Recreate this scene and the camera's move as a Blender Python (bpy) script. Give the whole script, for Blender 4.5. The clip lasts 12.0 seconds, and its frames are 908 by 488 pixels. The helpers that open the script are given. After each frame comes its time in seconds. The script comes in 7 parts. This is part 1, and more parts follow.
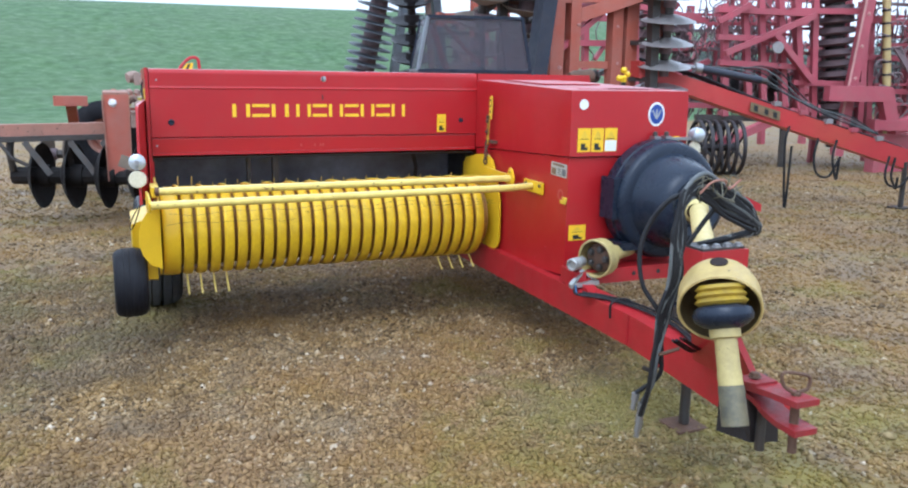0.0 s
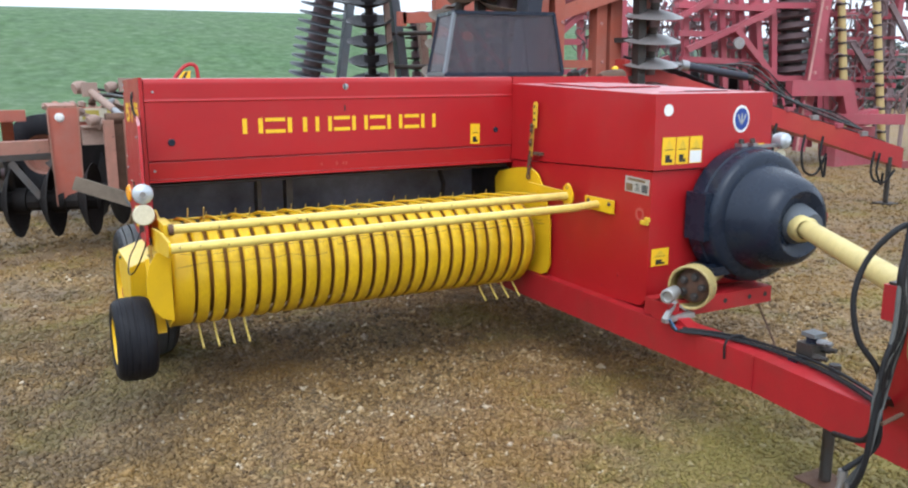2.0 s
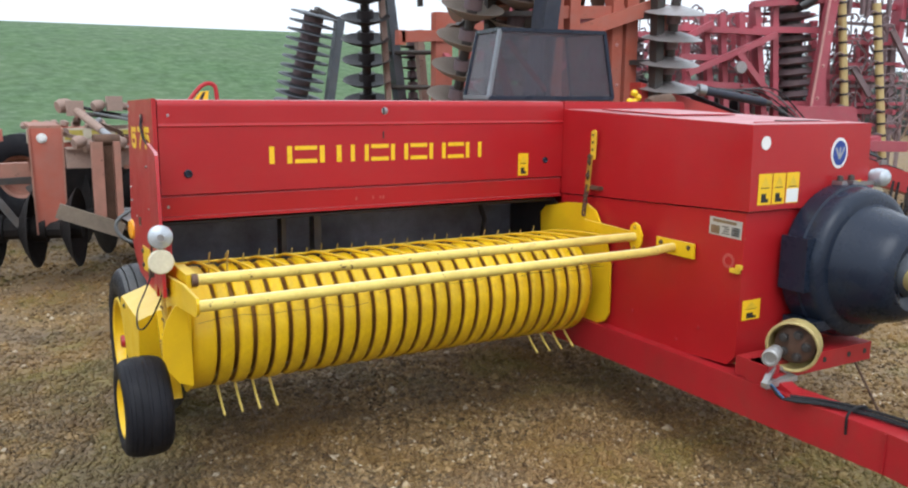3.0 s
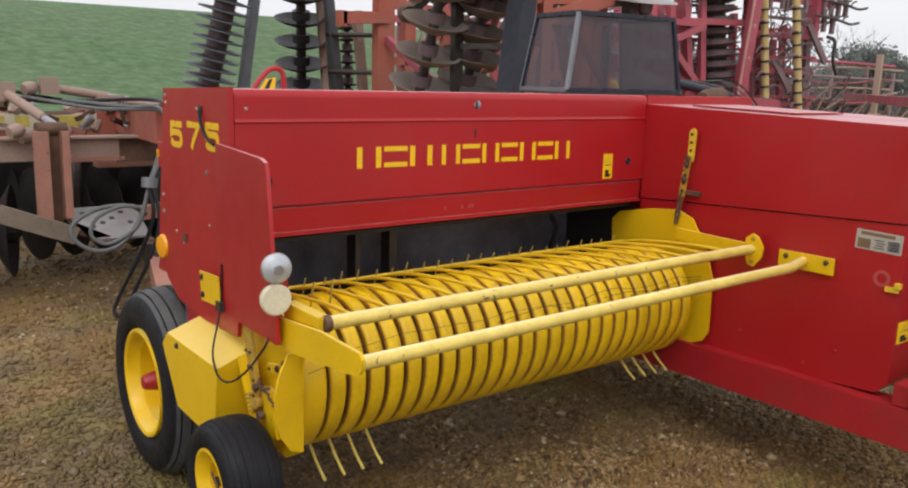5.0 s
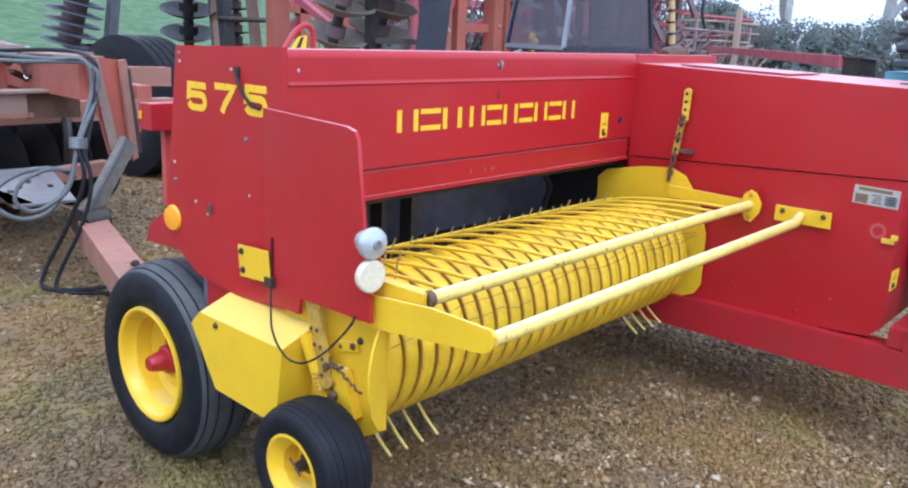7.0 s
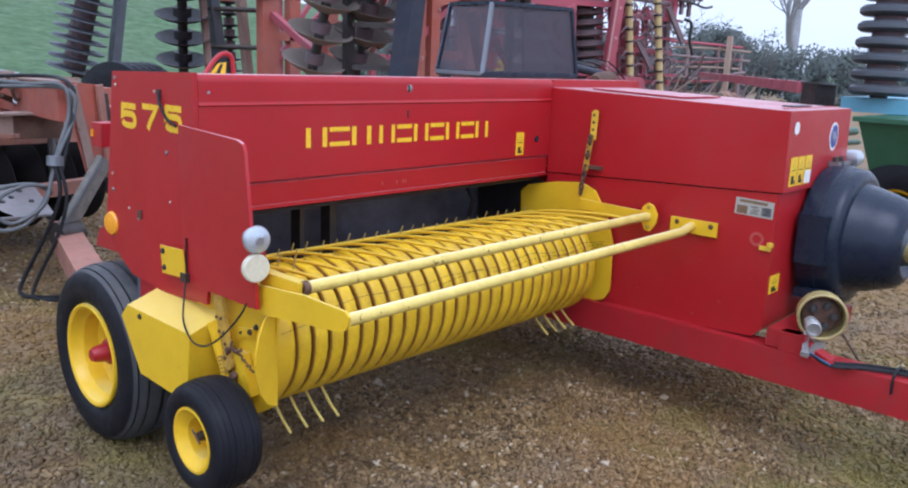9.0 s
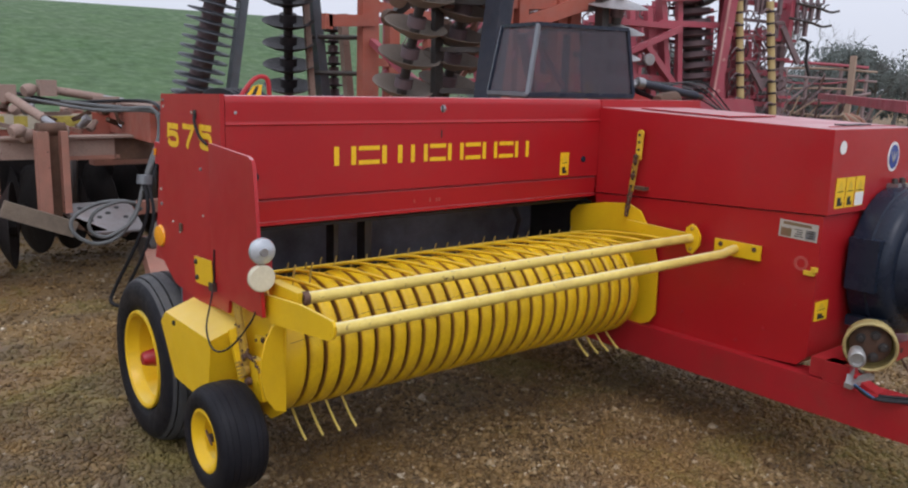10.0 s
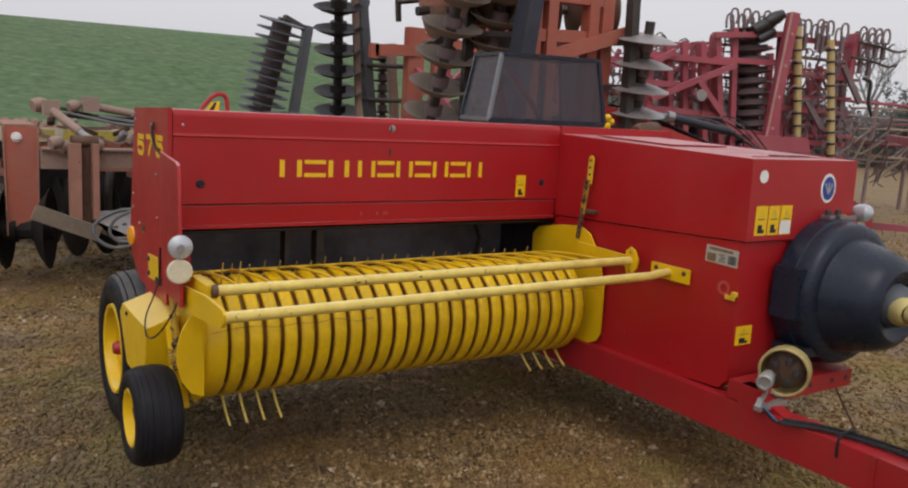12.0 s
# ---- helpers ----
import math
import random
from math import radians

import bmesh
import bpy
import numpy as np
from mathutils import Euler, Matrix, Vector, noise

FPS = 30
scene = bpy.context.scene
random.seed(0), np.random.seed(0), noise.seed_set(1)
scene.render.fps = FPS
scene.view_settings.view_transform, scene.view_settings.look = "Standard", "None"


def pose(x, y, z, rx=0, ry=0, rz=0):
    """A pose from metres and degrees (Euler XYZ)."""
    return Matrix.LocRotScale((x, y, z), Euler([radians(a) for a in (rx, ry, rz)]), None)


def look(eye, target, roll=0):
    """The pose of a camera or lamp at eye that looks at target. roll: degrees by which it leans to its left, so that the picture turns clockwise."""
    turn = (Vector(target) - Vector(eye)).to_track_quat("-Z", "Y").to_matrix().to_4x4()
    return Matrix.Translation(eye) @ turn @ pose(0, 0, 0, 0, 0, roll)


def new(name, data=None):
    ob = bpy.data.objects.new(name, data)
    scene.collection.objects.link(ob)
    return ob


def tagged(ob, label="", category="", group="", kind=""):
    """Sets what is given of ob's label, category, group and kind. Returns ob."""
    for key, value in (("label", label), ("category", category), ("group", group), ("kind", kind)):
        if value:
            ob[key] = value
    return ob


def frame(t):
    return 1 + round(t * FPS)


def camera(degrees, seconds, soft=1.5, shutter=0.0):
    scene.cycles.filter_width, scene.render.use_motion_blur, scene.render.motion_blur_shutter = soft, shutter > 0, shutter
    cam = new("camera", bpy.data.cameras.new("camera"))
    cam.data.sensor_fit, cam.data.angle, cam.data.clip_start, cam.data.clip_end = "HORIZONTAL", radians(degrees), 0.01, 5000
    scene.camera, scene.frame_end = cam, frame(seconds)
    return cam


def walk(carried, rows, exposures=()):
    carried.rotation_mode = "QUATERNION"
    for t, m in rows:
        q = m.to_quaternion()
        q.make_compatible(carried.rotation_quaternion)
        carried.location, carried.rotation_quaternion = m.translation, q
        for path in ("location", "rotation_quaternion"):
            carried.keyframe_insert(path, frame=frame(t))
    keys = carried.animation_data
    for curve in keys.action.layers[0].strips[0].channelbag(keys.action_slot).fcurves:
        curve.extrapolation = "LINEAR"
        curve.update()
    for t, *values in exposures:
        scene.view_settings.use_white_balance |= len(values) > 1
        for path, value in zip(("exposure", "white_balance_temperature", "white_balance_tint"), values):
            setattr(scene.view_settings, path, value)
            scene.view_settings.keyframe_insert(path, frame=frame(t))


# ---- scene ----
cam = camera(56.9, 12.0, soft=2.1)
METRES, EYE, TILT, LEAN, TURN = 4.95, 1.5, 0.0, 0.0, -22.3
ROWS = [
    (0.0, 0.0, 0.0, 0.0, 0.19, -11.63, -0.94),
    (0.5, -0.0143, 0.0326, -0.0003, -0.4, -11.45, -0.09),
    (1.0, -0.04, 0.0637, -0.0012, -0.97, -11.33, 0.02),
    (1.5, -0.0891, 0.0985, 0.0018, -2.41, -11.42, 0.42),
    (2.0, -0.1279, 0.1359, 0.0018, -5.41, -11.52, 0.17),
    (2.5, -0.1591, 0.1933, 0.0041, -6.26, -10.4, -0.0),
    (4.5, -0.3004, 0.363, 0.0052, -13.37, -10.77, -1.95),
    (5.0, -0.3454, 0.3903, 0.0064, -15.74, -11.05, -1.55),
    (5.5, -0.3761, 0.4129, 0.0023, -17.45, -13.34, -1.6),
    (6.0, -0.3959, 0.4406, -0.0006, -19.22, -14.17, -1.76),
    (6.5, -0.4291, 0.4531, 0.0051, -21.36, -14.28, -1.71),
    (7.0, -0.4605, 0.4483, 0.0107, -25.85, -14.19, -2.28),
    (7.5, -0.4629, 0.4324, 0.0117, -27.57, -13.35, -2.63),
    (9.5, -0.3878, 0.3278, 0.0149, -21.11, -11.75, -1.98),
    (10.0, -0.3485, 0.3152, 0.0133, -16.46, -11.13, -1.62),
    (10.5, -0.3275, 0.2895, 0.0112, -16.09, -11.05, -1.13),
    (11.0, -0.3026, 0.254, 0.0126, -15.91, -10.96, -3.04),
    (11.5, -0.2679, 0.246, 0.0115, -11.73, -9.06, -3.77),
    (12.0, -0.2406, 0.2422, 0.0105, -10.52, -9.24, -3.12),
]
walk(cam, [(t, pose(0, 0, EYE, TILT, LEAN, TURN) @ pose(METRES * x, METRES * y, METRES * z, 90 + pitch, roll, yaw)) for t, x, y, z, yaw, pitch, roll in ROWS],
     exposures=[(0.0, 0.62, 5230, 7), (1.0, 0.58, 5720, 7), (2.5, 0.51, 5800, 7), (4.5, -0.12, 6850, 15), (5.5, 0.45, 6250, 9), (6.0, 0.89, 5680, 6), (6.5, 0.92, 5300, 7), (7.0, 0.70, 5050, 12), (7.5, 0.56, 4880, 12), (9.5, 0.03, 5600, 17), (10.0, -0.20, 6100, 16), (10.5, -0.06, 6300, 14), (11.0, 0.50, 6080, 10), (11.5, -0.05, 6600, 13), (12.0, -0.42, 6750, 15)])

# ---- world, sun ----
world = bpy.data.worlds.new("overcast_sky")
scene.world = world
world.use_nodes = True
wn, wl = world.node_tree.nodes, world.node_tree.links
for n in list(wn):
    wn.remove(n)
w_out = wn.new("ShaderNodeOutputWorld")
w_bg = wn.new("ShaderNodeBackground")
w_sky = wn.new("ShaderNodeTexSky")
w_sky.sky_type, w_sky.sun_disc = "NISHITA", False
w_sky.sun_elevation, w_sky.sun_rotation = radians(54), radians(216)
w_sky.dust_density, w_sky.air_density = 6.0, 1.0
w_hsv = wn.new("ShaderNodeHueSaturation")
w_hsv.inputs["Saturation"].default_value = 0.15
w_mix = wn.new("ShaderNodeMix")
w_mix.data_type = "RGBA"
w_mix.inputs["Factor"].default_value = 0.72
w_mix.inputs["B"].default_value = (8.6, 9.0, 9.5, 1)
wl.new(w_sky.outputs["Color"], w_hsv.inputs["Color"])
wl.new(w_hsv.outputs["Color"], w_mix.inputs["A"])
# an overcast sky is brighter overhead than at the horizon
w_co = wn.new("ShaderNodeTexCoord")
w_sep = wn.new("ShaderNodeSeparateXYZ")
w_rise = wn.new("ShaderNodeMapRange")
for k, v in (("From Min", 0.0), ("From Max", 1.0), ("To Min", 0.98), ("To Max", 1.30)):
    w_rise.inputs[k].default_value = v
w_mul = wn.new("ShaderNodeVectorMath")
w_mul.operation = "SCALE"
wl.new(w_co.outputs["Generated"], w_sep.inputs["Vector"])
wl.new(w_sep.outputs["Z"], w_rise.inputs["Value"])
wl.new(w_mix.outputs["Result"], w_mul.inputs[0])
wl.new(w_rise.outputs["Result"], w_mul.inputs["Scale"])
wl.new(w_mul.outputs["Vector"], w_bg.inputs["Color"])
wl.new(w_bg.outputs["Background"], w_out.inputs["Surface"])
w_bg.inputs["Strength"].default_value = 0.128

sun = new("sun", bpy.data.lights.new("sun", "SUN"))
sun.data.energy, sun.data.angle, sun.data.color = 0.75, radians(40), (1.0, 0.97, 0.93)
sun.matrix_world = look((-5, -7, 12), (0, 0, 0))

# ---- mesh tools ----
WORLD = {}


def thing(name, at, label, category, group="", kind="", turn=0):
    """A top-level Empty at a thing's base."""
    ob = new(name)
    ob.empty_display_size = 0.1
    m = pose(*at, 0, 0, turn)
    ob.matrix_basis = m
    WORLD[ob.name] = m
    return tagged(ob, label, category, group, kind)


def finish(bm, name, sharp=35):
    bmesh.ops.recalc_face_normals(bm, faces=bm.faces)
    for e in bm.edges:
        if len(e.link_faces) == 2 and e.calc_face_angle(0) > radians(sharp):
            e.smooth = False
    for f in bm.faces:
        f.smooth = True
    me = bpy.data.meshes.new(name)
    bm.to_mesh(me)
    bm.free()
    return me


def place(name, me, material, parent=None, m=None, label=""):
    """Links a mesh as one object at m, under parent where there is one."""
    ob = new(name, me)
    if material and not me.materials:
        me.materials.append(material)
    m = m or Matrix.Identity(4)
    ob.matrix_basis = m
    if parent:
        ob.parent = parent
        ob.matrix_parent_inverse = WORLD[parent.name].inverted()
    WORLD[ob.name] = m
    if label:
        ob["label"] = label
    return ob


def part(name, bm, material, parent=None, label="", sharp=35):
    return place(name, finish(bm, name, sharp), material, parent, None, label)


def bevelled(bm, r, segments=2, angle=25):
    if r > 0:
        es = [e for e in bm.edges if len(e.link_faces) == 2 and e.calc_face_angle(0) > radians(angle)]
        made = set(bmesh.ops.bevel(bm, geom=es, offset=r, segments=segments, affect="EDGES", clamp_overlap=True)["faces"])
        for f in made:
            for e in f.edges:
                if any(g not in made for g in e.link_faces):
                    e.smooth = False
    return bm


def add_box(bm, lo, hi):
    x0, y0, z0 = lo
    x1, y1, z1 = hi
    v = [bm.verts.new(p) for p in ((x0, y0, z0), (x1, y0, z0), (x1, y1, z0), (x0, y1, z0), (x0, y0, z1), (x1, y0, z1), (x1, y1, z1), (x0, y1, z1))]
    for f in ((3, 2, 1, 0), (4, 5, 6, 7), (0, 1, 5, 4), (1, 2, 6, 5), (2, 3, 7, 6), (3, 0, 4, 7)):
        bm.faces.new([v[i] for i in f])
    return bm


def box(lo, hi, r=0.0, segments=2):
    return bevelled(add_box(bmesh.new(), lo, hi), r, segments)


def add_hexa(bm, low, high):
    """A solid between two quads given in the same turning order."""
    a = [bm.verts.new(p) for p in low]
    b = [bm.verts.new(p) for p in high]
    n = len(a)
    bm.faces.new(a[::-1])
    bm.faces.new(b)
    for i in range(n):
        bm.faces.new((a[i], a[(i + 1) % n], b[(i + 1) % n], b[i]))
    return bm


def prism(points, axis, a, b, r=0.0, segments=2):
    """A polygon in the plane across the axis, pushed from a to b along it."""
    def at(p, d):
        return {"x": (d, p[0], p[1]), "y": (p[0], d, p[1]), "z": (p[0], p[1], d)}[axis]
    bm = add_hexa(bmesh.new(), [at(p, a) for p in points], [at(p, b) for p in points])
    return bevelled(bm, r, segments)


def frames_along(points):
    pts = [Vector(p) for p in points]
    ds = [(pts[min(i + 1, len(pts) - 1)] - pts[max(i - 1, 0)]).normalized() for i in range(len(pts))]
    up = Vector((0, 0, 1)) if abs(ds[0].z) < 0.9 else Vector((1, 0, 0))
    out = []
    for p, d in zip(pts, ds):
        side = d.cross(up)
        if side.length < 1e-4:
            side = d.cross(Vector((1, 0, 0)))
        side.normalize()
        up = side.cross(d).normalized()
        out.append((p, side, up))
    return out


def add_tube(bm, points, r, seg=10, caps=True):
    radii = r if isinstance(r, (list, tuple)) else [r] * len(points)
    rings = []
    for (p, s, u), rr in zip(frames_along(points), radii):
        rings.append([bm.verts.new(p + (s * math.cos(a) + u * math.sin(a)) * rr) for a in [2 * math.pi * k / seg for k in range(seg)]])
    for a, b in zip(rings, rings[1:]):
        for k in range(seg):
            bm.faces.new((a[k], a[(k + 1) % seg], b[(k + 1) % seg], b[k]))
    if caps:
        bm.faces.new(rings[0][::-1])
        bm.faces.new(rings[-1])
    return bm


def tube(points, r, seg=10, caps=True):
    return add_tube(bmesh.new(), points, r, seg, caps)


def add_beam(bm, p, q, w, h, up=(0, 0, 1)):
    """A square bar from p to q, w wide and h high."""
    p, q = Vector(p), Vector(q)
    d = (q - p).normalized()
    s = d.cross(Vector(up))
    if s.length < 1e-4:
        s = d.cross(Vector((0, 1, 0)))
    s.normalize()
    u = s.cross(d)
    c = [s * a * w / 2 + u * b * h / 2 for a, b in ((-1, -1), (1, -1), (1, 1), (-1, 1))]
    return add_hexa(bm, [p + k for k in c], [q + k for k in c])


def beam(p, q, w, h, r=0.006, up=(0, 0, 1)):
    return bevelled(add_beam(bmesh.new(), p, q, w, h, up), r, 2)


def add_lathe(bm, profile, origin, way, seg=40, closed=False):
    """Spins (along, radius) pairs round the line from origin along way."""
    o, d = Vector(origin), Vector(way).normalized()
    s = d.cross(Vector((0, 0, 1)) if abs(d.z) < 0.9 else Vector((1, 0, 0))).normalized()
    u = s.cross(d)
    rings = []
    for a, r in profile:
        if r < 1e-5:
            rings.append([bm.verts.new(o + d * a)])
        else:
            rings.append([bm.verts.new(o + d * a + (s * math.cos(t) + u * math.sin(t)) * r) for t in [2 * math.pi * k / seg for k in range(seg)]])
    pairs = list(zip(rings, rings[1:])) + ([(rings[-1], rings[0])] if closed else [])
    for a, b in pairs:
        if len(a) == 1 and len(b) == 1:
            continue
        for k in range(seg):
            j = (k + 1) % seg
            if len(a) == 1:
                bm.faces.new((a[0], b[j], b[k]))
            elif len(b) == 1:
                bm.faces.new((a[k], a[j], b[0]))
            else:
                bm.faces.new((a[k], a[j], b[j], b[k]))
    return bm


def lathe(profile, origin, way, seg=40, closed=False):
    return add_lathe(bmesh.new(), profile, origin, way, seg, closed)


def sheet(points, width_vec, thick_vec):
    """A bent strip: a polyline swept by width_vec, with a thickness."""
    w, t = Vector(width_vec), Vector(thick_vec)
    bm = bmesh.new()
    rows = [[bm.verts.new(Vector(p) + k) for k in (Vector(), w, w + t, t)] for p in points]
    for a, b in zip(rows, rows[1:]):
        for k in range(4):
            bm.faces.new((a[k], a[(k + 1) % 4], b[(k + 1) % 4], b[k]))
    bm.faces.new(rows[0][::-1])
    bm.faces.new(rows[-1])
    return bm


def curve_points(pts, n=8):
    """A smooth run through the points."""
    p = [Vector(q) for q in pts]
    p = [p[0] * 2 - p[1]] + p + [p[-1] * 2 - p[-2]]
    out = []
    for i in range(1, len(p) - 2):
        for k in range(n):
            t = k / n
            a, b, c, d = p[i - 1], p[i], p[i + 1], p[i + 2]
            out.append(0.5 * ((2 * b) + (c - a) * t + (2 * a - 5 * b + 4 * c - d) * t * t + (3 * b - a - 3 * c + d) * t ** 3))
    out.append(p[-2])
    return out


BOLTS = {}


def bolt(parent, at, way, r=0.011, material=None):
    """A hexagonal bolt head with a washer."""
    key = (round(r, 4), material.name)
    if key not in BOLTS:
        bm = add_lathe(bmesh.new(), [(0, 0), (0, r * 1.35), (r * 0.25, r * 1.35), (r * 0.25, r)], (0, 0, 0), (0, 0, 1), 12)
        add_lathe(bm, [(r * 0.25, r), (r * 0.85, r), (r * 1.0, r * 0.8), (r * 1.0, 0)], (0, 0, 0), (0, 0, 1), 6)
        BOLTS[key] = finish(bm, "bolt")
        BOLTS[key].materials.append(material)
    m = Matrix.Translation(at) @ Vector(way).to_track_quat("Z", "Y").to_matrix().to_4x4()
    return place("bolt", BOLTS[key], None, parent, m)

# ---- materials ----
def material(name, colour, rough=0.5, metal=0.0, vary=0.12, scale=6.0, fine=90.0, bump=0.02, dirt=None, dirt_amount=0.0, dirt_scale=3.0,
             spots=None, spots_amount=0.0, spots_scale=40.0, rough_vary=0.12, coat=0.0, per_object=0.0, spec=0.5, dusty=0.0, top_sheen=None):
    """A node material: broad tone changes, fine grain, dirt patches, small chips, uneven gloss, pale sky sheen painted
    on level faces.
    """
    mat = bpy.data.materials.new(name)
    mat.use_nodes = True
    nt = mat.node_tree
    n, l = nt.nodes, nt.links
    bsdf = n["Principled BSDF"]
    geo = n.new("ShaderNodeTexCoord")
    pos = geo.outputs["Object"]

    def tex(s, detail=4.0, r=0.6):
        t = n.new("ShaderNodeTexNoise")
        t.inputs["Scale"].default_value, t.inputs["Detail"].default_value, t.inputs["Roughness"].default_value = s, detail, r
        l.new(pos, t.inputs["Vector"])
        return t.outputs["Fac"]

    def ramp(src, lo, hi, a=0.0, b=1.0):
        t = n.new("ShaderNodeMapRange")
        t.inputs["From Min"].default_value, t.inputs["From Max"].default_value = lo, hi
        t.inputs["To Min"].default_value, t.inputs["To Max"].default_value = a, b
        l.new(src, t.inputs["Value"])
        return t.outputs["Result"]

    def mix(fac, a, b):
        t = n.new("ShaderNodeMix")
        t.data_type = "RGBA"
        l.new(fac, t.inputs["Factor"])
        for v, s in ((a, "A"), (b, "B")):
            if isinstance(v, tuple):
                t.inputs[s].default_value = (*v, 1)
            else:
                l.new(v, t.inputs[s])
        return t.outputs["Result"]

    broad, grain = tex(scale), tex(fine, 3)
    dark = tuple(c * (1 - vary) for c in colour)
    light = tuple(min(1, c * (1 + vary)) for c in colour)
    col = mix(ramp(broad, 0.3, 0.7), dark, light)
    g = mix(ramp(grain, 0.35, 0.65), tuple(c * (1 - vary * 0.5) for c in colour), tuple(min(1, c * (1 + vary * 0.5)) for c in colour))
    half = n.new("ShaderNodeValue")
    half.outputs[0].default_value = 0.4
    col = mix(half.outputs[0], col, g)
    if dirt:
        d = tex(dirt_scale, 8, 0.7)
        col = mix(ramp(d, 0.62 - dirt_amount, 0.72, 0, min(1, dirt_amount * 2.2)), col, dirt)
    if spots:
        d = tex(spots_scale, 4, 0.6)
        col = mix(ramp(d, 0.75 - spots_amount, 0.77 - spots_amount), col, spots)
    if per_object:
        info = n.new("ShaderNodeObjectInfo")
        hsv = n.new("ShaderNodeHueSaturation")
        l.new(ramp(info.outputs["Random"], 0, 1, 1 - per_object, 1 + per_object), hsv.inputs["Value"])
        l.new(col, hsv.inputs["Color"])
        col = hsv.outputs["Color"]
    # Pale sky sheen painted into the colour of upward faces.
    if top_sheen:
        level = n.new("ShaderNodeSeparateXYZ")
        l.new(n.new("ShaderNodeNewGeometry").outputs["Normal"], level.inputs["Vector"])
        sheen_mask = n.new("ShaderNodeMath")
        sheen_mask.operation = "MULTIPLY"
        l.new(ramp(level.outputs["Z"], 0.80, 0.99), sheen_mask.inputs[0])
        l.new(ramp(tex(9, 6, 0.7), 0.3, 0.7, 0.50, 0.95), sheen_mask.inputs[1])
        col = mix(sheen_mask.outputs[0], col, top_sheen)
    l.new(col, bsdf.inputs["Base Color"])
    l.new(ramp(tex(scale * 2.3, 5), 0.3, 0.7, max(0.03, rough - rough_vary), min(1, rough + rough_vary)), bsdf.inputs["Roughness"])
    bsdf.inputs["Metallic"].default_value = metal
    bsdf.inputs["Specular IOR Level"].default_value = spec
    bsdf.inputs["Coat Weight"].default_value, bsdf.inputs["Coat Roughness"].default_value = coat, 0.22
    bsdf.inputs["Sheen Weight"].default_value, bsdf.inputs["Sheen Roughness"].default_value = dusty, 0.35
    if bump:
        b = n.new("ShaderNodeBump")
        b.inputs["Strength"].default_value, b.inputs["Distance"].default_value = min(1.0, bump * 8), 0.01
        l.new(ramp(grain, 0, 1), b.inputs["Height"])
        l.new(b.outputs["Normal"], bsdf.inputs["Normal"])
    return mat


M_red = material("red_paint", (0.37, 0.010, 0.014), 0.40, 0, 0.13, 2.0, 160, 0.004, (0.24, 0.045, 0.035), 0.12, 4, (0.42, 0.10, 0.07), 0.025, 70, 0.10, 0.16, spec=0.38, top_sheen=(0.54, 0.27, 0.28))
M_red_frame = material("red_frame_paint", (0.36, 0.012, 0.018), 0.42, 0, 0.14, 4, 120, 0.01, (0.20, 0.05, 0.035), 0.16, 6, (0.16, 0.06, 0.04), 0.05, 60, 0.1)
M_yellow = material("yellow_paint", (0.74, 0.465, 0.008), 0.36, 0, 0.09, 4, 120, 0.006, (0.50, 0.30, 0.03), 0.10, 7, (0.24, 0.12, 0.03), 0.035, 90, 0.1, 0.06, spec=0.36, top_sheen=(0.72, 0.57, 0.16))
M_yellow_worn = material("worn_yellow_paint", (0.70, 0.47, 0.03), 0.45, 0, 0.12, 8, 140, 0.01, (0.36, 0.20, 0.05), 0.18, 14, (0.14, 0.09, 0.05), 0.07, 60, 0.1)
M_yellow_pale = material("faded_yellow_plastic", (0.58, 0.47, 0.19), 0.5, 0, 0.10, 7, 120, 0.01, (0.33, 0.26, 0.12), 0.16, 9, (0.25, 0.2, 0.1), 0.04, 60)
# Tube yellow, paled by sky glare put into the colour.
M_tube = material("sky_pale_yellow_paint", (0.74, 0.58, 0.14), 0.34, 0, 0.14, 9, 140, 0.012, (0.46, 0.28, 0.05), 0.22, 16, (0.16, 0.09, 0.04), 0.085, 38, 0.1, top_sheen=(0.80, 0.72, 0.42))
M_strap_rust = material("rust_stained_yellow_paint", (0.58, 0.36, 0.03), 0.6, 0, 0.2, 12, 120, 0.02, (0.12, 0.055, 0.03), 0.34, 22, (0.08, 0.04, 0.025), 0.10, 50)
M_tine = material("tine_steel", (0.55, 0.42, 0.16), 0.4, 0.5, 0.2, 20, 150, 0.01)
M_rubber = material("tyre_rubber", (0.012, 0.012, 0.015), 0.52, 0, 0.25, 9, 120, 0.03, (0.050, 0.048, 0.045), 0.10, 14, spec=0.16)
M_tread = material("road_dusty_tread_rubber", (0.058, 0.060, 0.064), 0.60, 0, 0.3, 12, 120, 0.03, (0.12, 0.115, 0.105), 0.22, 10, spec=0.3)
M_black = material("black_plastic", (0.013, 0.019, 0.034), 0.29, 0, 0.15, 6, 200, 0.004, (0.026, 0.030, 0.040), 0.10, 5, spec=0.30)
M_boot = material("grey_rubber", (0.075, 0.085, 0.10), 0.55, 0, 0.15, 9, 160, 0.01)
M_red_pale = material("scuff_and_glare_red", (0.42, 0.07, 0.06), 0.5, 0, 0.15, 20, 150, 0.0)
M_alu = material("dull_aluminium", (0.20, 0.215, 0.23), 0.45, 0.6, 0.15, 10, 150, 0.01)
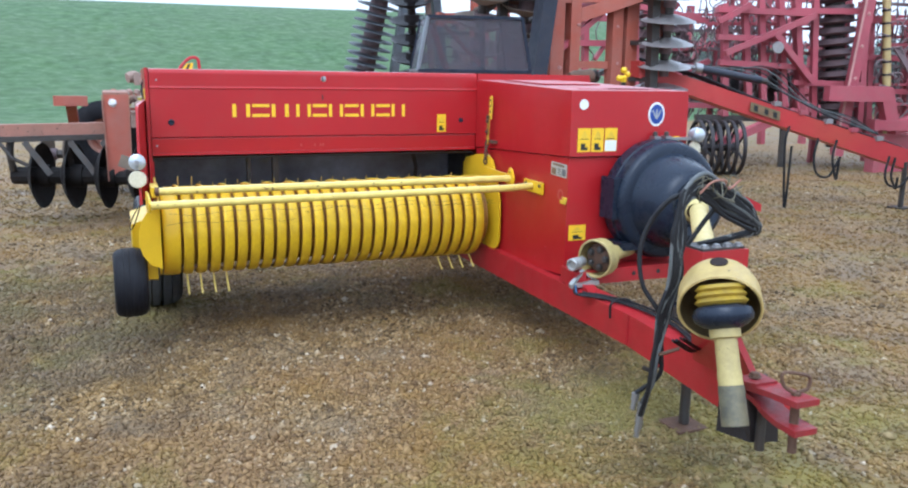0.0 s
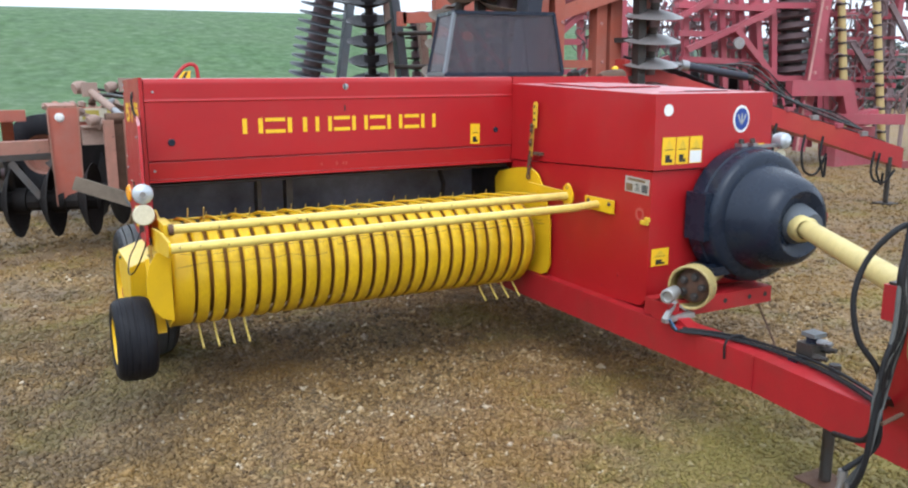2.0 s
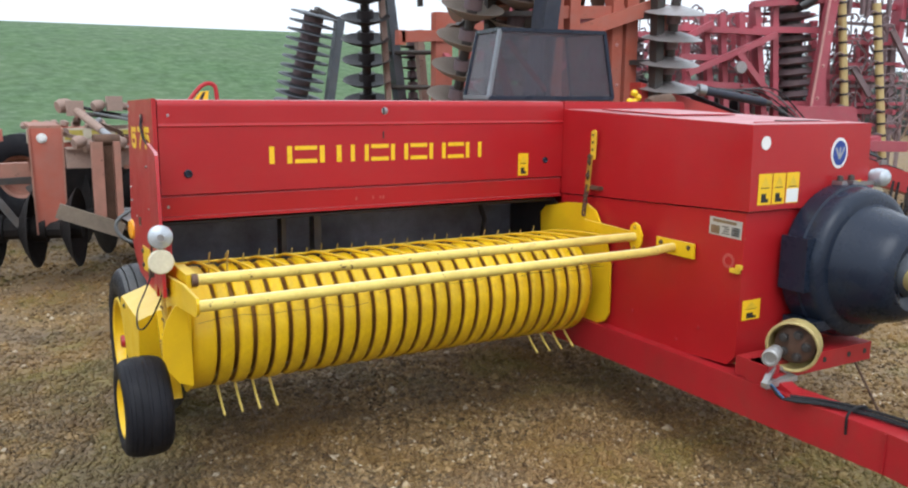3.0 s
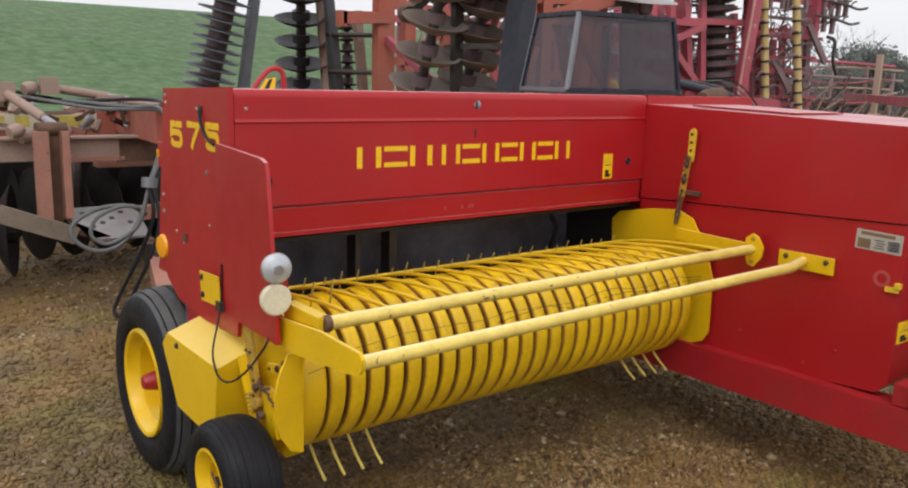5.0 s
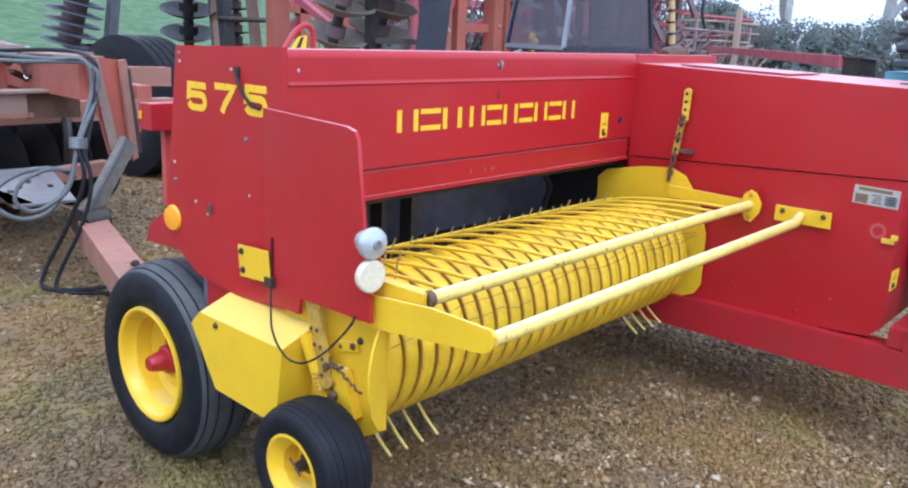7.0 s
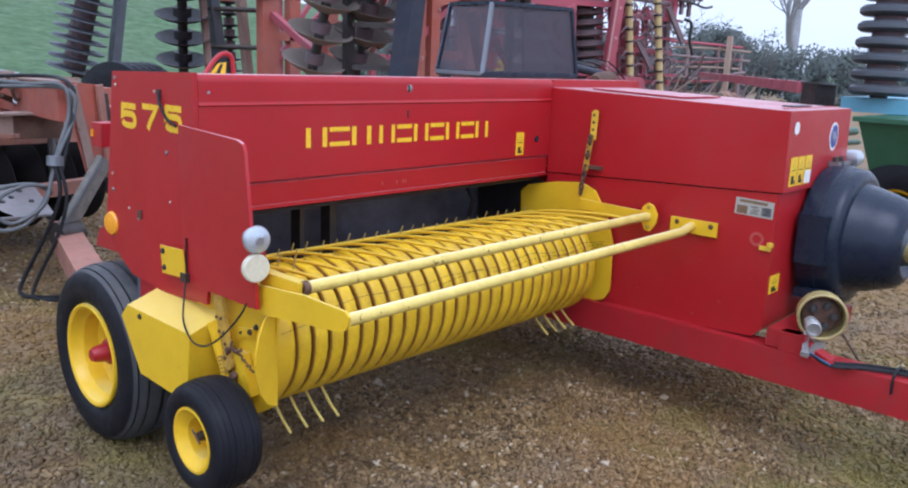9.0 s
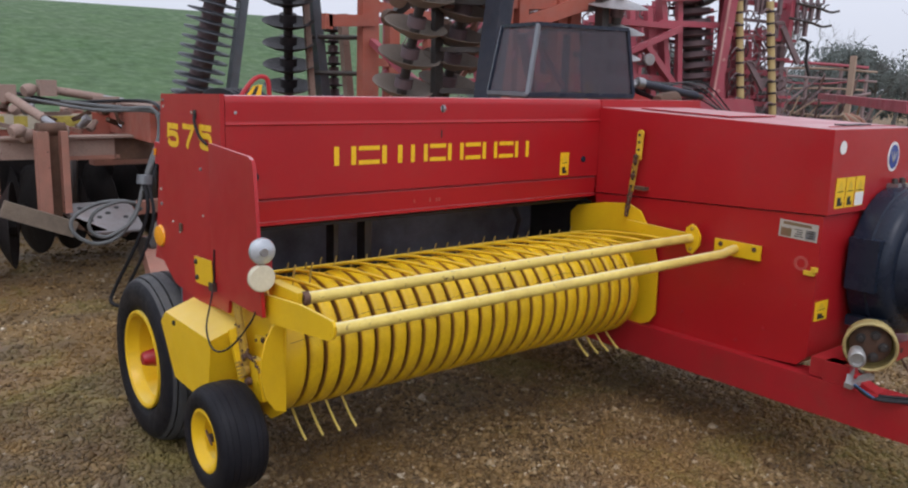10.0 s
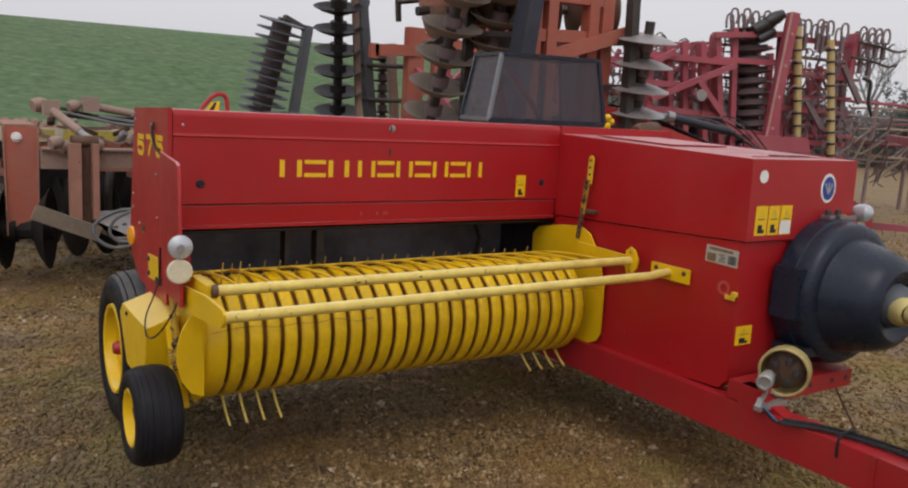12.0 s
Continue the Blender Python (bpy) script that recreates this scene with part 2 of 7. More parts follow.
M_hose_grey = material("dusty_grey_hose", (0.10, 0.105, 0.105), 0.6, 0, 0.25, 12, 150, 0.01)
M_hose = material("black_hose_rubber", (0.012, 0.012, 0.014), 0.55, 0, 0.2, 20, 200, 0.01, spec=0.3)
M_steel = material("bare_steel", (0.36, 0.36, 0.37), 0.42, 0.85, 0.2, 10, 160, 0.015, (0.13, 0.08, 0.05), 0.14, 10)
M_bright = material("zinc_plated_steel", (0.40, 0.40, 0.39), 0.38, 0.6, 0.15, 14, 160, 0.01, (0.25, 0.22, 0.18), 0.10, 18)
M_dark_steel = material("dark_worn_steel", (0.07, 0.065, 0.062), 0.5, 0.6, 0.3, 9, 130, 0.02, (0.10, 0.055, 0.03), 0.18, 12)
M_band = material("grimy_yellow_band_paint", (0.74, 0.485, 0.006), 0.38, 0, 0.14, 5, 120, 0.006, (0.34, 0.16, 0.02), 0.22, 13, (0.13, 0.06, 0.02), 0.07, 60, 0.1, 0.05, per_object=0.08, spec=0.36)
M_tine_dark = material("dark_spring_steel", (0.030, 0.027, 0.025), 0.7, 0.0, 0.3, 20, 150, 0.01, spec=0.2)
M_rust = material("rusty_iron", (0.12, 0.065, 0.04), 0.75, 0.2, 0.35, 14, 110, 0.04, (0.05, 0.035, 0.03), 0.2, 10)
M_sheet = material("scuffed_grey_sheet_steel", (0.27, 0.28, 0.34), 0.45, 0.15, 0.3, 2.2, 90, 0.01, (0.040, 0.036, 0.048), 0.42, 2.4)
M_interior = material("near_black_steel", (0.035, 0.03, 0.032), 0.5, 0.4, 0.3, 5, 90, 0.02)
# Brown matched to the shaded gaps between the reel bands.
M_reel_drum = material("gap_brown_drum_paint", (0.32, 0.150, 0.025), 0.65, 0.0, 0.45, 7, 90, 0.02, (0.04, 0.02, 0.012), 0.2, 9)
M_decal_y = material("yellow_decal", (0.80, 0.50, 0.012), 0.35, 0, 0.05, 9, 200, 0.0)
M_decal_w = material("white_decal", (0.75, 0.75, 0.73), 0.4, 0, 0.05, 9, 200, 0.0)
M_decal_k = material("black_print", (0.02, 0.02, 0.02), 0.4, 0, 0.1, 9, 200, 0.0)
M_decal_b = material("blue_decal", (0.015, 0.05, 0.26), 0.35, 0, 0.05, 9, 200, 0.0)
M_label = material("grey_label", (0.40, 0.38, 0.33), 0.4, 0, 0.15, 30, 200, 0.0)
M_lens_w = material("white_reflector", (0.62, 0.57, 0.42), 0.25, 0, 0.08, 30, 300, 0.01)
M_lens_clear = material("clear_lamp_lens", (0.45, 0.48, 0.51), 0.08, 0.35, 0.15, 40, 300, 0.02, rough_vary=0.03, coat=0.5)
M_lens_o = material("amber_lens", (0.80, 0.33, 0.01), 0.2, 0, 0.08, 30, 300, 0.01)
M_blue_hose = material("blue_hose", (0.030, 0.10, 0.20), 0.4, 0, 0.15, 20, 200, 0.01)
M_orange = material("faded_orange_paint", (0.38, 0.088, 0.052), 0.60, 0, 0.20, 3, 110, 0.02, (0.30, 0.15, 0.12), 0.26, 3.5, (0.12, 0.06, 0.04), 0.07, 40)
M_orange_dusty = material("dusty_orange_paint", (0.36, 0.155, 0.110), 0.68, 0, 0.25, 4, 110, 0.03, (0.22, 0.14, 0.10), 0.30, 6, (0.10, 0.055, 0.035), 0.10, 30)
M_dust = material("tan_dusty_paint", (0.36, 0.26, 0.21), 0.8, 0, 0.4, 9, 90, 0.05, (0.15, 0.08, 0.06), 0.30, 9, (0.11, 0.065, 0.045), 0.09, 30)
# Crimson with some distance haze mixed into the colour.
M_crimson = material("crimson_paint", (0.35, 0.060, 0.085), 0.52, 0, 0.28, 2, 90, 0.02, (0.25, 0.105, 0.105), 0.24, 3, (0.12, 0.06, 0.05), 0.05, 30)
M_disc = material("harrow_disc_steel", (0.055, 0.055, 0.06), 0.45, 0.7, 0.3, 6, 110, 0.02, (0.10, 0.06, 0.045), 0.2, 6)
# Black disc steel, darkened further for the shade under the harrow beam.
M_disc_black = material("black_shaded_disc_steel", (0.017, 0.015, 0.015), 0.7, 0.0, 0.3, 5, 90, 0.02, (0.05, 0.035, 0.028), 0.14, 6, spec=0.18)
M_disc_dusty = material("dusty_brown_disc_steel", (0.24, 0.15, 0.11), 0.6, 0.3, 0.3, 4, 110, 0.02, (0.12, 0.06, 0.05), 0.2, 5)
M_towbar = material("faded_red_orange_paint", (0.42, 0.030, 0.034), 0.45, 0, 0.16, 2, 110, 0.02, (0.42, 0.10, 0.05), 0.20, 0.9, (0.12, 0.06, 0.04), 0.06, 40)
M_disc_bright = material("bright_harrow_disc_steel", (0.34, 0.33, 0.33), 0.42, 0.6, 0.25, 4, 110, 0.02, (0.22, 0.12, 0.09), 0.2, 5)
# Tine and packer metal paled to put haze over the far machines.
M_tine_hazy = material("rusty_haze_tine_steel", (0.180, 0.135, 0.142), 0.65, 0.2, 0.3, 5, 90, 0.02, (0.20, 0.10, 0.09), 0.2, 4)
M_packer = material("dull_packer_ring_iron", (0.225, 0.160, 0.172), 0.6, 0.3, 0.3, 3, 90, 0.02, (0.16, 0.10, 0.09), 0.2, 4)
M_pale_edge = material("pale_pink_paint", (0.46, 0.23, 0.21), 0.6, 0, 0.3, 5, 90, 0.02)
M_khaki = material("earth_dried_disc_steel", (0.30, 0.255, 0.215), 0.75, 0.1, 0.3, 5, 90, 0.03, (0.13, 0.085, 0.065), 0.24, 5)
M_navy = material("dark_blue_grey_steel", (0.030, 0.034, 0.050), 0.5, 0.3, 0.25, 4, 90, 0.02, (0.08, 0.06, 0.055), 0.18, 5)
M_worn_sticker = material("worn_olive_sticker", (0.16, 0.12, 0.06), 0.6, 0, 0.3, 14, 90, 0.0, (0.30, 0.10, 0.06), 0.2, 12)
M_green = material("green_machine_paint", (0.03, 0.10, 0.05), 0.45, 0, 0.2, 5, 110, 0.02)
M_green_light = material("bright_green_paint", (0.07, 0.17, 0.06), 0.45, 0, 0.2, 5, 110, 0.02)
M_rust_dark = material("dark_brown_rusted_sheet", (0.028, 0.020, 0.018), 0.8, 0.1, 0.35, 9, 90, 0.03, (0.07, 0.05, 0.04), 0.2, 8, spec=0.2)
M_strut = material("scuffed_grey_green_steel", (0.22, 0.21, 0.18), 0.6, 0.3, 0.35, 12, 90, 0.03, (0.10, 0.075, 0.055), 0.28, 14)
M_teal = material("teal_paint", (0.15, 0.36, 0.47), 0.45, 0, 0.15, 5, 110, 0.02)
M_decal_olive = material("faded_yellow_sticker_print", (0.50, 0.40, 0.07), 0.6, 0, 0.25, 14, 90, 0.0, (0.30, 0.22, 0.08), 0.2, 12)
M_sticker = material("worn_cream_sticker", (0.52, 0.47, 0.36), 0.6, 0, 0.2, 6, 90, 0.0, (0.34, 0.24, 0.16), 0.2, 7)
M_shaft_dirty = material("grimy_yellow_plastic", (0.50, 0.40, 0.15), 0.5, 0, 0.16, 9, 120, 0.015, (0.16, 0.12, 0.06), 0.30, 12, (0.10, 0.08, 0.05), 0.08, 60)
M_bell_dirty = material("grimy_ochre_plastic", (0.50, 0.37, 0.13), 0.5, 0, 0.14, 8, 120, 0.015, (0.22, 0.14, 0.06), 0.24, 10, (0.12, 0.09, 0.05), 0.06, 60)
M_sleeve = material("worn_grey_plastic_sleeve", (0.075, 0.073, 0.055), 0.55, 0, 0.35, 14, 120, 0.02, (0.26, 0.21, 0.10), 0.24, 14)
# Grimy lining, darkened for the shade inside the bell.
M_bell_dark = material("grimy_shaded_plastic_lining", (0.11, 0.075, 0.030), 0.6, 0, 0.3, 9, 120, 0.015, (0.04, 0.03, 0.02), 0.3, 12)
# Muddy yellow, toned down as well for shadow under the bell.
M_bellows = material("muddy_shaded_yellow_rubber", (0.46, 0.31, 0.015), 0.55, 0, 0.25, 12, 120, 0.015, (0.13, 0.085, 0.03), 0.34, 18)
M_ring = material("blue_grey_ring_iron", (0.095, 0.105, 0.120), 0.5, 0.4, 0.3, 3, 90, 0.02, (0.12, 0.09, 0.07), 0.15, 4)
M_tube_tan = material("tan_roller_tube_paint", (0.52, 0.40, 0.17), 0.55, 0, 0.25, 6, 90, 0.02, (0.24, 0.15, 0.08), 0.2, 6)
M_tan = material("sun_bleached_tan_paint", (0.36, 0.27, 0.20), 0.7, 0, 0.25, 5, 90, 0.02, (0.22, 0.13, 0.10), 0.2, 5)
M_disc_earth = material("earthy_disc_steel", (0.095, 0.075, 0.062), 0.6, 0.35, 0.35, 5, 110, 0.03, (0.17, 0.12, 0.09), 0.25, 5)
M_hitch = material("dirty_red_hitch_paint", (0.26, 0.012, 0.018), 0.5, 0, 0.25, 12, 120, 0.02, (0.08, 0.045, 0.035), 0.24, 16)
M_wood = material("weathered_wood", (0.17, 0.135, 0.10), 0.8, 0, 0.3, 8, 60, 0.06)

# ---- ground: gravel yard, grass bank ----
def smooth(a, b, v):
    t = np.clip((v - a) / (b - a), 0, 1)
    return t * t * (3 - 2 * t)


def bank_height(x, y):
    rise = smooth(22, 58, y) * (1 - smooth(34, 78, x))
    roll = 0.12 * np.sin(x * 0.06 - 0.2) * smooth(25, 60, y)
    return 5.35 * rise + roll * rise


def ground_mesh():
    xs = np.concatenate([np.linspace(-260, -20, 25), np.linspace(-18, 30, 49), np.linspace(34, 340, 36)])
    ys = np.concatenate([np.linspace(-200, -12, 14), np.linspace(-10, 70, 81), np.linspace(76, 700, 30)])
    gx, gy = np.meshgrid(xs, ys)
    gz = bank_height(gx, gy)
    verts = np.stack([gx, gy, gz], -1).reshape(-1, 3)
    nx = len(xs)
    faces = [(j * nx + i, j * nx + i + 1, (j + 1) * nx + i + 1, (j + 1) * nx + i) for j in range(len(ys) - 1) for i in range(nx - 1)]
    me = bpy.data.meshes.new("ground")
    me.from_pydata(verts.tolist(), [], faces)
    me.polygons.foreach_set("use_smooth", [True] * len(me.polygons))
    return me


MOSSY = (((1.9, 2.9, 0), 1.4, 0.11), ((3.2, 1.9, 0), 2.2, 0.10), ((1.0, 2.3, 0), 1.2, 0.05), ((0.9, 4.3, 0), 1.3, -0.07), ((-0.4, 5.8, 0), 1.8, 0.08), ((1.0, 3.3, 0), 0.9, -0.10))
EARTHY = (((0.95, 3.35, 0), 1.4, 0.08), ((2.2, 2.8, 0), 1.0, -0.06))
# Areas where the gravel is toned darker, or lighter where negative.
DARKER = (((-0.5, 5.6, 0), 2.0, 0.15), ((-0.5, 4.1, 0), 1.2, 0.06), ((0.9, 3.3, 0), 1.3, -0.08), ((1.4, 4.0, 0), 1.2, -0.06))


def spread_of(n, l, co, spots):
    """How much more or less of a growth, stain or tone there is in some stretches of the yard."""
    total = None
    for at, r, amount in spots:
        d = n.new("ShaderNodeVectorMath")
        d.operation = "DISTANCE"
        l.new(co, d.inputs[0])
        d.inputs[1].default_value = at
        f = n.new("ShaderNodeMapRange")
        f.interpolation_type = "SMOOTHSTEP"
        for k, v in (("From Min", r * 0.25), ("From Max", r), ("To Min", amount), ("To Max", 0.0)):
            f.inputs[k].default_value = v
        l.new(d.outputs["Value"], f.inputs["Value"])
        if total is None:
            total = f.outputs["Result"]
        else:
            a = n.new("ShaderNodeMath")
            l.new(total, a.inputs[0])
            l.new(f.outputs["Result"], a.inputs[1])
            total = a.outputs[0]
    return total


def ground_material():
    mat = bpy.data.materials.new("gravel_and_grass")
    mat.use_nodes = True
    n, l = mat.node_tree.nodes, mat.node_tree.links
    bsdf = n["Principled BSDF"]
    co = n.new("ShaderNodeTexCoord").outputs["Object"]

    def tex(kind, s, **inputs):
        t = n.new(kind)
        l.new(co, t.inputs["Vector"])
        t.inputs["Scale"].default_value = s
        for k, v in inputs.items():
            t.inputs[k].default_value = v
        return t

    def rng(src, a, b, c=0.0, d=1.0):
        t = n.new("ShaderNodeMapRange")
        for k, v in (("From Min", a), ("From Max", b), ("To Min", c), ("To Max", d)):
            t.inputs[k].default_value = v
        l.new(src, t.inputs["Value"])
        return t.outputs["Result"]

    def mix(fac, a, b, blend="MIX"):
        t = n.new("ShaderNodeMix")
        t.data_type, t.blend_type = "RGBA", blend
        if isinstance(fac, float):
            t.inputs["Factor"].default_value = fac
        else:
            l.new(fac, t.inputs["Factor"])
        for v, s in ((a, "A"), (b, "B")):
            if isinstance(v, tuple):
                t.inputs[s].default_value = (*v, 1)
            else:
                l.new(v, t.inputs[s])
        return t.outputs["Result"]

    def ramp(src, stops):
        t = n.new("ShaderNodeValToRGB")
        e = t.color_ramp.elements
        while len(e) < len(stops):
            e.new(0.5)
        for k, (p, c) in zip(e, stops):
            k.position, k.color = p, (*c, 1)
        l.new(src, t.inputs["Fac"])
        return t.outputs["Color"]

    cells = tex("ShaderNodeTexVoronoi", 62.0)
    fine = tex("ShaderNodeTexVoronoi", 105.0)
    pick = n.new("ShaderNodeSeparateColor")
    l.new(cells.outputs["Color"], pick.inputs["Color"])
    pick2 = n.new("ShaderNodeSeparateColor")
    l.new(fine.outputs["Color"], pick2.inputs["Color"])
    stops = [(0.0, (0.050, 0.030, 0.012)), (0.3, (0.142, 0.088, 0.035)), (0.55, (0.225, 0.142, 0.057)), (0.85, (0.310, 0.205, 0.092)), (1.0, (0.46, 0.35, 0.21))]
    grit = tex("ShaderNodeTexNoise", 34.0, Detail=8.0, Roughness=0.75).outputs["Fac"]
    stones = mix(0.5, ramp(pick.outputs["Red"], stops), ramp(pick2.outputs["Red"], stops))
    stones = mix(0.6, stones, ramp(rng(grit, 0.3, 0.7), stops))
    clots = tex("ShaderNodeTexNoise", 8.0, Detail=6.0, Roughness=0.7).outputs["Fac"]
    stones = mix(rng(clots, 0.54, 0.70, 0, 0.40), stones, (0.34, 0.25, 0.13))
    stones = mix(rng(clots, 0.46, 0.32, 0, 0.40), stones, (0.085, 0.055, 0.025))
    patches = tex("ShaderNodeTexNoise", 0.55, Detail=7.0, Roughness=0.65).outputs["Fac"]
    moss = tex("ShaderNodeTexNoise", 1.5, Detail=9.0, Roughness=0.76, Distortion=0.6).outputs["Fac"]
    damp = tex("ShaderNodeTexNoise", 2.2, Detail=6.0, Roughness=0.6).outputs["Fac"]
    hue = tex("ShaderNodeTexNoise", 1.15, Detail=8.0, Roughness=0.62, Distortion=0.4).outputs["Fac"]
    def spread(src, spots):
        t = n.new("ShaderNodeMath")
        l.new(src, t.inputs[0])
        l.new(spread_of(n, l, co, spots), t.inputs[1])
        return t.outputs[0]

    stones = mix(rng(spread(patches, EARTHY), 0.46, 0.62, 0, 0.62), stones, (0.215, 0.118, 0.050))
    stones = mix(rng(hue, 0.50, 0.62, 0, 0.50), stones, (0.215, 0.130, 0.036))
    stones = mix(rng(hue, 0.47, 0.38, 0, 0.48), stones, (0.205, 0.152, 0.095))
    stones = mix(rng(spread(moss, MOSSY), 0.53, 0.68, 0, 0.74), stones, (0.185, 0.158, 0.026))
    stones = mix(rng(spread(damp, DARKER), 0.47, 0.68, 0, 0.46), stones, (0.070, 0.053, 0.036))

    tuft = tex("ShaderNodeTexNoise", 1.1, Detail=9.0, Roughness=0.75).outputs["Fac"]
    swath = tex("ShaderNodeTexNoise", 0.16, Detail=5.0, Roughness=0.6).outputs["Fac"]
    grass = ramp(rng(tuft, 0.3, 0.7), [(0.0, (0.020, 0.056, 0.012)), (0.5, (0.042, 0.102, 0.021)), (1.0, (0.074, 0.142, 0.034))])
    grass = mix(rng(swath, 0.35, 0.65, 0, 0.45), grass, (0.070, 0.108, 0.044))

    xyz = n.new("ShaderNodeSeparateXYZ")
    l.new(co, xyz.inputs["Vector"])
    wob = tex("ShaderNodeTexNoise", 0.4, Detail=6.0).outputs["Fac"]
    a = n.new("ShaderNodeMath")
    a.operation = "MULTIPLY_ADD"
    l.new(wob, a.inputs[0])
    a.inputs[1].default_value = 5.0
    l.new(xyz.outputs["Y"], a.inputs[2])
    b = n.new("ShaderNodeMath")
    b.operation = "MULTIPLY_ADD"
    l.new(xyz.outputs["X"], b.inputs[0])
    b.inputs[1].default_value = -0.12
    l.new(a.outputs[0], b.inputs[2])
    edge = rng(b.outputs[0], 23.6, 24.6)
    l.new(mix(edge, stones, grass), bsdf.inputs["Base Color"])
    l.new(rng(damp, 0.35, 0.7, 0.85, 0.55), bsdf.inputs["Roughness"])
    h = n.new("ShaderNodeMath")
    h.operation = "ADD"
    l.new(rng(cells.outputs["Distance"], 0, 0.7, 1, 0), h.inputs[0])
    l.new(rng(fine.outputs["Distance"], 0, 0.7, 0.5, 0), h.inputs[1])
    bump = n.new("ShaderNodeBump")
    bump.inputs["Strength"].default_value, bump.inputs["Distance"].default_value = 0.15, 0.012
    l.new(h.outputs[0], bump.inputs["Height"])
    l.new(bump.outputs["Normal"], bsdf.inputs["Normal"])
    return mat


ground = place("ground", ground_mesh(), ground_material())
tagged(ground, "damp brown gravel yard with mossy patches, grass bank behind", "ground", kind="structure")


def pebble_material():
    mat = bpy.data.materials.new("loose_pebbles")
    mat.use_nodes = True
    n, l = mat.node_tree.nodes, mat.node_tree.links
    geo = n.new("ShaderNodeNewGeometry")
    r = n.new("ShaderNodeValToRGB")
    e = r.color_ramp.elements
    stops = [(0.0, (0.048, 0.029, 0.012)), (0.3, (0.155, 0.097, 0.038)), (0.58, (0.245, 0.157, 0.063)), (0.88, (0.330, 0.221, 0.102)), (0.96, (0.40, 0.30, 0.17)), (1.0, (0.58, 0.50, 0.38))]
    while len(e) < len(stops):
        e.new(0.5)
    for k, (p, c) in zip(e, stops):
        k.position, k.color = p, (*c, 1)
    l.new(geo.outputs["Random Per Island"], r.inputs["Fac"])
    co = n.new("ShaderNodeTexCoord").outputs["Object"]

    def tint(src, scale, distort, lo, hi, most, colour, extra=None):
        t = n.new("ShaderNodeTexNoise")
        for k, v in (("Scale", scale), ("Detail", 8.0), ("Roughness", 0.67), ("Distortion", distort)):
            t.inputs[k].default_value = v
        l.new(co, t.inputs["Vector"])
        f = n.new("ShaderNodeMapRange")
        for k, v in (("From Min", lo), ("From Max", hi), ("To Max", most)):
            f.inputs[k].default_value = v
        if extra is None:
            l.new(t.outputs["Fac"], f.inputs["Value"])
        else:
            s = n.new("ShaderNodeMath")
            l.new(t.outputs["Fac"], s.inputs[0])
            l.new(extra, s.inputs[1])
            l.new(s.outputs[0], f.inputs["Value"])
        m = n.new("ShaderNodeMix")
        m.data_type = "RGBA"
        l.new(f.outputs["Result"], m.inputs["Factor"])
        l.new(src, m.inputs["A"])
        m.inputs["B"].default_value = (*colour, 1)
        return m.outputs["Result"]

    col = tint(r.outputs["Color"], 0.55, 0.0, 0.46, 0.62, 0.50, (0.215, 0.118, 0.050), spread_of(n, l, co, EARTHY))
    col = tint(col, 1.15, 0.4, 0.50, 0.60, 0.58, (0.225, 0.128, 0.030))
    col = tint(col, 1.15, 0.4, 0.47, 0.38, 0.50, (0.205, 0.152, 0.095))
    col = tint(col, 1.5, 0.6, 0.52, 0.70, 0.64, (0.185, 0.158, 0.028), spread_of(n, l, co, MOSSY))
    col = tint(col, 2.2, 0.0, 0.47, 0.68, 0.60, (0.070, 0.053, 0.032), spread_of(n, l, co, DARKER))
    bsdf = n["Principled BSDF"]
    l.new(col, bsdf.inputs["Base Color"])
    bsdf.inputs["Roughness"].default_value = 0.68
    bsdf.inputs["Specular IOR Level"].default_value = 0.32
    return mat


def pebbles(near, far):
    """Small uneven stones strewn over the yard, joined."""
    rng = np.random.default_rng(5)
    n = near + far
    px = np.concatenate([rng.normal(0.8, 1.8, near), rng.normal(3.0, 5.0, far)])
    py = np.concatenate([rng.normal(3.9, 1.7, near), rng.normal(7.5, 4.5, far)])
    size = 0.0050 + 0.010 * rng.random(n) ** 4 + 0.004 * rng.random(n)
    size[near:] *= 1.4
    base = np.array([(1, 0, 0), (0, 1, 0), (-1, 0, 0), (0, -1, 0), (0.1, 0, 1), (0, 0.1, -1)], float)
    v = np.repeat(base[None], n, 0) + rng.uniform(-0.3, 0.3, (n, 6, 3))
    v = v * rng.uniform(0.55, 1.5, (n, 1, 3)) * np.array([1, 1, 0.7])
    a = rng.uniform(0, 2 * np.pi, n)
    c, s = np.cos(a)[:, None], np.sin(a)[:, None]
    x = v[:, :, 0] * c - v[:, :, 1] * s
    y = v[:, :, 0] * s + v[:, :, 1] * c
    out = np.stack([x, y, v[:, :, 2]], -1) * size[:, None, None]
    out += np.stack([px, py, size * 0.2], -1)[:, None, :]
    tri = np.array([(0, 1, 4), (1, 2, 4), (2, 3, 4), (3, 0, 4), (1, 0, 5), (2, 1, 5), (3, 2, 5), (0, 3, 5)])
    faces = (tri[None] + (np.arange(n) * 6)[:, None, None]).reshape(-1, 3)
    me = bpy.data.meshes.new("gravel")
    me.vertices.add(n * 6)
    me.vertices.foreach_set("co", out.reshape(-1))
    me.loops.add(faces.size)
    me.loops.foreach_set("vertex_index", faces.reshape(-1).astype(np.int32))
    me.polygons.add(len(faces))
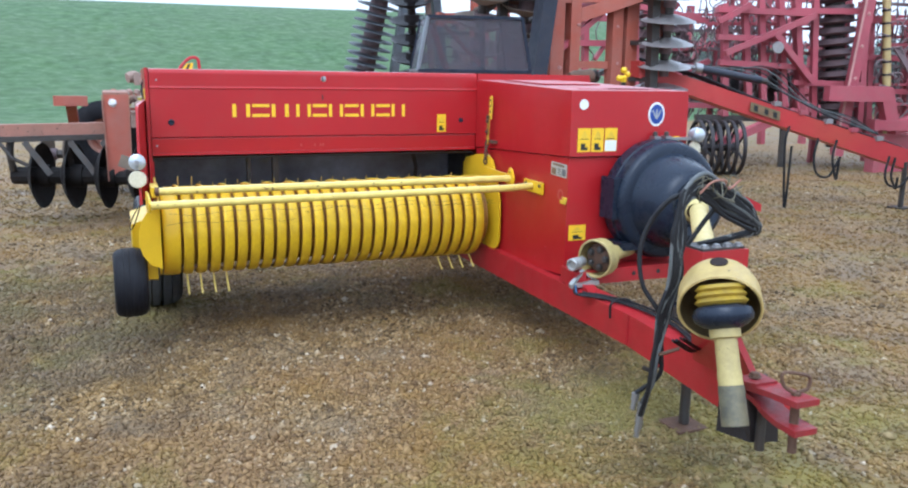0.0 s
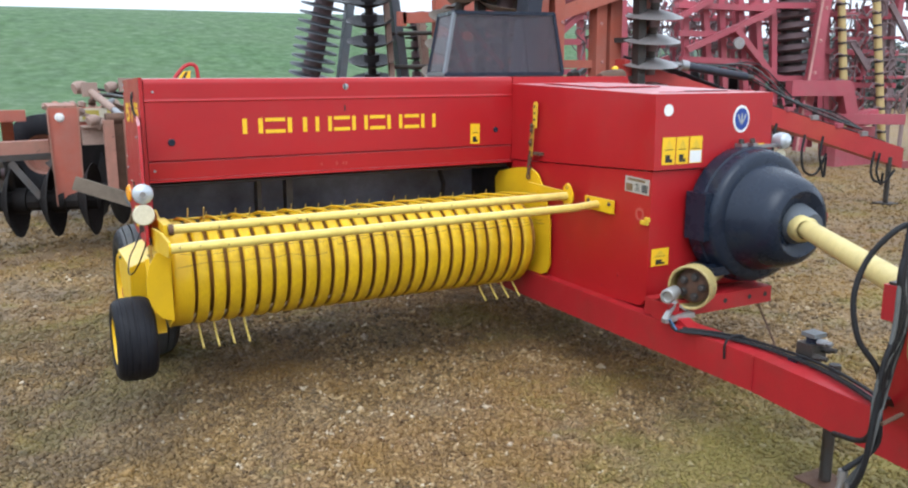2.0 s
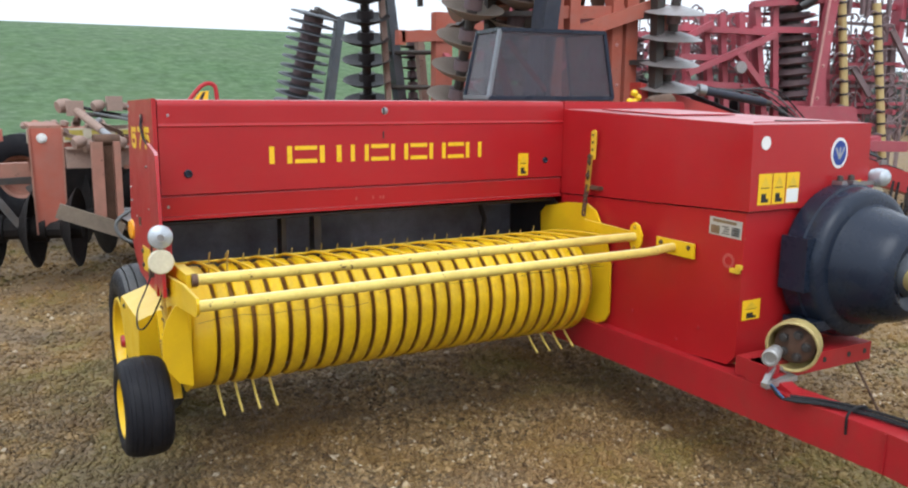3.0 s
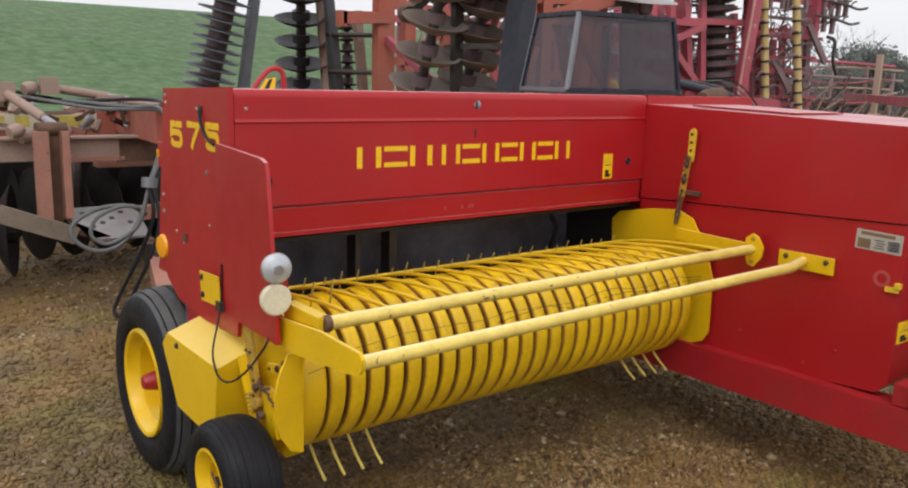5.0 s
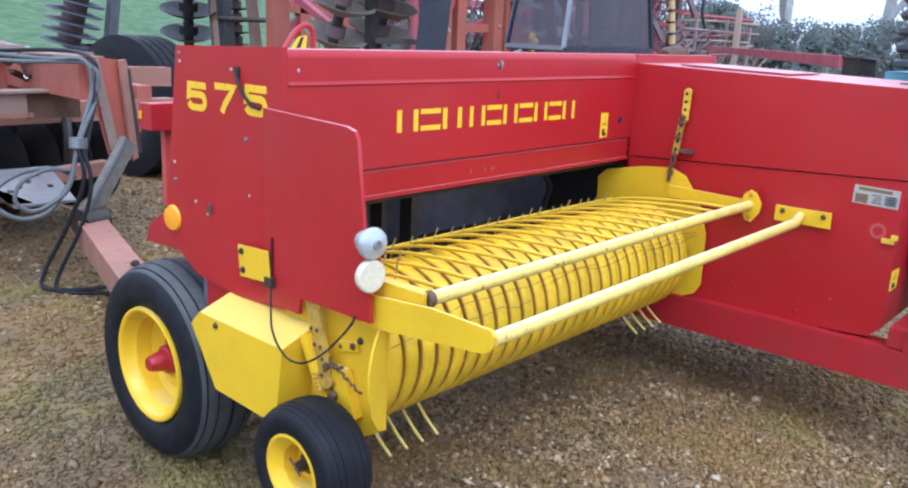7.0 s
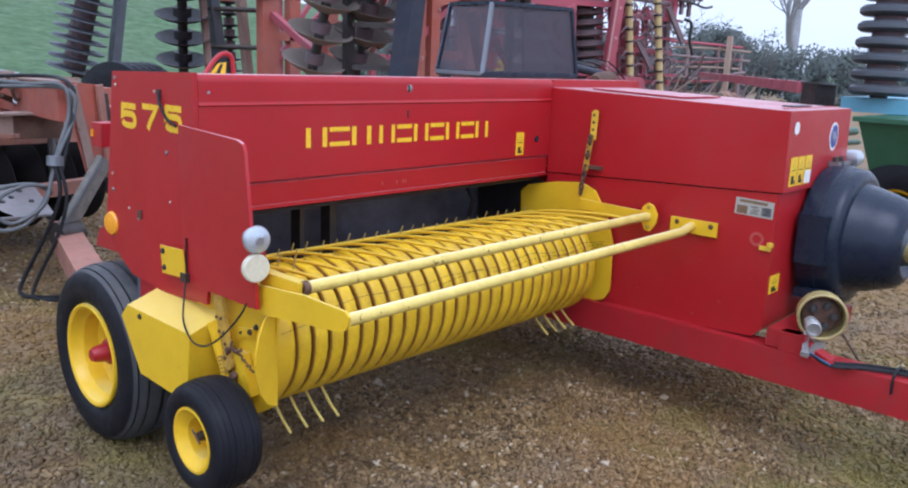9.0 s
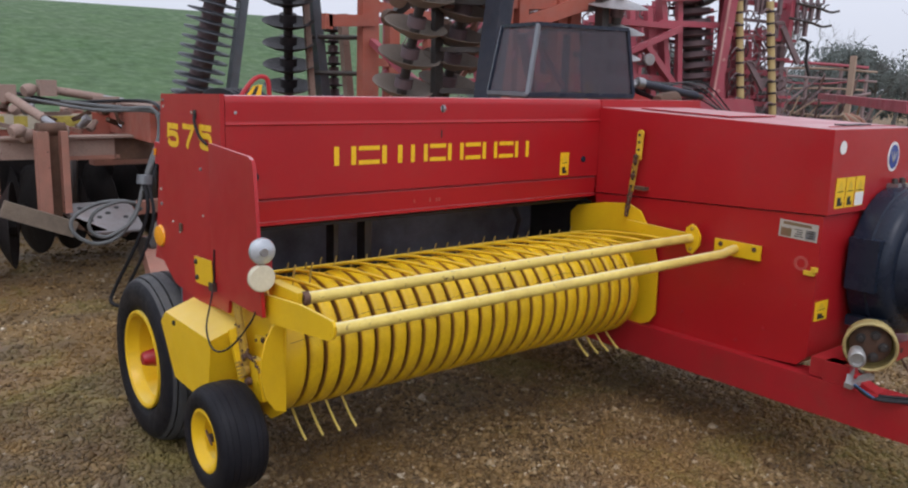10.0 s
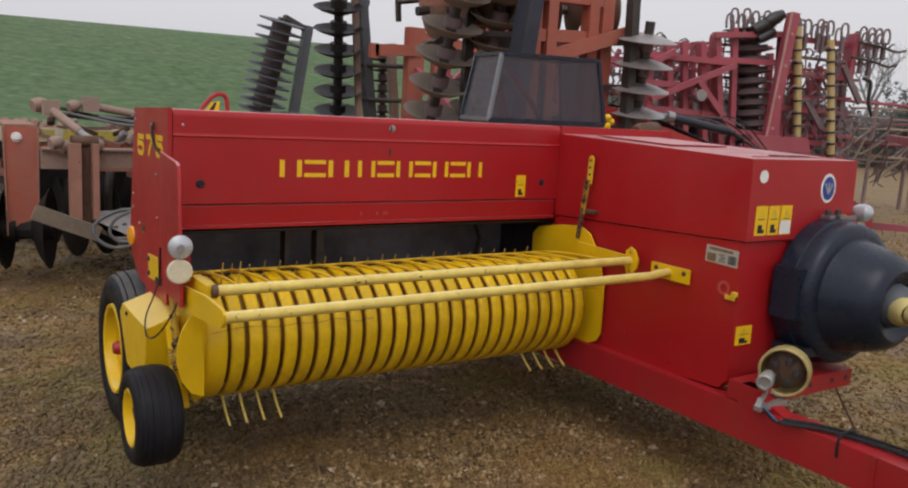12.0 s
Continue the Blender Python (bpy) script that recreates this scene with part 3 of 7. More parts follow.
    me.polygons.foreach_set("loop_start", np.arange(0, faces.size, 3, dtype=np.int32))
    me.polygons.foreach_set("use_smooth", np.ones(len(faces), bool))
    me.update(calc_edges=True)
    return me


gravel = place("gravel", pebbles(130000, 110000), pebble_material())
tagged(gravel, "loose brown and grey gravel strewn over the yard", "gravel", kind="stuff")

# ---- the baler ----
baler = thing("baler", (1.6, 4.7, 0), "red square baler with a yellow pickup reel, parked on gravel", "baler")

# -- feeder housing --
panel_profile = [(4.866, 1.036), (4.862, 1.112), (4.872, 1.117), (4.857, 1.123), (4.857, 1.384), (4.852, 1.389), (4.857, 1.397), (4.857, 1.401), (4.857, 1.462), (4.857, 1.468), (4.860, 1.480), (4.868, 1.488), (4.90, 1.490), (4.90, 1.036)]
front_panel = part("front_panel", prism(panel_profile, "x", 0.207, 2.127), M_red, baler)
part("lower_lip", box((0.207, 4.858, 1.022), (2.127, 4.905, 1.035), 0.004), M_red, baler)
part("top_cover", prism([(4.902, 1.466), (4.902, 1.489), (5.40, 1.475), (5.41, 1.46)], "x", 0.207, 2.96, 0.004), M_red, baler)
part("top_rail", bevelled(add_hexa(bmesh.new(), [(2.135, 4.86, 1.40), (2.96, 4.86, 1.40), (2.96, 4.90, 1.40), (2.135, 4.90, 1.40)], [(2.135, 4.86, 1.488), (2.93, 4.86, 1.488), (2.93, 4.90, 1.488), (2.135, 4.90, 1.488)]), 0.006), M_red, baler)
part("rear_panel", box((0.207, 5.41, 0.80), (2.13, 5.428, 1.462), 0.003), M_red, baler)
end_outline = [(4.852, 1.494), (5.407, 1.478), (5.45, 1.22), (5.505, 0.945), (5.496, 0.85), (5.42, 0.79), (5.32, 0.735), (5.09, 0.715), (4.852, 0.73)]
end_panel = part("end_panel", prism(end_outline, "x", 0.186, 0.203, 0.003), M_red, baler)


def shield_x(y):
    return 0.182 - max(0.0, 4.93 - y) * 0.115


shield_outline = [(4.93, 1.322), (4.515, 1.313), (4.482, 1.305), (4.468, 1.286), (4.446, 1.133), (4.402, 0.825), (4.70, 0.805), (4.735, 0.80), (4.745, 0.752), (4.93, 0.742)]
part("shield", bevelled(add_hexa(bmesh.new(), [(shield_x(y) - 0.008, y, z) for y, z in shield_outline], [(shield_x(y) + 0.004, y, z) for y, z in shield_outline]), 0.003), M_red, baler, "red sheet-steel side shield")

# openings behind the pickup; roof and floor coloured near black for the shade inside
part("feeder_back", box((0.21, 5.30, 0.62), (2.128, 5.33, 1.0), 0.0), M_sheet, baler, "scuffed grey steel sheet")
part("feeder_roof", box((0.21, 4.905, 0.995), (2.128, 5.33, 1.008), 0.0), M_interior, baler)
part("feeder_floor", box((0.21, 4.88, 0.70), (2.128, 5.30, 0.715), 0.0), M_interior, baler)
# Near-black sheet added over the red chamber wall to stand for shade.
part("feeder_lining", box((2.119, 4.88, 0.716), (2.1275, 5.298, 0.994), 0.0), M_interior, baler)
part("feeder_end", box((0.205, 4.86, 0.62), (0.212, 5.30, 0.99), 0.0), M_red, baler)
for x, w in ((0.735, 0.022), (0.885, 0.034)):
    part("feeder_post", box((x, 5.02, 0.716), (x + w, 5.08, 0.994), 0.003), M_dark_steel, baler)
part("feeder_fork", tube([(1.80, 5.12, 0.994), (1.80, 5.05, 0.90), (1.80, 5.08, 0.80)], 0.013, 8), M_interior, baler)

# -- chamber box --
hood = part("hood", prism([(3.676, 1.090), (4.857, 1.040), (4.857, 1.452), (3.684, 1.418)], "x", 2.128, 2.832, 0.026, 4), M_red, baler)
part("hood_seam", box((2.20, 3.74, 1.4235), (2.76, 3.748, 1.4265)), M_red_frame, hood)
part("hood_hatch", bevelled(add_hexa(bmesh.new(), [(2.24, 4.22, 1.437), (2.62, 4.22, 1.437), (2.62, 4.70, 1.4505), (2.24, 4.70, 1.4505)], [(2.24, 4.22, 1.4425), (2.62, 4.22, 1.4425), (2.62, 4.70, 1.456), (2.24, 4.70, 1.456)]), 0.002), M_red, hood)
part("hood_grip", box((2.44, 3.80, 1.4225), (2.66, 3.85, 1.4275), 0.002), M_decal_k, hood)
part("side_panel", prism([(3.692, 1.083), (4.858, 1.034), (4.858, 0.43), (4.585, 0.418), (3.74, 0.468), (3.70, 0.51)], "x", 2.134, 2.826, 0.006), M_red, baler)
part("chamber", box((2.22, 4.86, 0.55), (2.83, 6.9, 1.05), 0.01), M_red, baler)
part("knotter_deck", box((2.135, 4.905, 1.06), (2.95, 5.75, 1.40), 0.01), M_red, baler)

# chassis and drawbar
part("chassis_rail", box((2.082, 3.0, 0.312), (2.20, 5.62, 0.455), 0.012), M_red_frame, baler)
part("chassis_rail", box((2.74, 4.30, 0.312), (2.84, 6.3, 0.455), 0.012), M_red_frame, baler)
part("cross_beam", box((2.095, 3.53, 0.46), (2.74, 3.66, 0.535), 0.008), M_red_frame, baler)
part("axle", box((0.22, 5.50, 0.30), (2.9, 5.62, 0.42), 0.01), M_red_frame, baler)
drawbar = bmesh.new()
lefts = [(2.082, 3.02), (1.985, 2.20), (1.955, 2.02)]
rights = [(2.20, 3.02), (2.10, 2.20), (2.07, 2.02)]
tops, bots = [0.455, 0.462, 0.47], [0.312, 0.314, 0.345]
rows = [[drawbar.verts.new(p) for p in ((l[0], l[1], b), (r[0], r[1], b), (r[0], r[1], t), (l[0], l[1], t))] for l, r, t, b in zip(lefts, rights, tops, bots)]
for a, b in zip(rows, rows[1:]):
    for k in range(4):
        drawbar.faces.new((a[k], a[(k + 1) % 4], b[(k + 1) % 4], b[k]))
drawbar.faces.new(rows[0][::-1])
drawbar.faces.new(rows[-1])
drawbar = part("drawbar", bevelled(drawbar, 0.010), M_red_frame, baler)
part("weld_seam", tube([(2.078, 3.02, 0.318), (2.078, 3.02, 0.452)], 0.005, 6), M_red_frame, drawbar)

# flywheel shield
bell_at, bell_way = (2.64, 3.672, 0.868), (-0.01, -1, 0.0)
bell = part("flywheel_shield", lathe([(0, 0.10), (0, 0.308), (0.045, 0.312), (0.075, 0.311), (0.080, 0.303), (0.125, 0.301), (0.145, 0.295), (0.158, 0.281), (0.162, 0.258), (0.164, 0.242), (0.172, 0.238), (0.25, 0.218), (0.315, 0.196), (0.338, 0.184), (0.358, 0.166), (0.368, 0.143), (0.364, 0.128), (0.345, 0.10), (0.32, 0.0)], bell_at, bell_way, 56), M_black, baler, "black moulded plastic flywheel shield")
part("shield_bracket", box((2.315, 3.55, 0.78), (2.36, 3.67, 0.99), 0.008), M_black, bell)
part("shield_bracket", box((2.36, 3.53, 0.62), (2.47, 3.67, 0.66), 0.006), M_black, bell)
part("shaft_boot", lathe([(0.31, 0.0), (0.32, 0.092), (0.345, 0.090), (0.385, 0.077), (0.415, 0.062), (0.43, 0.054), (0.43, 0.0)], bell_at, bell_way, 32), M_boot, bell, "grey rubber shaft boot")
drive = part("drive_shaft", tube([(2.63, 3.40, 0.862), (2.60, 3.25, 0.862), (1.86, 2.26, 0.90)], 0.040, 18), M_yellow_pale, baler, "pale yellow plastic drive shaft guard")
part("shaft_collar", lathe([(-0.03, 0.04), (-0.03, 0.062), (0.0, 0.064), (0.025, 0.052), (0.06, 0.048), (0.07, 0.040)], (2.605, 3.275, 0.862), (-0.6, -0.8, 0.03), 20), M_yellow_pale, drive)

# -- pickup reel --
# Added inner drum; its brown stands for the shade between the bands.
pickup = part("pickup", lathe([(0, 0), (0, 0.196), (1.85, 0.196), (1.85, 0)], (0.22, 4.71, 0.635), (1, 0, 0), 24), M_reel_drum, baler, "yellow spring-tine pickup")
PC, PR = (4.71, 0.635), 0.245


def band_path(r, start=-0.05, end=3.35, tail=True):
    pts = []
    if tail:
        pts += [(4.84, PC[1] + r - 0.085), (4.79, PC[1] + r - 0.044)]
    for k in range(19):
        a = start + (end - start) * k / 18
        pts.append((PC[0] - r * math.sin(a), PC[1] + r * math.cos(a) * (1 - 0.07 * max(0.0, math.cos(a)))))
    return pts


def band(width, r=PR):
    bm = bmesh.new()
    rows = []
    h = width / 2
    for y, z in band_path(r):
        c = Vector((0, y - PC[0], z - PC[1]))
        o = c.normalized() if c.length else Vector((0, 0, 1))
        p = Vector((0, y, z))
        rows.append([bm.verts.new(p + Vector((x, 0, 0)) + o * d) for x, d in ((-h, -0.022), (-h, -0.008), (-h + 0.005, -0.002), (-h * 0.45, 0), (h * 0.45, 0), (h - 0.005, -0.002), (h, -0.008), (h, -0.022))])
    for a, b in zip(rows, rows[1:]):
        for k in range(7):
            bm.faces.new((a[k], a[k + 1], b[k + 1], b[k]))
    me = finish(bm, "stripper_band", 50)
    return me


def rusty_shaded_edges(me, top):
    """Rusty brown on a band's cut edges, dark to deepen the shade in the gaps."""
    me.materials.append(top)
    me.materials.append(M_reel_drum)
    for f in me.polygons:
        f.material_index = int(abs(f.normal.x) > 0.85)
    return me


band_mesh = rusty_shaded_edges(band(0.0515), M_band)
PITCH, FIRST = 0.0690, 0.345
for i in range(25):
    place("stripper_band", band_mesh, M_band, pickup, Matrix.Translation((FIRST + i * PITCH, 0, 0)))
wide = rusty_shaded_edges(band(0.088), M_yellow)
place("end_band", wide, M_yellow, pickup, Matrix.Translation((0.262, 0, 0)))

# spring tines: sky-lit cream put into the hanging ones, shaded dark tone into the rear ones
hang = finish(tube(curve_points([(0, 4.68, 0.44), (0, 4.635, 0.386), (0, 4.59, 0.343), (0, 4.545, 0.311)], 3), 0.0052, 6), "tine")
rear = finish(tube([(0, 4.88, 0.79), (0, 4.87, 0.845), (0, 4.855, 0.880)], 0.0032, 6), "tine")
for i in list(range(4)) + list(range(21, 25)):
    place("tine", hang, M_tube, pickup, Matrix.Translation((FIRST + i * PITCH - 0.005, 0, 0.03 if i > 10 else 0.0)))
for i in range(25):
    place("tine", rear, M_tine if i < 2 else M_tine_dark, pickup, Matrix.Translation((FIRST + (i - 0.5) * PITCH, 0.006 * (i % 3) - (0.30 if i < 2 else 0), 0.06 if i < 2 else -0.004 * (i % 4))))

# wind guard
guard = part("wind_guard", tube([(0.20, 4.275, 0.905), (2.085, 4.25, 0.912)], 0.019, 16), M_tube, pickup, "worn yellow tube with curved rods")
part("tube_end", lathe([(0.02, 0.0), (0.0, 0.010), (-0.006, 0.013), (-0.006, 0.021), (0.004, 0.022), (0.014, 0.022), (0.014, 0.012)], (0.187, 4.275, 0.905), (1, 0, 0), 16), M_rust, guard)
part("tube_bore", lathe([(0, 0.0), (0, 0.0125), (0.001, 0.0125), (0.001, 0.0)], (0.1795, 4.275, 0.905), (1, 0, 0), 14), M_rust_dark, guard)
rod = finish(tube(curve_points([(0, 4.28, 0.900), (0, 4.44, 0.898), (0, 4.60, 0.887), (0, 4.76, 0.868), (0, 4.89, 0.835)], 4), 0.0062, 8), "rod")
for i in range(15):
    place("rod", rod, M_yellow, guard, Matrix.Translation((0.30 + i * 0.122, 0, 0)))
part("rod_tie", tube(curve_points([(0.25, 4.885, 0.842), (0.9, 4.893, 0.839), (1.5, 4.89, 0.843), (2.06, 4.885, 0.842)], 4), 0.0055, 8), M_yellow, guard)
part("flange", prism([(4.25, 0.975), (4.225, 0.965), (4.20, 0.925), (4.205, 0.885), (4.235, 0.845), (4.26, 0.85), (4.285, 0.905), (4.275, 0.955)], "x", 2.075, 2.085, 0.002), M_yellow, guard)
part("flange_arm", beam((2.09, 4.27, 0.905), (2.09, 4.62, 0.915), 0.012, 0.05, 0.003), M_yellow, guard)
bolt(guard, (2.075, 4.245, 0.955), (-1, 0, 0), 0.007, M_strap_rust)
bolt(guard, (2.075, 4.245, 0.865), (-1, 0, 0), 0.007, M_strap_rust)
rail = part("guard_rail", tube([(0.150, 4.035, 0.875), (1.98, 4.02, 0.893), (2.03, 4.035, 0.894), (2.118, 4.055, 0.894)], 0.0185, 16), M_tube, pickup, "worn yellow tubular rail")
part("rail_plate", prism([(3.935, 0.862), (3.935, 0.925), (4.155, 0.925), (4.155, 0.862)], "x", 2.118, 2.127, 0.002), M_yellow, rail)
for y in (3.965, 4.125):
    bolt(rail, (2.118, y, 0.905), (-1, 0, 0), 0.008, M_rust)
part("guard_arm", prism([(4.034, 0.900), (4.023, 0.886), (4.024, 0.862), (4.034, 0.848), (4.055, 0.838), (4.37, 0.806), (4.47, 0.80), (4.47, 0.885), (4.37, 0.893), (4.22, 0.905)], "x", 0.142, 0.152, 0.002), M_yellow, pickup)
part("guard_hanger", box((0.165, 4.27, 0.878), (0.20, 4.46, 0.925), 0.003), M_yellow, pickup)

# end plates
part("side_plate", prism([(4.42, 0.83), (4.437, 0.495), (4.45, 0.475), (4.525, 0.432), (4.85, 0.48), (4.92, 0.60), (4.90, 0.84), (4.74, 0.92)], "x", 0.198, 0.207, 0.002), M_yellow, pickup)
flare_out = [(0.207, 0.80), (0.150, 0.79), (0.118, 0.745), (0.100, 0.69), (0.098, 0.63), (0.116, 0.565), (0.155, 0.51), (0.207, 0.485)]
part("flare_plate", bevelled(add_hexa(bmesh.new(), [(x, 4.432 - (0.207 - x) * 0.42, z) for x, z in flare_out], [(x, 4.440 - (0.207 - x) * 0.42, z) for x, z in flare_out]), 0.0015), M_yellow, pickup)
wire_rng = random.Random(12)
for x0, x1, z in ((0.25, 1.30, 0.760), (0.95, 2.07, 0.752), (1.35, 2.08, 0.770), (1.62, 2.09, 0.740), (0.24, 0.90, 0.705)):
    count = 4 + int((x1 - x0) / 0.16)
    way = [(x0 + (x1 - x0) * k / count, 4.464 + wire_rng.uniform(-0.004, 0.002), z + wire_rng.uniform(-0.014, 0.012)) for k in range(count + 1)]
    part("side_wire", tube(curve_points(way, 3), wire_rng.choice((0.0009, 0.0012, 0.0016)), 6), M_tine_dark if x0 > 0.5 else M_rust, pickup)
part("wing_plate", prism([(4.98, 0.60), (4.995, 0.925), (4.95, 0.965), (4.78, 1.0), (4.63, 1.015), (4.556, 0.986), (4.478, 0.876), (4.435, 0.75), (4.432, 0.52), (4.46, 0.475), (4.66, 0.392), (4.90, 0.42)], "x", 2.105, 2.114, 0.003), M_yellow, pickup, "yellow rounded end plate")
strap = part("lift_strap", prism([(4.578, 1.362), (4.566, 1.352), (4.572, 1.225), (4.602, 1.225), (4.600, 1.352), (4.588, 1.362)], "x", 2.10, 2.107, 0.001), M_yellow_worn, baler, "yellow drilled lift strap with a rusty lower end")
part("lower_strap", bevelled(add_hexa(bmesh.new(), [(2.088, 4.574, 1.245), (2.088, 4.603, 1.245), (2.094, 4.628, 1.075), (2.094, 4.600, 1.075)], [(2.095, 4.574, 1.245), (2.095, 4.603, 1.245), (2.101, 4.628, 1.075), (2.101, 4.600, 1.075)]), 0.001), M_strap_rust, strap, "rust-stained drilled strap")
for k in range(8):
    z = 1.338 - k * 0.034
    part("strap_hole", lathe([(0, 0), (0, 0.0068), (0.002, 0.0068), (0.002, 0)], (2.0985 if k < 3 else 2.0865, 4.587 + max(0, k - 3) * 0.005, z), (1, 0, 0), 12), M_decal_k, strap)
for y, z in ((4.590, 1.238), (4.592, 1.215), (4.600, 1.150)):
    bolt(strap, (2.0875, y, z), (-1, 0, 0), 0.010, M_rust)
link_me = finish(tube([(0.009 * math.cos(t), 0, 0.017 * math.sin(t)) for t in [2 * math.pi * k / 12 for k in range(13)]], 0.0048, 6, False), "chain_link")
for k in range(5):
    place("chain_link", link_me, M_rust, strap, Matrix.Translation((2.094 - 0.002 * (k % 2), 4.612 + 0.004 * k, 1.075 - 0.026 * k)) @ Matrix.Rotation(math.pi / 2 * (k % 2), 4, "Z"))
part("chain_bracket", box((2.098, 4.535, 1.085), (2.13, 4.61, 1.10), 0.003), M_rust, strap)

# -- wheels --
def wheel(name, at, radius, width, rim_r, parent, ribs=5, groove=0.012, tread_mat=None):
    """A ribbed implement wheel whose outer face looks to -x."""
    x0, y, z = at
    o = (x0, y, z)
    mid, half = width / 2, width / 2
    high = radius - rim_r

    def section(turn, cut=0.0):
        """A point of the tyre's round section; turn runs from -1 at the outer bead to 1 at the inner."""
        a = turn * radians(150)
        e = 2 / 2.7
        u, v = math.sin(a), math.cos(a)
        return (mid + math.copysign(abs(u) ** e, u) * (half - cut * abs(u)), rim_r + high * 0.48 + math.copysign(abs(v) ** e, v) * (high * 0.52 - cut * abs(v)))

    prof = [section(-1 + 0.07 * k) for k in range(9)]
    edge = 0.40
    for k in range(ribs):
        a, b = -edge + 2 * edge * k / ribs, -edge + 2 * edge * (k + 1) / ribs
        prof += [section(a + 0.012), section(a + 0.05), section((a + b) / 2), section(b - 0.05), section(b - 0.012)]
        if k < ribs - 1:
            prof += [section(b - 0.008, groove), section(b + 0.008, groove)]
    prof += [section(0.44 + 0.07 * k) for k in range(9)]
    w = part(name, lathe(prof, o, (1, 0, 0), 64), None, parent)
    w.data.materials.append(M_rubber)
    w.data.materials.append(tread_mat or M_rubber)
    for f in w.data.polygons:
        f.material_index = int(abs(f.center.x - x0 - mid) < half * 0.86 and math.hypot(f.center.y - y, f.center.z - z) > rim_r + high * 0.72)
    rim = part("rim", lathe([(0.020, rim_r + 0.016), (0.008, rim_r + 0.014), (0.006, rim_r + 0.006), (0.012, rim_r - 0.004), (width * 0.16, rim_r - 0.012), (width * 0.22, rim_r - 0.026), (width * 0.44, rim_r - 0.030), (width * 0.50, rim_r * 0.70), (width * 0.46, rim_r * 0.45), (width * 0.46, 0.0)], o, (1, 0, 0), 48), M_yellow, w, "yellow steel rim")
    return w, rim


big, big_rim = wheel("wheel", (0.105, 5.56, 0.36), 0.362, 0.26, 0.195, baler, 6, 0.024, M_tread)
part("hub", lathe([(0, 0.0), (0, 0.024), (0.012, 0.030), (0.06, 0.040), (0.065, 0.052), (0.085, 0.056), (0.115, 0.062)], (0.118, 5.56, 0.36), (1, 0, 0), 24), M_red_frame, big)
for k in range(5):
    a = 2 * math.pi * k / 5
    bolt(big_rim, (0.222, 5.56 + 0.075 * math.cos(a), 0.36 + 0.075 * math.sin(a)), (-1, 0, 0), 0.011, M_yellow_worn)
small, small_rim = wheel("gauge_wheel", (-0.03, 4.56, 0.395), 0.181, 0.165, 0.092, baler, 8, 0.0022)
part("hub", lathe([(0, 0.0), (0, 0.014), (0.03, 0.018), (0.035, 0.03), (0.07, 0.03)], (0.0, 4.56, 0.40), (1, 0, 0), 20), M_dark_steel, small)
part("axle_pin", tube([(-0.004, 4.54, 0.385), (-0.004, 4.585, 0.42)], 0.004, 6), M_rust, small)
part("wheel_arm", beam((0.165, 4.56, 0.40), (0.165, 4.72, 0.70), 0.018, 0.05, 0.004, (1, 0, 0)), M_yellow, baler)

# drive cover over the pickup
cover = bmesh.new()
outer = [(5.19, 0.628), (5.14, 0.676), (4.72, 0.672), (4.75, 0.462), (4.82, 0.432), (5.062, 0.442)]
add_hexa(cover, [(0.075, y, z) for y, z in outer], [(0.225, y, z + (0.055 if z > 0.6 else 0)) for y, z in outer])
part("drive_cover", bevelled(cover, 0.004), M_yellow, baler, "yellow sheet-steel drive cover")

# -- lettering, stickers, bolts on the red sheet --
def plate_bm(axis, at, u0, u1, v0, v1, thick=0.0012, tilt=0.0, r=0.0):
    """A thin plate on a face. axis y: u is x, v is z, facing -y; axis x: u is y, v is z, facing -x."""
    uc, vc = (u0 + u1) / 2, (v0 + v1) / 2
    pts = []
    for u, v in ((u0, v0), (u1, v0), (u1, v1), (u0, v1)):
        du, dv = u - uc, v - vc
        pts.append((uc + du * math.cos(tilt) - dv * math.sin(tilt), vc + du * math.sin(tilt) + dv * math.cos(tilt)))
    return prism(pts, axis, at - thick, at, r)


# maker's lettering: plain yellow bars of its size
for x0, x1, count in ((0.639, 0.955, 3), (0.998, 1.656, 7)):
    step = (x1 - x0 + 0.012) / count
    for k in range(count):
        a, b = x0 + k * step, x0 + (k + 1) * step - 0.012
        w, h = (b - a) * 0.22, 0.017
        for p, q in ((((a, 1.230), (a + w, 1.302)), ((b - w, 1.230), (b, 1.302))) if k % 2 == 0 else (((a, 1.230), (b, 1.230 + h)), ((a, 1.302 - h), (b, 1.302)))):
            part("lettering_bar", box((p[0], 4.8555, p[1]), (q[0], 4.8568, q[1])), M_decal_y, front_panel, "plain yellow bar of painted lettering")

for x, z, r in ((0.312, 1.203, 0.017), (2.024, 1.205, 0.015)):
    part("rubber_plug", lathe([(0, r), (0.003, r), (0.005, r * 0.75), (0.0055, r * 0.7), (0.003, r * 0.55), (0.003, 0)], (x, 4.857, z), (0, -1, 0), 20), M_black, front_panel)
part("drain_slot", plate_bm("y", 4.8565, 1.149, 1.156, 1.325, 1.357), M_decal_k, front_panel)
screw = part("latch", lathe([(0, 0.016), (0.003, 0.016), (0.005, 0.011), (0.005, 0)], (1.160, 4.860, 1.445), (0, -1, 0), 16), M_steel, front_panel)
part("latch_tab", box((1.150, 4.853, 1.432), (1.157, 4.858, 1.458)), M_decal_k, screw)
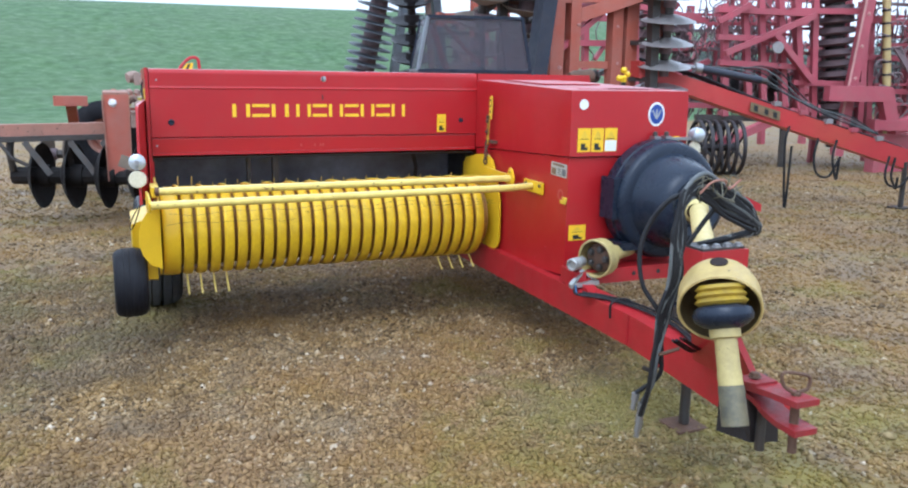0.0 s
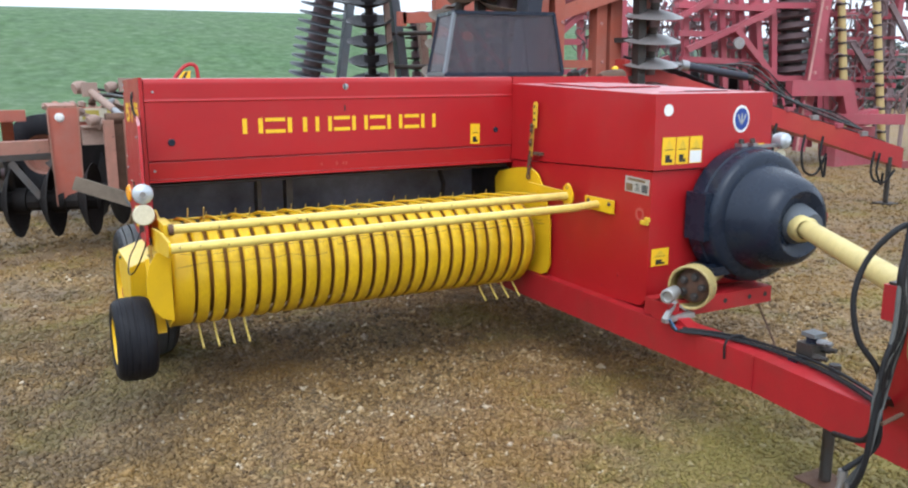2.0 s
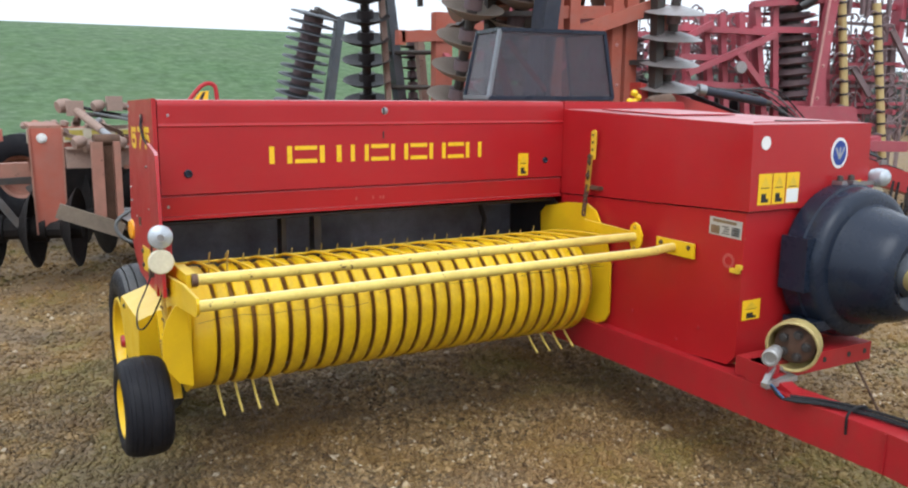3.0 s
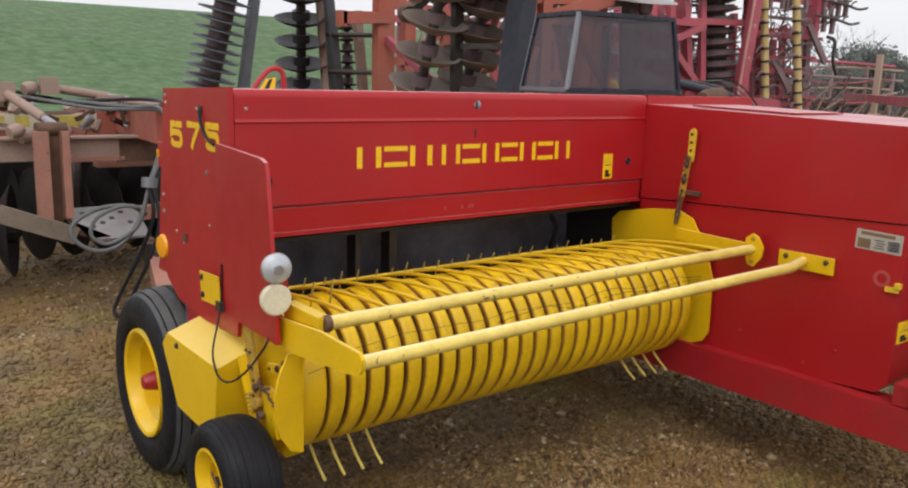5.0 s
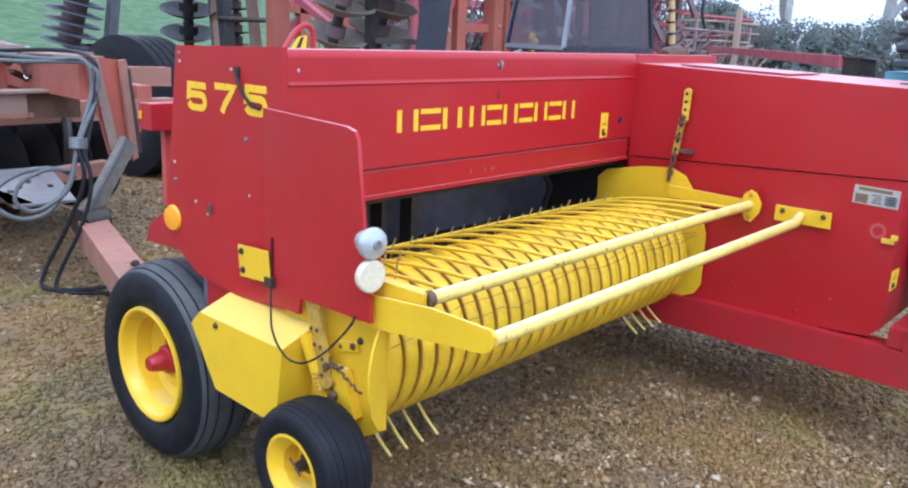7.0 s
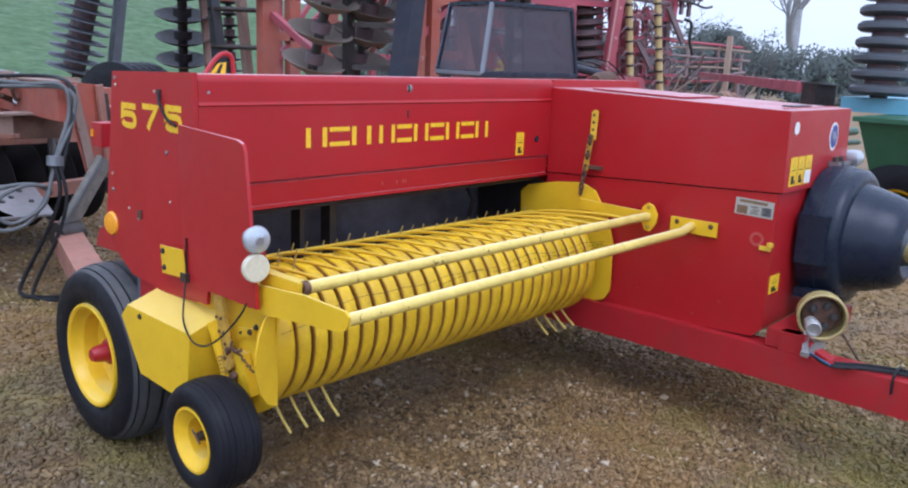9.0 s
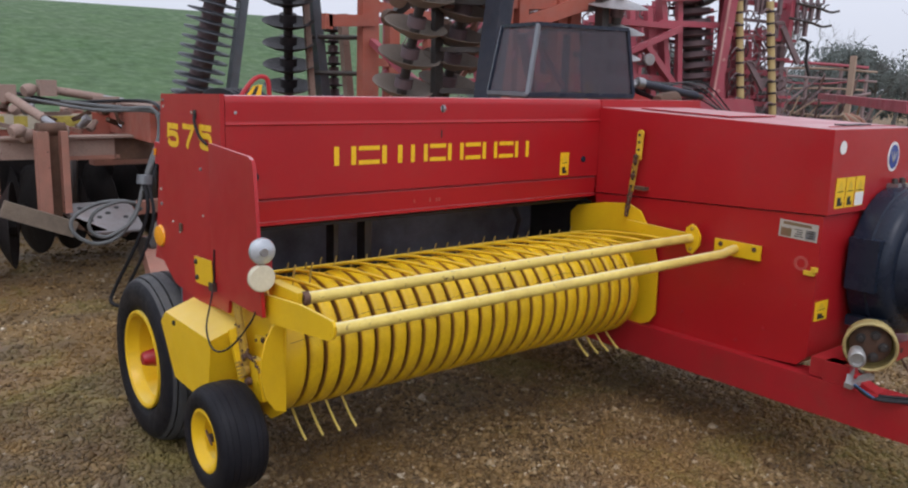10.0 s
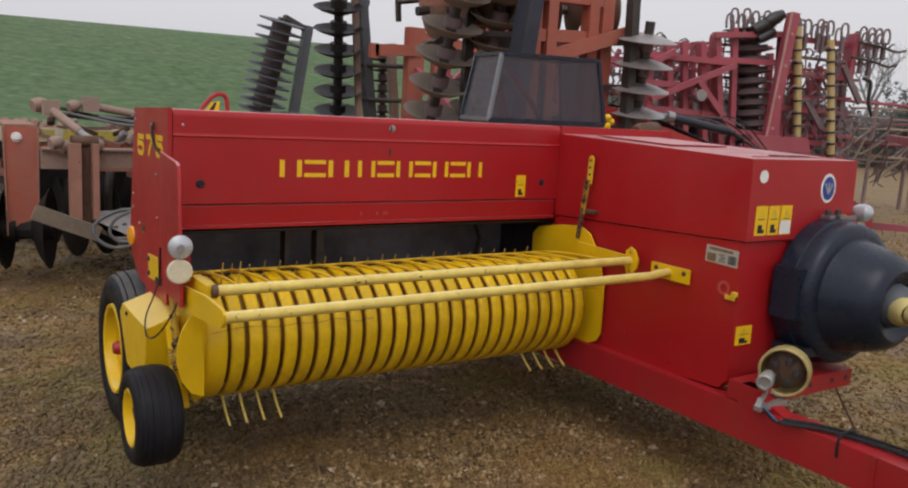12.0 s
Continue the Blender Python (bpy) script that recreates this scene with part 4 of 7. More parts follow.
for x in (1.02, 1.10, 1.135, 1.15):
    part("paint_chip", plate_bm("y", 4.8625, x, x + 0.008, 1.060, 1.075, 0.0015), M_red_pale, front_panel)
bolt(front_panel, (0.245, 4.8605, 1.43), (0, -1, 0), 0.006, M_steel)
bolt(front_panel, (0.232, 4.864, 1.075), (0, -1, 0), 0.005, M_steel)


def warning(parent, axis, at, u0, u1, v0, v1, lower=None, dark=0.5, tilt=0.0):
    """A yellow warning sticker with a triangle and a small print block."""
    s = part("warning_sticker", plate_bm(axis, at, u0, u1, v0, v1, 0.0012, tilt), M_decal_y, parent, "yellow warning sticker with black print")
    uc, h, w = (u0 + u1) / 2, v1 - v0, u1 - u0
    t = [(uc - w * 0.30, v1 - h * 0.40), (uc + w * 0.30, v1 - h * 0.40), (uc, v1 - h * 0.10)]
    part("print_triangle", prism(t, axis, at - 0.0020, at - 0.0012), M_yellow_worn, s)
    part("print_bar", plate_bm(axis, at - 0.0012, uc - w * 0.30, uc + w * 0.30, v1 - h * 0.47, v1 - h * 0.44, 0.0006), M_decal_k, s)
    if lower:
        part("sticker_field", plate_bm(axis, at - 0.0012, u0 + w * 0.04, u1 - w * 0.04, v0 + h * 0.03, v0 + h * 0.48, 0.0008), lower, s)
    else:
        part("print_figure", plate_bm(axis, at - 0.0012, uc - w * 0.25, uc + w * 0.1, v0 + h * 0.08, v0 + h * 0.36, 0.0008), M_decal_k, s)
        part("print_figure", plate_bm(axis, at - 0.0012, uc + w * 0.02, uc + w * 0.28, v0 + h * 0.08, v0 + h * 0.2, 0.0009), M_decal_k, s)


warning(front_panel, "y", 4.857, 1.866, 1.924, 1.134, 1.241)
warning(hood, "y", 3.677, 2.170, 2.244, 1.112, 1.232)
warning(hood, "y", 3.677, 2.250, 2.320, 1.112, 1.232)
warning(hood, "y", 3.677, 2.327, 2.400, 1.112, 1.232, M_decal_w)
warning(baler, "y", 3.6968, 2.152, 2.252, 0.655, 0.735)
part("small_sticker", plate_bm("y", 3.677, 2.745, 2.785, 1.150, 1.185), M_decal_y, hood)
part("white_disc", lathe([(0, 0.026), (0.0015, 0.026), (0.0015, 0)], (2.199, 3.680, 1.349), (0, -1, 0), 28), M_decal_w, hood, "round white sticker")

# maker's badge: a plain oval in its colours
badge = bmesh.new()
for rx, rz, d0, d1 in ((0.050, 0.062, 0.0, 0.002),):
    ring = [(2.634 + rx * math.cos(a), 1.300 + rz * math.sin(a)) for a in [2 * math.pi * k / 32 for k in range(32)]]
    add_hexa(badge, [(x, 3.681, z) for x, z in ring], [(x, 3.678, z) for x, z in ring])
badge = part("badge", badge, M_decal_w, hood, "oval blue and white badge")
ring = [(2.634 + 0.040 * math.cos(a), 1.300 + 0.050 * math.sin(a)) for a in [2 * math.pi * k / 32 for k in range(32)]]
part("badge_field", add_hexa(bmesh.new(), [(x, 3.678, z) for x, z in ring], [(x, 3.6765, z) for x, z in ring]), M_decal_b, badge)
for dx, tilt in ((-0.014, 0.5), (0.0, 0.0), (0.014, -0.5)):
    part("badge_bar", plate_bm("y", 3.6765, 2.634 + dx - 0.004, 2.634 + dx + 0.004, 1.275, 1.325, 0.0008, tilt), M_lens_clear, badge)

data_plate = part("data_plate", plate_bm("x", 2.134, 3.708, 3.872, 0.978, 1.048, 0.0018, 0.03), M_label, baler, "grey printed data plate")
part("plate_header", plate_bm("x", 2.1322, 3.735, 3.855, 1.030, 1.042, 0.0005, 0.03), M_worn_sticker, data_plate)
part("plate_field", plate_bm("x", 2.1322, 3.818, 3.864, 0.984, 1.018, 0.0005, 0.03), M_worn_sticker, data_plate)
part("plate_field", plate_bm("x", 2.1322, 3.716, 3.758, 0.984, 1.020, 0.0005, 0.03), M_alu, data_plate)
for k in range(4):
    v = 0.988 + 0.009 * k
    part("print_bar", plate_bm("x", 2.1322, 3.768 + 0.004 * (k % 2), 3.806 - 0.005 * (k % 3), v, v + 0.0035, 0.0005), M_decal_k, data_plate)
    part("print_bar", plate_bm("x", 2.1317, 3.722, 3.750 - 0.006 * (k % 2), v, v + 0.004, 0.0004), M_decal_k, data_plate)
part("hook_hole", lathe([(0, 0.030), (0.001, 0.030), (0.001, 0.018), (0, 0.018)], (2.134, 3.765, 0.885), (-1, 0, 0), 24), M_red_pale, baler, "faded ring worn in the paint")
clip = part("clip", box((2.120, 3.70, 0.845), (2.133, 3.745, 0.862), 0.002), M_yellow_worn, baler)
part("clip_bar", box((2.115, 3.69, 0.862), (2.132, 3.712, 0.88), 0.002), M_yellow_worn, clip)
for y, z in ((4.30, 0.56), (4.02, 0.50), (3.90, 0.58), (4.45, 0.75)):
    bolt(baler, (2.1335, y, z), (-1, 0, 0), 0.006, M_red_frame)
part("sight_hole", lathe([(0, 0.008), (0.001, 0.008), (0.001, 0)], (2.40, 3.6915, 1.0), (0, -1, 0), 14), M_decal_k, baler)

# -- end panel: model number, bolts, plate, lamp, cable --
def stroke_run(points, w):
    """A flat even stroke along a run of (u, v) points, with a small thickness."""
    pts = [Vector((u, v, 0)) for u, v in points]
    sides = []
    for k, p in enumerate(pts):
        a = (p - pts[k - 1]).normalized() if k else None
        b = (pts[k + 1] - p).normalized() if k < len(pts) - 1 else None
        d = ((a or b) + (b or a)).normalized()
        nrm = Vector((-d.y, d.x, 0)) * (w / 2) / max(0.5, d.dot(a or b))
        sides.append((p + nrm, p - nrm))
    bm = bmesh.new()
    rows = [[bm.verts.new((q.x, q.y, z)) for q, z in ((l, 0), (r, 0), (r, 0.0014), (l, 0.0014))] for l, r in sides]
    for a, b in zip(rows, rows[1:]):
        for k in range(4):
            bm.faces.new((a[k], a[(k + 1) % 4], b[(k + 1) % 4], b[k]))
    bm.faces.new(rows[0][::-1])
    bm.faces.new(rows[-1])
    return bm


FIVE = [(0.108, 0.078), (0.014, 0.078), (0.009, 0.044), (0.030, 0.050), (0.078, 0.050), (0.094, 0.045), (0.100, 0.034), (0.100, 0.022), (0.093, 0.013), (0.078, 0.009), (0.034, 0.009), (0.018, 0.013), (0.008, 0.022)]
SEVEN = [(0.000, 0.078), (0.100, 0.078), (0.078, 0.052), (0.052, 0.026), (0.036, 0.000)]
for ch, run, y in (("5", FIVE, 5.348), ("7", SEVEN, 5.190), ("5", FIVE, 5.036)):
    ob = place("numeral", finish(stroke_run(run, 0.0215), "numeral"), M_decal_y, end_panel, Matrix.Translation((0.1860, y, 1.282 + (5.348 - y) * 0.035)) @ Matrix(((0, 0, -1, 0), (-1, 0, 0, 0), (0, 1, 0, 0), (0, 0, 0, 1))))
    ob["label"] = "yellow painted numeral " + ch
for y, z, r in ((5.385, 1.455, 0.007), (5.385, 1.43, 0.006), (5.10, 1.42, 0.006), (5.03, 1.22, 0.008), (5.44, 1.10, 0.006), (5.44, 1.04, 0.008), (5.02, 1.05, 0.005), (5.32, 0.985, 0.006), (5.25, 0.955, 0.006)):
    bolt(end_panel, (0.186, y, z), (-1, 0, 0), r * 0.75, M_steel if r > 0.006 else M_label)
part("latch_slot", box((0.178, 5.225, 0.96), (0.186, 5.245, 0.99), 0.002), M_rust, end_panel)
tool = part("tool_plate", add_hexa(bmesh.new(), [(0.156, 5.045, 0.900), (0.156, 4.895, 0.908), (0.156, 4.880, 0.812), (0.156, 5.035, 0.802)], [(0.160, 5.045, 0.900), (0.160, 4.895, 0.908), (0.160, 4.880, 0.812), (0.160, 5.035, 0.802)]), M_yellow, end_panel, "small yellow plate with two bolts")
part("tool_plate_spacer", box((0.160, 4.96, 0.82), (0.186, 5.02, 0.88), 0.002), M_red_frame, tool)
bolt(tool, (0.156, 5.025, 0.882), (-1, 0, 0), 0.008, M_dark_steel)
bolt(tool, (0.156, 5.018, 0.825), (-1, 0, 0), 0.008, M_dark_steel)
amber = part("amber_lamp", lathe([(0.0, 0.046), (0.012, 0.046), (0.022, 0.040), (0.026, 0.02), (0.026, 0)], (0.196, 5.462, 0.905), (-1, -0.12, 0), 28), M_lens_o, end_panel, "round amber reflector lamp")
part("lamp_rim", lathe([(-0.004, 0.0), (-0.004, 0.050), (0.006, 0.050), (0.006, 0.045)], (0.198, 5.462, 0.905), (-1, -0.12, 0), 28), M_lens_w, amber)
rear_lamp = part("rear_lamp_bracket", box((0.35, 5.88, 1.145), (0.50, 5.97, 1.245), 0.04, 4), M_red_frame, baler)
part("edge_reflector", box((0.343, 5.945, 1.185), (0.3485, 5.965, 1.215), 0.002), M_lens_o, rear_lamp)
# Pale red puts the glare on this post into its colour.
part("rear_bracket_post", beam((0.45, 5.93, 0.84), (0.45, 5.93, 1.143), 0.06, 0.03), M_red_pale, baler)
part("rear_bracket_arm", beam((0.45, 5.43, 0.88), (0.45, 5.96, 0.88), 0.05, 0.06), M_red_frame, baler)
part("rear_fin", prism([(5.43, 0.98), (5.43, 0.74), (5.87, 0.73), (5.84, 0.80), (5.60, 0.94)], "x", 0.30, 0.312, 0.002), M_red_frame, baler)
part("bale_chute", box((2.25, 6.9, 0.60), (2.8, 7.7, 0.64), 0.01), M_red_frame, baler)

lamp = part("marker_lamp", lathe([(0.03, 0.0), (0.03, 0.027), (0.0, 0.039), (-0.012, 0.042), (-0.02, 0.039), (-0.030, 0.022), (-0.033, 0.0)], (0.114, 4.408, 1.037), (0.1, 1, 0), 30), M_lens_clear, baler, "round clear front marker lamp")
part("bulb", lathe([(-0.036, 0.0), (-0.036, 0.012), (-0.03, 0.014)], (0.113, 4.408, 1.037), (0.1, 1, 0), 14), M_steel, lamp)
part("reflector", lathe([(0.012, 0.0), (0.012, 0.041), (-0.004, 0.043), (-0.008, 0.039), (-0.008, 0.0)], (0.111, 4.400, 0.952), (0.1, 1, 0), 30), M_lens_w, baler, "round white reflector")
part("lamp_bracket", box((0.122, 4.405, 0.92), (0.15, 4.425, 1.06), 0.003), M_red_frame, baler)
cable = part("cable", tube(curve_points([(0.166, 4.885, 0.95), (0.160, 4.882, 0.83), (0.130, 4.845, 0.765), (0.085, 4.775, 0.705), (0.066, 4.69, 0.662), (0.072, 4.62, 0.664), (0.090, 4.55, 0.712), (0.112, 4.485, 0.79), (0.122, 4.465, 0.83)], 6), 0.0032, 8), M_hose, baler, "black lamp cable in a loose loop")
part("cable_clip", box((0.128, 4.455, 0.815), (0.146, 4.49, 0.84), 0.003), M_dark_steel, cable)
part("cable_clip", box((0.150, 4.87, 0.80), (0.170, 4.905, 0.83), 0.003), M_dark_steel, cable)
part("top_cable", tube(curve_points([(0.182, 5.07, 1.415), (0.176, 5.05, 1.38), (0.178, 5.01, 1.335), (0.180, 4.955, 1.315)], 6), 0.005, 8), M_hose, baler)
part("cable_slot", box((0.182, 5.055, 1.40), (0.1865, 5.08, 1.43), 0.001), M_decal_k, end_panel)

# handle over the top cover
handle = part("handle", tube(curve_points([(0.375, 5.10, 1.475), (0.405, 5.10, 1.515), (0.435, 5.10, 1.545), (0.465, 5.10, 1.555), (0.49, 5.10, 1.54), (0.497, 5.10, 1.475)], 5), 0.009, 10), M_red_frame, baler, "red handle with a hazard sticker")
part("hazard_sticker", prism([(0.395, 1.482), (0.455, 1.482), (0.46, 1.525), (0.425, 1.520)], "y", 5.088, 5.09), M_decal_y, handle)
part("hazard_stripe", prism([(0.415, 1.485), (0.432, 1.485), (0.447, 1.52), (0.435, 1.518)], "y", 5.0868, 5.0878), M_decal_k, handle)

# -- knotter guard on the top --
knot = part("knotter_guard", add_hexa(bmesh.new(), [(1.80, 5.03, 1.488), (2.60, 5.05, 1.488), (2.60, 5.41, 1.488), (1.88, 5.41, 1.488)], [(1.80, 5.03, 1.505), (2.60, 5.05, 1.505), (2.60, 5.41, 1.505), (1.88, 5.41, 1.505)]), M_dark_steel, baler, "dark framed mesh guard with slanted sides")
corner = {"a": (1.80, 5.03, 1.505), "b": (2.595, 5.05, 1.505), "c": (2.53, 5.06, 1.845), "d": (1.872, 5.05, 1.835), "e": (1.885, 5.41, 1.505), "f": (1.945, 5.385, 1.838), "g": (2.595, 5.41, 1.505), "h": (2.53, 5.385, 1.845)}
for p, q in ("ad", "bc", "dc", "ab", "ef", "df", "ae", "fh", "ch", "gh", "bg", "eg"):
    part("guard_frame", beam(corner[p], corner[q], 0.018, 0.018, 0.003), M_alu if p + q in ("ad", "ae") else M_black, knot)
M_mesh = bpy.data.materials.new("tinted_mesh_sheet")
M_mesh.use_nodes = True
mn, ml = M_mesh.node_tree.nodes, M_mesh.node_tree.links
m_out, m_b = mn["Material Output"], mn["Principled BSDF"]
m_b.inputs["Base Color"].default_value, m_b.inputs["Roughness"].default_value = (0.105, 0.095, 0.110, 1), 0.30
m_t, m_m, m_n = mn.new("ShaderNodeBsdfTransparent"), mn.new("ShaderNodeMixShader"), mn.new("ShaderNodeTexNoise")
m_t.inputs["Color"].default_value = (0.75, 0.75, 0.78, 1)
m_n.inputs["Scale"].default_value = 14.0
m_r = mn.new("ShaderNodeMapRange")
m_r.inputs["To Min"].default_value, m_r.inputs["To Max"].default_value = 0.26, 0.52
ml.new(m_n.outputs["Fac"], m_r.inputs["Value"])
ml.new(m_r.outputs["Result"], m_m.inputs["Fac"])
ml.new(m_t.outputs["BSDF"], m_m.inputs[1])
ml.new(m_b.outputs["BSDF"], m_m.inputs[2])
ml.new(m_m.outputs["Shader"], m_out.inputs["Surface"])


def pane(names, shift):
    a = [Vector(corner[k]) for k in names]
    s = Vector(shift)
    return add_hexa(bmesh.new(), a, [v + s for v in a])


part("mesh_pane", pane("abcd", (0, 0.004, 0)), M_mesh, knot)
part("mesh_pane", pane("eadf", (0.004, 0, 0)), M_mesh, knot)
part("mesh_pane", pane("bghc", (-0.004, 0, 0)), M_mesh, knot)
part("guard_top", pane("dchf", (0, 0, -0.004)), M_black, knot)
part("twine_arm", beam((2.10, 5.30, 1.505), (1.98, 5.28, 1.80), 0.05, 0.02), M_red_frame, knot)
part("twine_arm", beam((2.08, 5.30, 1.80), (2.40, 5.35, 1.51), 0.025, 0.02), M_red_frame, knot)
part("knotter_frame", box((2.36, 5.33, 1.505), (2.39, 5.36, 1.82), 0.003), M_black, knot)

part("gear_casting", lathe([(-0.10, 0), (-0.10, 0.035), (-0.06, 0.05), (0.08, 0.055), (0.10, 0.03), (0.10, 0)], (3.06, 5.18, 1.475), (1, 0.1, 0.05), 18), M_rust, baler)
part("casting_foot", box((2.97, 5.10, 1.05), (3.12, 5.26, 1.44), 0.01), M_red_frame, baler)

# -- yellow pickup linkage beside the small wheel --
link = part("lift_link", prism([(4.715, 0.80), (4.665, 0.805), (4.61, 0.63), (4.615, 0.56), (4.665, 0.57), (4.66, 0.62)], "x", 0.155, 0.165, 0.002), M_strap_rust, baler, "yellow pickup lift linkage with rust stains")
for k, (y, z) in enumerate(((4.69, 0.725), (4.665, 0.725), (4.675, 0.68), (4.65, 0.68), (4.642, 0.645), (4.63, 0.615), (4.645, 0.595))):
    bolt(link, (0.155, y, z), (-1, 0, 0), 0.0048, M_rust)
part("chain_run", tube([(0.160 + 0.003 * math.sin(k * 1.9), 4.622 - 0.0045 * k, 0.652 - 0.0021 * k + 0.004 * math.sin(k * 1.1)) for k in range(32)], 0.0036, 6), M_rust, link, "rusty twisted chain")
part("link_rod", tube([(0.150, 4.66, 0.60), (0.148, 4.64, 0.54), (0.150, 4.655, 0.50)], 0.006, 8), M_strap_rust, link)
part("pivot_nut", lathe([(0, 0), (0, 0.011), (0.012, 0.011), (0.014, 0.006), (0.014, 0)], (0.155, 4.618, 0.632), (-1, 0, 0), 6), M_rust, link)
for k in range(5):
    part("spring_coil", lathe([(-0.003, 0.010), (0.003, 0.010), (0.003, 0.014), (-0.003, 0.014)], (0.150, 4.66 - 0.006 * k, 0.598 - 0.011 * k), (0.1, 0.5, 1), 12, True), M_strap_rust, link)
part("spring_hook", tube(curve_points([(0.165, 4.62, 0.655), (0.15, 4.60, 0.65), (0.155, 4.585, 0.635), (0.17, 4.57, 0.64)], 4), 0.005, 6), M_rust, link)
part("link_casting", lathe([(-0.008, 0.0), (-0.008, 0.016), (0.008, 0.018), (0.012, 0.010), (0.012, 0)], (0.150, 4.612, 0.585), (1, 0.1, 0), 14), M_strap_rust, link)
part("link_casting", lathe([(-0.008, 0.0), (-0.008, 0.012), (0.008, 0.014), (0.012, 0.008), (0.012, 0)], (0.150, 4.592, 0.552), (1, 0.1, 0), 14), M_rust, link)
part("arm_channel", bevelled(add_hexa(bmesh.new(), [(0.165, 4.625, 0.625), (0.165, 4.565, 0.628), (0.165, 4.515, 0.50), (0.165, 4.575, 0.49)], [(0.196, 4.625, 0.625), (0.196, 4.565, 0.628), (0.196, 4.515, 0.50), (0.196, 4.575, 0.49)]), 0.004), M_yellow, link)
slot = part("slot_plate", prism([(4.615, 0.70), (4.535, 0.715), (4.532, 0.690), (4.612, 0.672)], "x", 0.186, 0.197, 0.002), M_yellow, link)
bolt(slot, (0.186, 4.548, 0.702), (-1, 0, 0), 0.008, M_rust)
bolt(slot, (0.186, 4.60, 0.688), (-1, 0, 0), 0.005, M_rust)
bolt(baler, (0.075, 5.05, 0.655), (-1, 0, 0), 0.008, M_dark_steel)
bolt(baler, (0.198, 4.53, 0.72), (-1, 0, 0), 0.008, M_dark_steel)

# -- front of the chamber: lamp, bracket, low drive --
side_lamp = part("side_lamp", lathe([(0.03, 0.0), (0.03, 0.032), (0.0, 0.040), (-0.03, 0.036), (-0.045, 0.02), (-0.05, 0)], (2.885, 3.665, 1.192), (0, 1, 0), 26), M_lens_clear, baler, "clear round side lamp")
part("reflector", lathe([(0.01, 0.0), (0.01, 0.036), (-0.006, 0.036), (-0.006, 0.0)], (2.875, 3.66, 1.118), (0, 1, 0), 26), M_lens_w, baler)
part("lamp_arm", box((2.60, 3.655, 1.165), (2.88, 3.675, 1.180), 0.003), M_steel, baler)
for x in (2.615, 2.685):
    b = part("shield_mount", box((x - 0.016, 3.63, 1.14), (x + 0.016, 3.676, 1.19), 0.004), M_steel, baler)
    part("mount_knob", lathe([(0, 0.0), (0, 0.014), (0.022, 0.012), (0.026, 0)], (x, 3.652, 1.188), (0, 0, 1), 14), M_dark_steel, b)
low = part("low_drive_guard", lathe([(0.0, 0.086), (-0.004, 0.092), (0.0, 0.098), (0.07, 0.094), (0.10, 0.07), (0.115, 0.040), (0.33, 0.036)], (2.178, 3.475, 0.605), (0.90, 0.43, 0.02), 32), M_shaft_dirty, baler, "pale yellow drive guard cone")
part("clutch", lathe([(0.10, 0.0), (0.03, 0.0), (0.03, 0.05), (0.045, 0.075), (0.09, 0.075)], (2.178, 3.475, 0.605), (0.90, 0.43, 0.02), 24), M_rust, low)
for k in range(5):
    a = 2 * math.pi * k / 5
    bolt(low, Vector((2.178, 3.475, 0.605)) + Vector((0.90, 0.43, 0)) * 0.025 + Vector((0.43 * math.cos(a), -0.90 * math.cos(a), math.sin(a))) * 0.045, (-0.90, -0.43, 0), 0.014, M_dark_steel)
part("steel_cap", lathe([(0.012, 0.0), (0.012, 0.019), (0.0, 0.022), (0.0, 0.027), (0.004, 0.031), (0.016, 0.031), (0.018, 0.027), (0.022, 0.027), (0.024, 0.031), (0.036, 0.031), (0.038, 0.027), (0.042, 0.027), (0.044, 0.030), (0.058, 0.030), (0.06, 0.025), (0.10, 0.025)], (2.035, 3.455, 0.588), (0.88, 0.46, 0.03), 24), M_bright, low)
part("cap_block", box((2.085, 3.50, 0.456), (2.15, 3.60, 0.535), 0.008), M_red_frame, baler)
clamp = part("tool_clip", beam((2.05, 3.485, 0.474), (2.20, 3.47, 0.488), 0.030, 0.020, 0.004), M_bright, baler, "bright zinc-plated tool clip")
part("clip_leg", beam((2.055, 3.485, 0.478), (2.14, 3.515, 0.540), 0.022, 0.014, 0.003), M_bright, clamp)
part("clip_leg", beam((2.13, 3.515, 0.538), (2.20, 3.50, 0.495), 0.020, 0.012, 0.003), M_bright, clamp)
for x in (2.45, 2.60, 2.70):
    part("beam_hole", lathe([(0, 0.012), (0.001, 0.012), (0.001, 0)], (x, 3.5298, 0.50), (0, -1, 0), 14), M_decal_k, baler)
part("gusset", prism([(3.58, 0.456), (3.40, 0.456), (3.56, 0.52)], "x", 2.11, 2.17, 0.004), M_red_frame, baler)

# -- drawbar front: stand block, guard cone, folded shaft, hitch --
block = part("shaft_support", box((1.765, 2.165, 0.835), (1.955, 2.30, 0.935), 0.006), M_red_frame, baler)
part("support_top", box((1.772, 2.175, 0.9355), (1.945, 2.29, 0.943), 0.002), M_dark_steel, block)
for x in (1.79, 1.84, 1.885, 1.93):
    bolt(block, (x, 2.19, 0.943), (0, 0, 1), 0.012, M_steel)
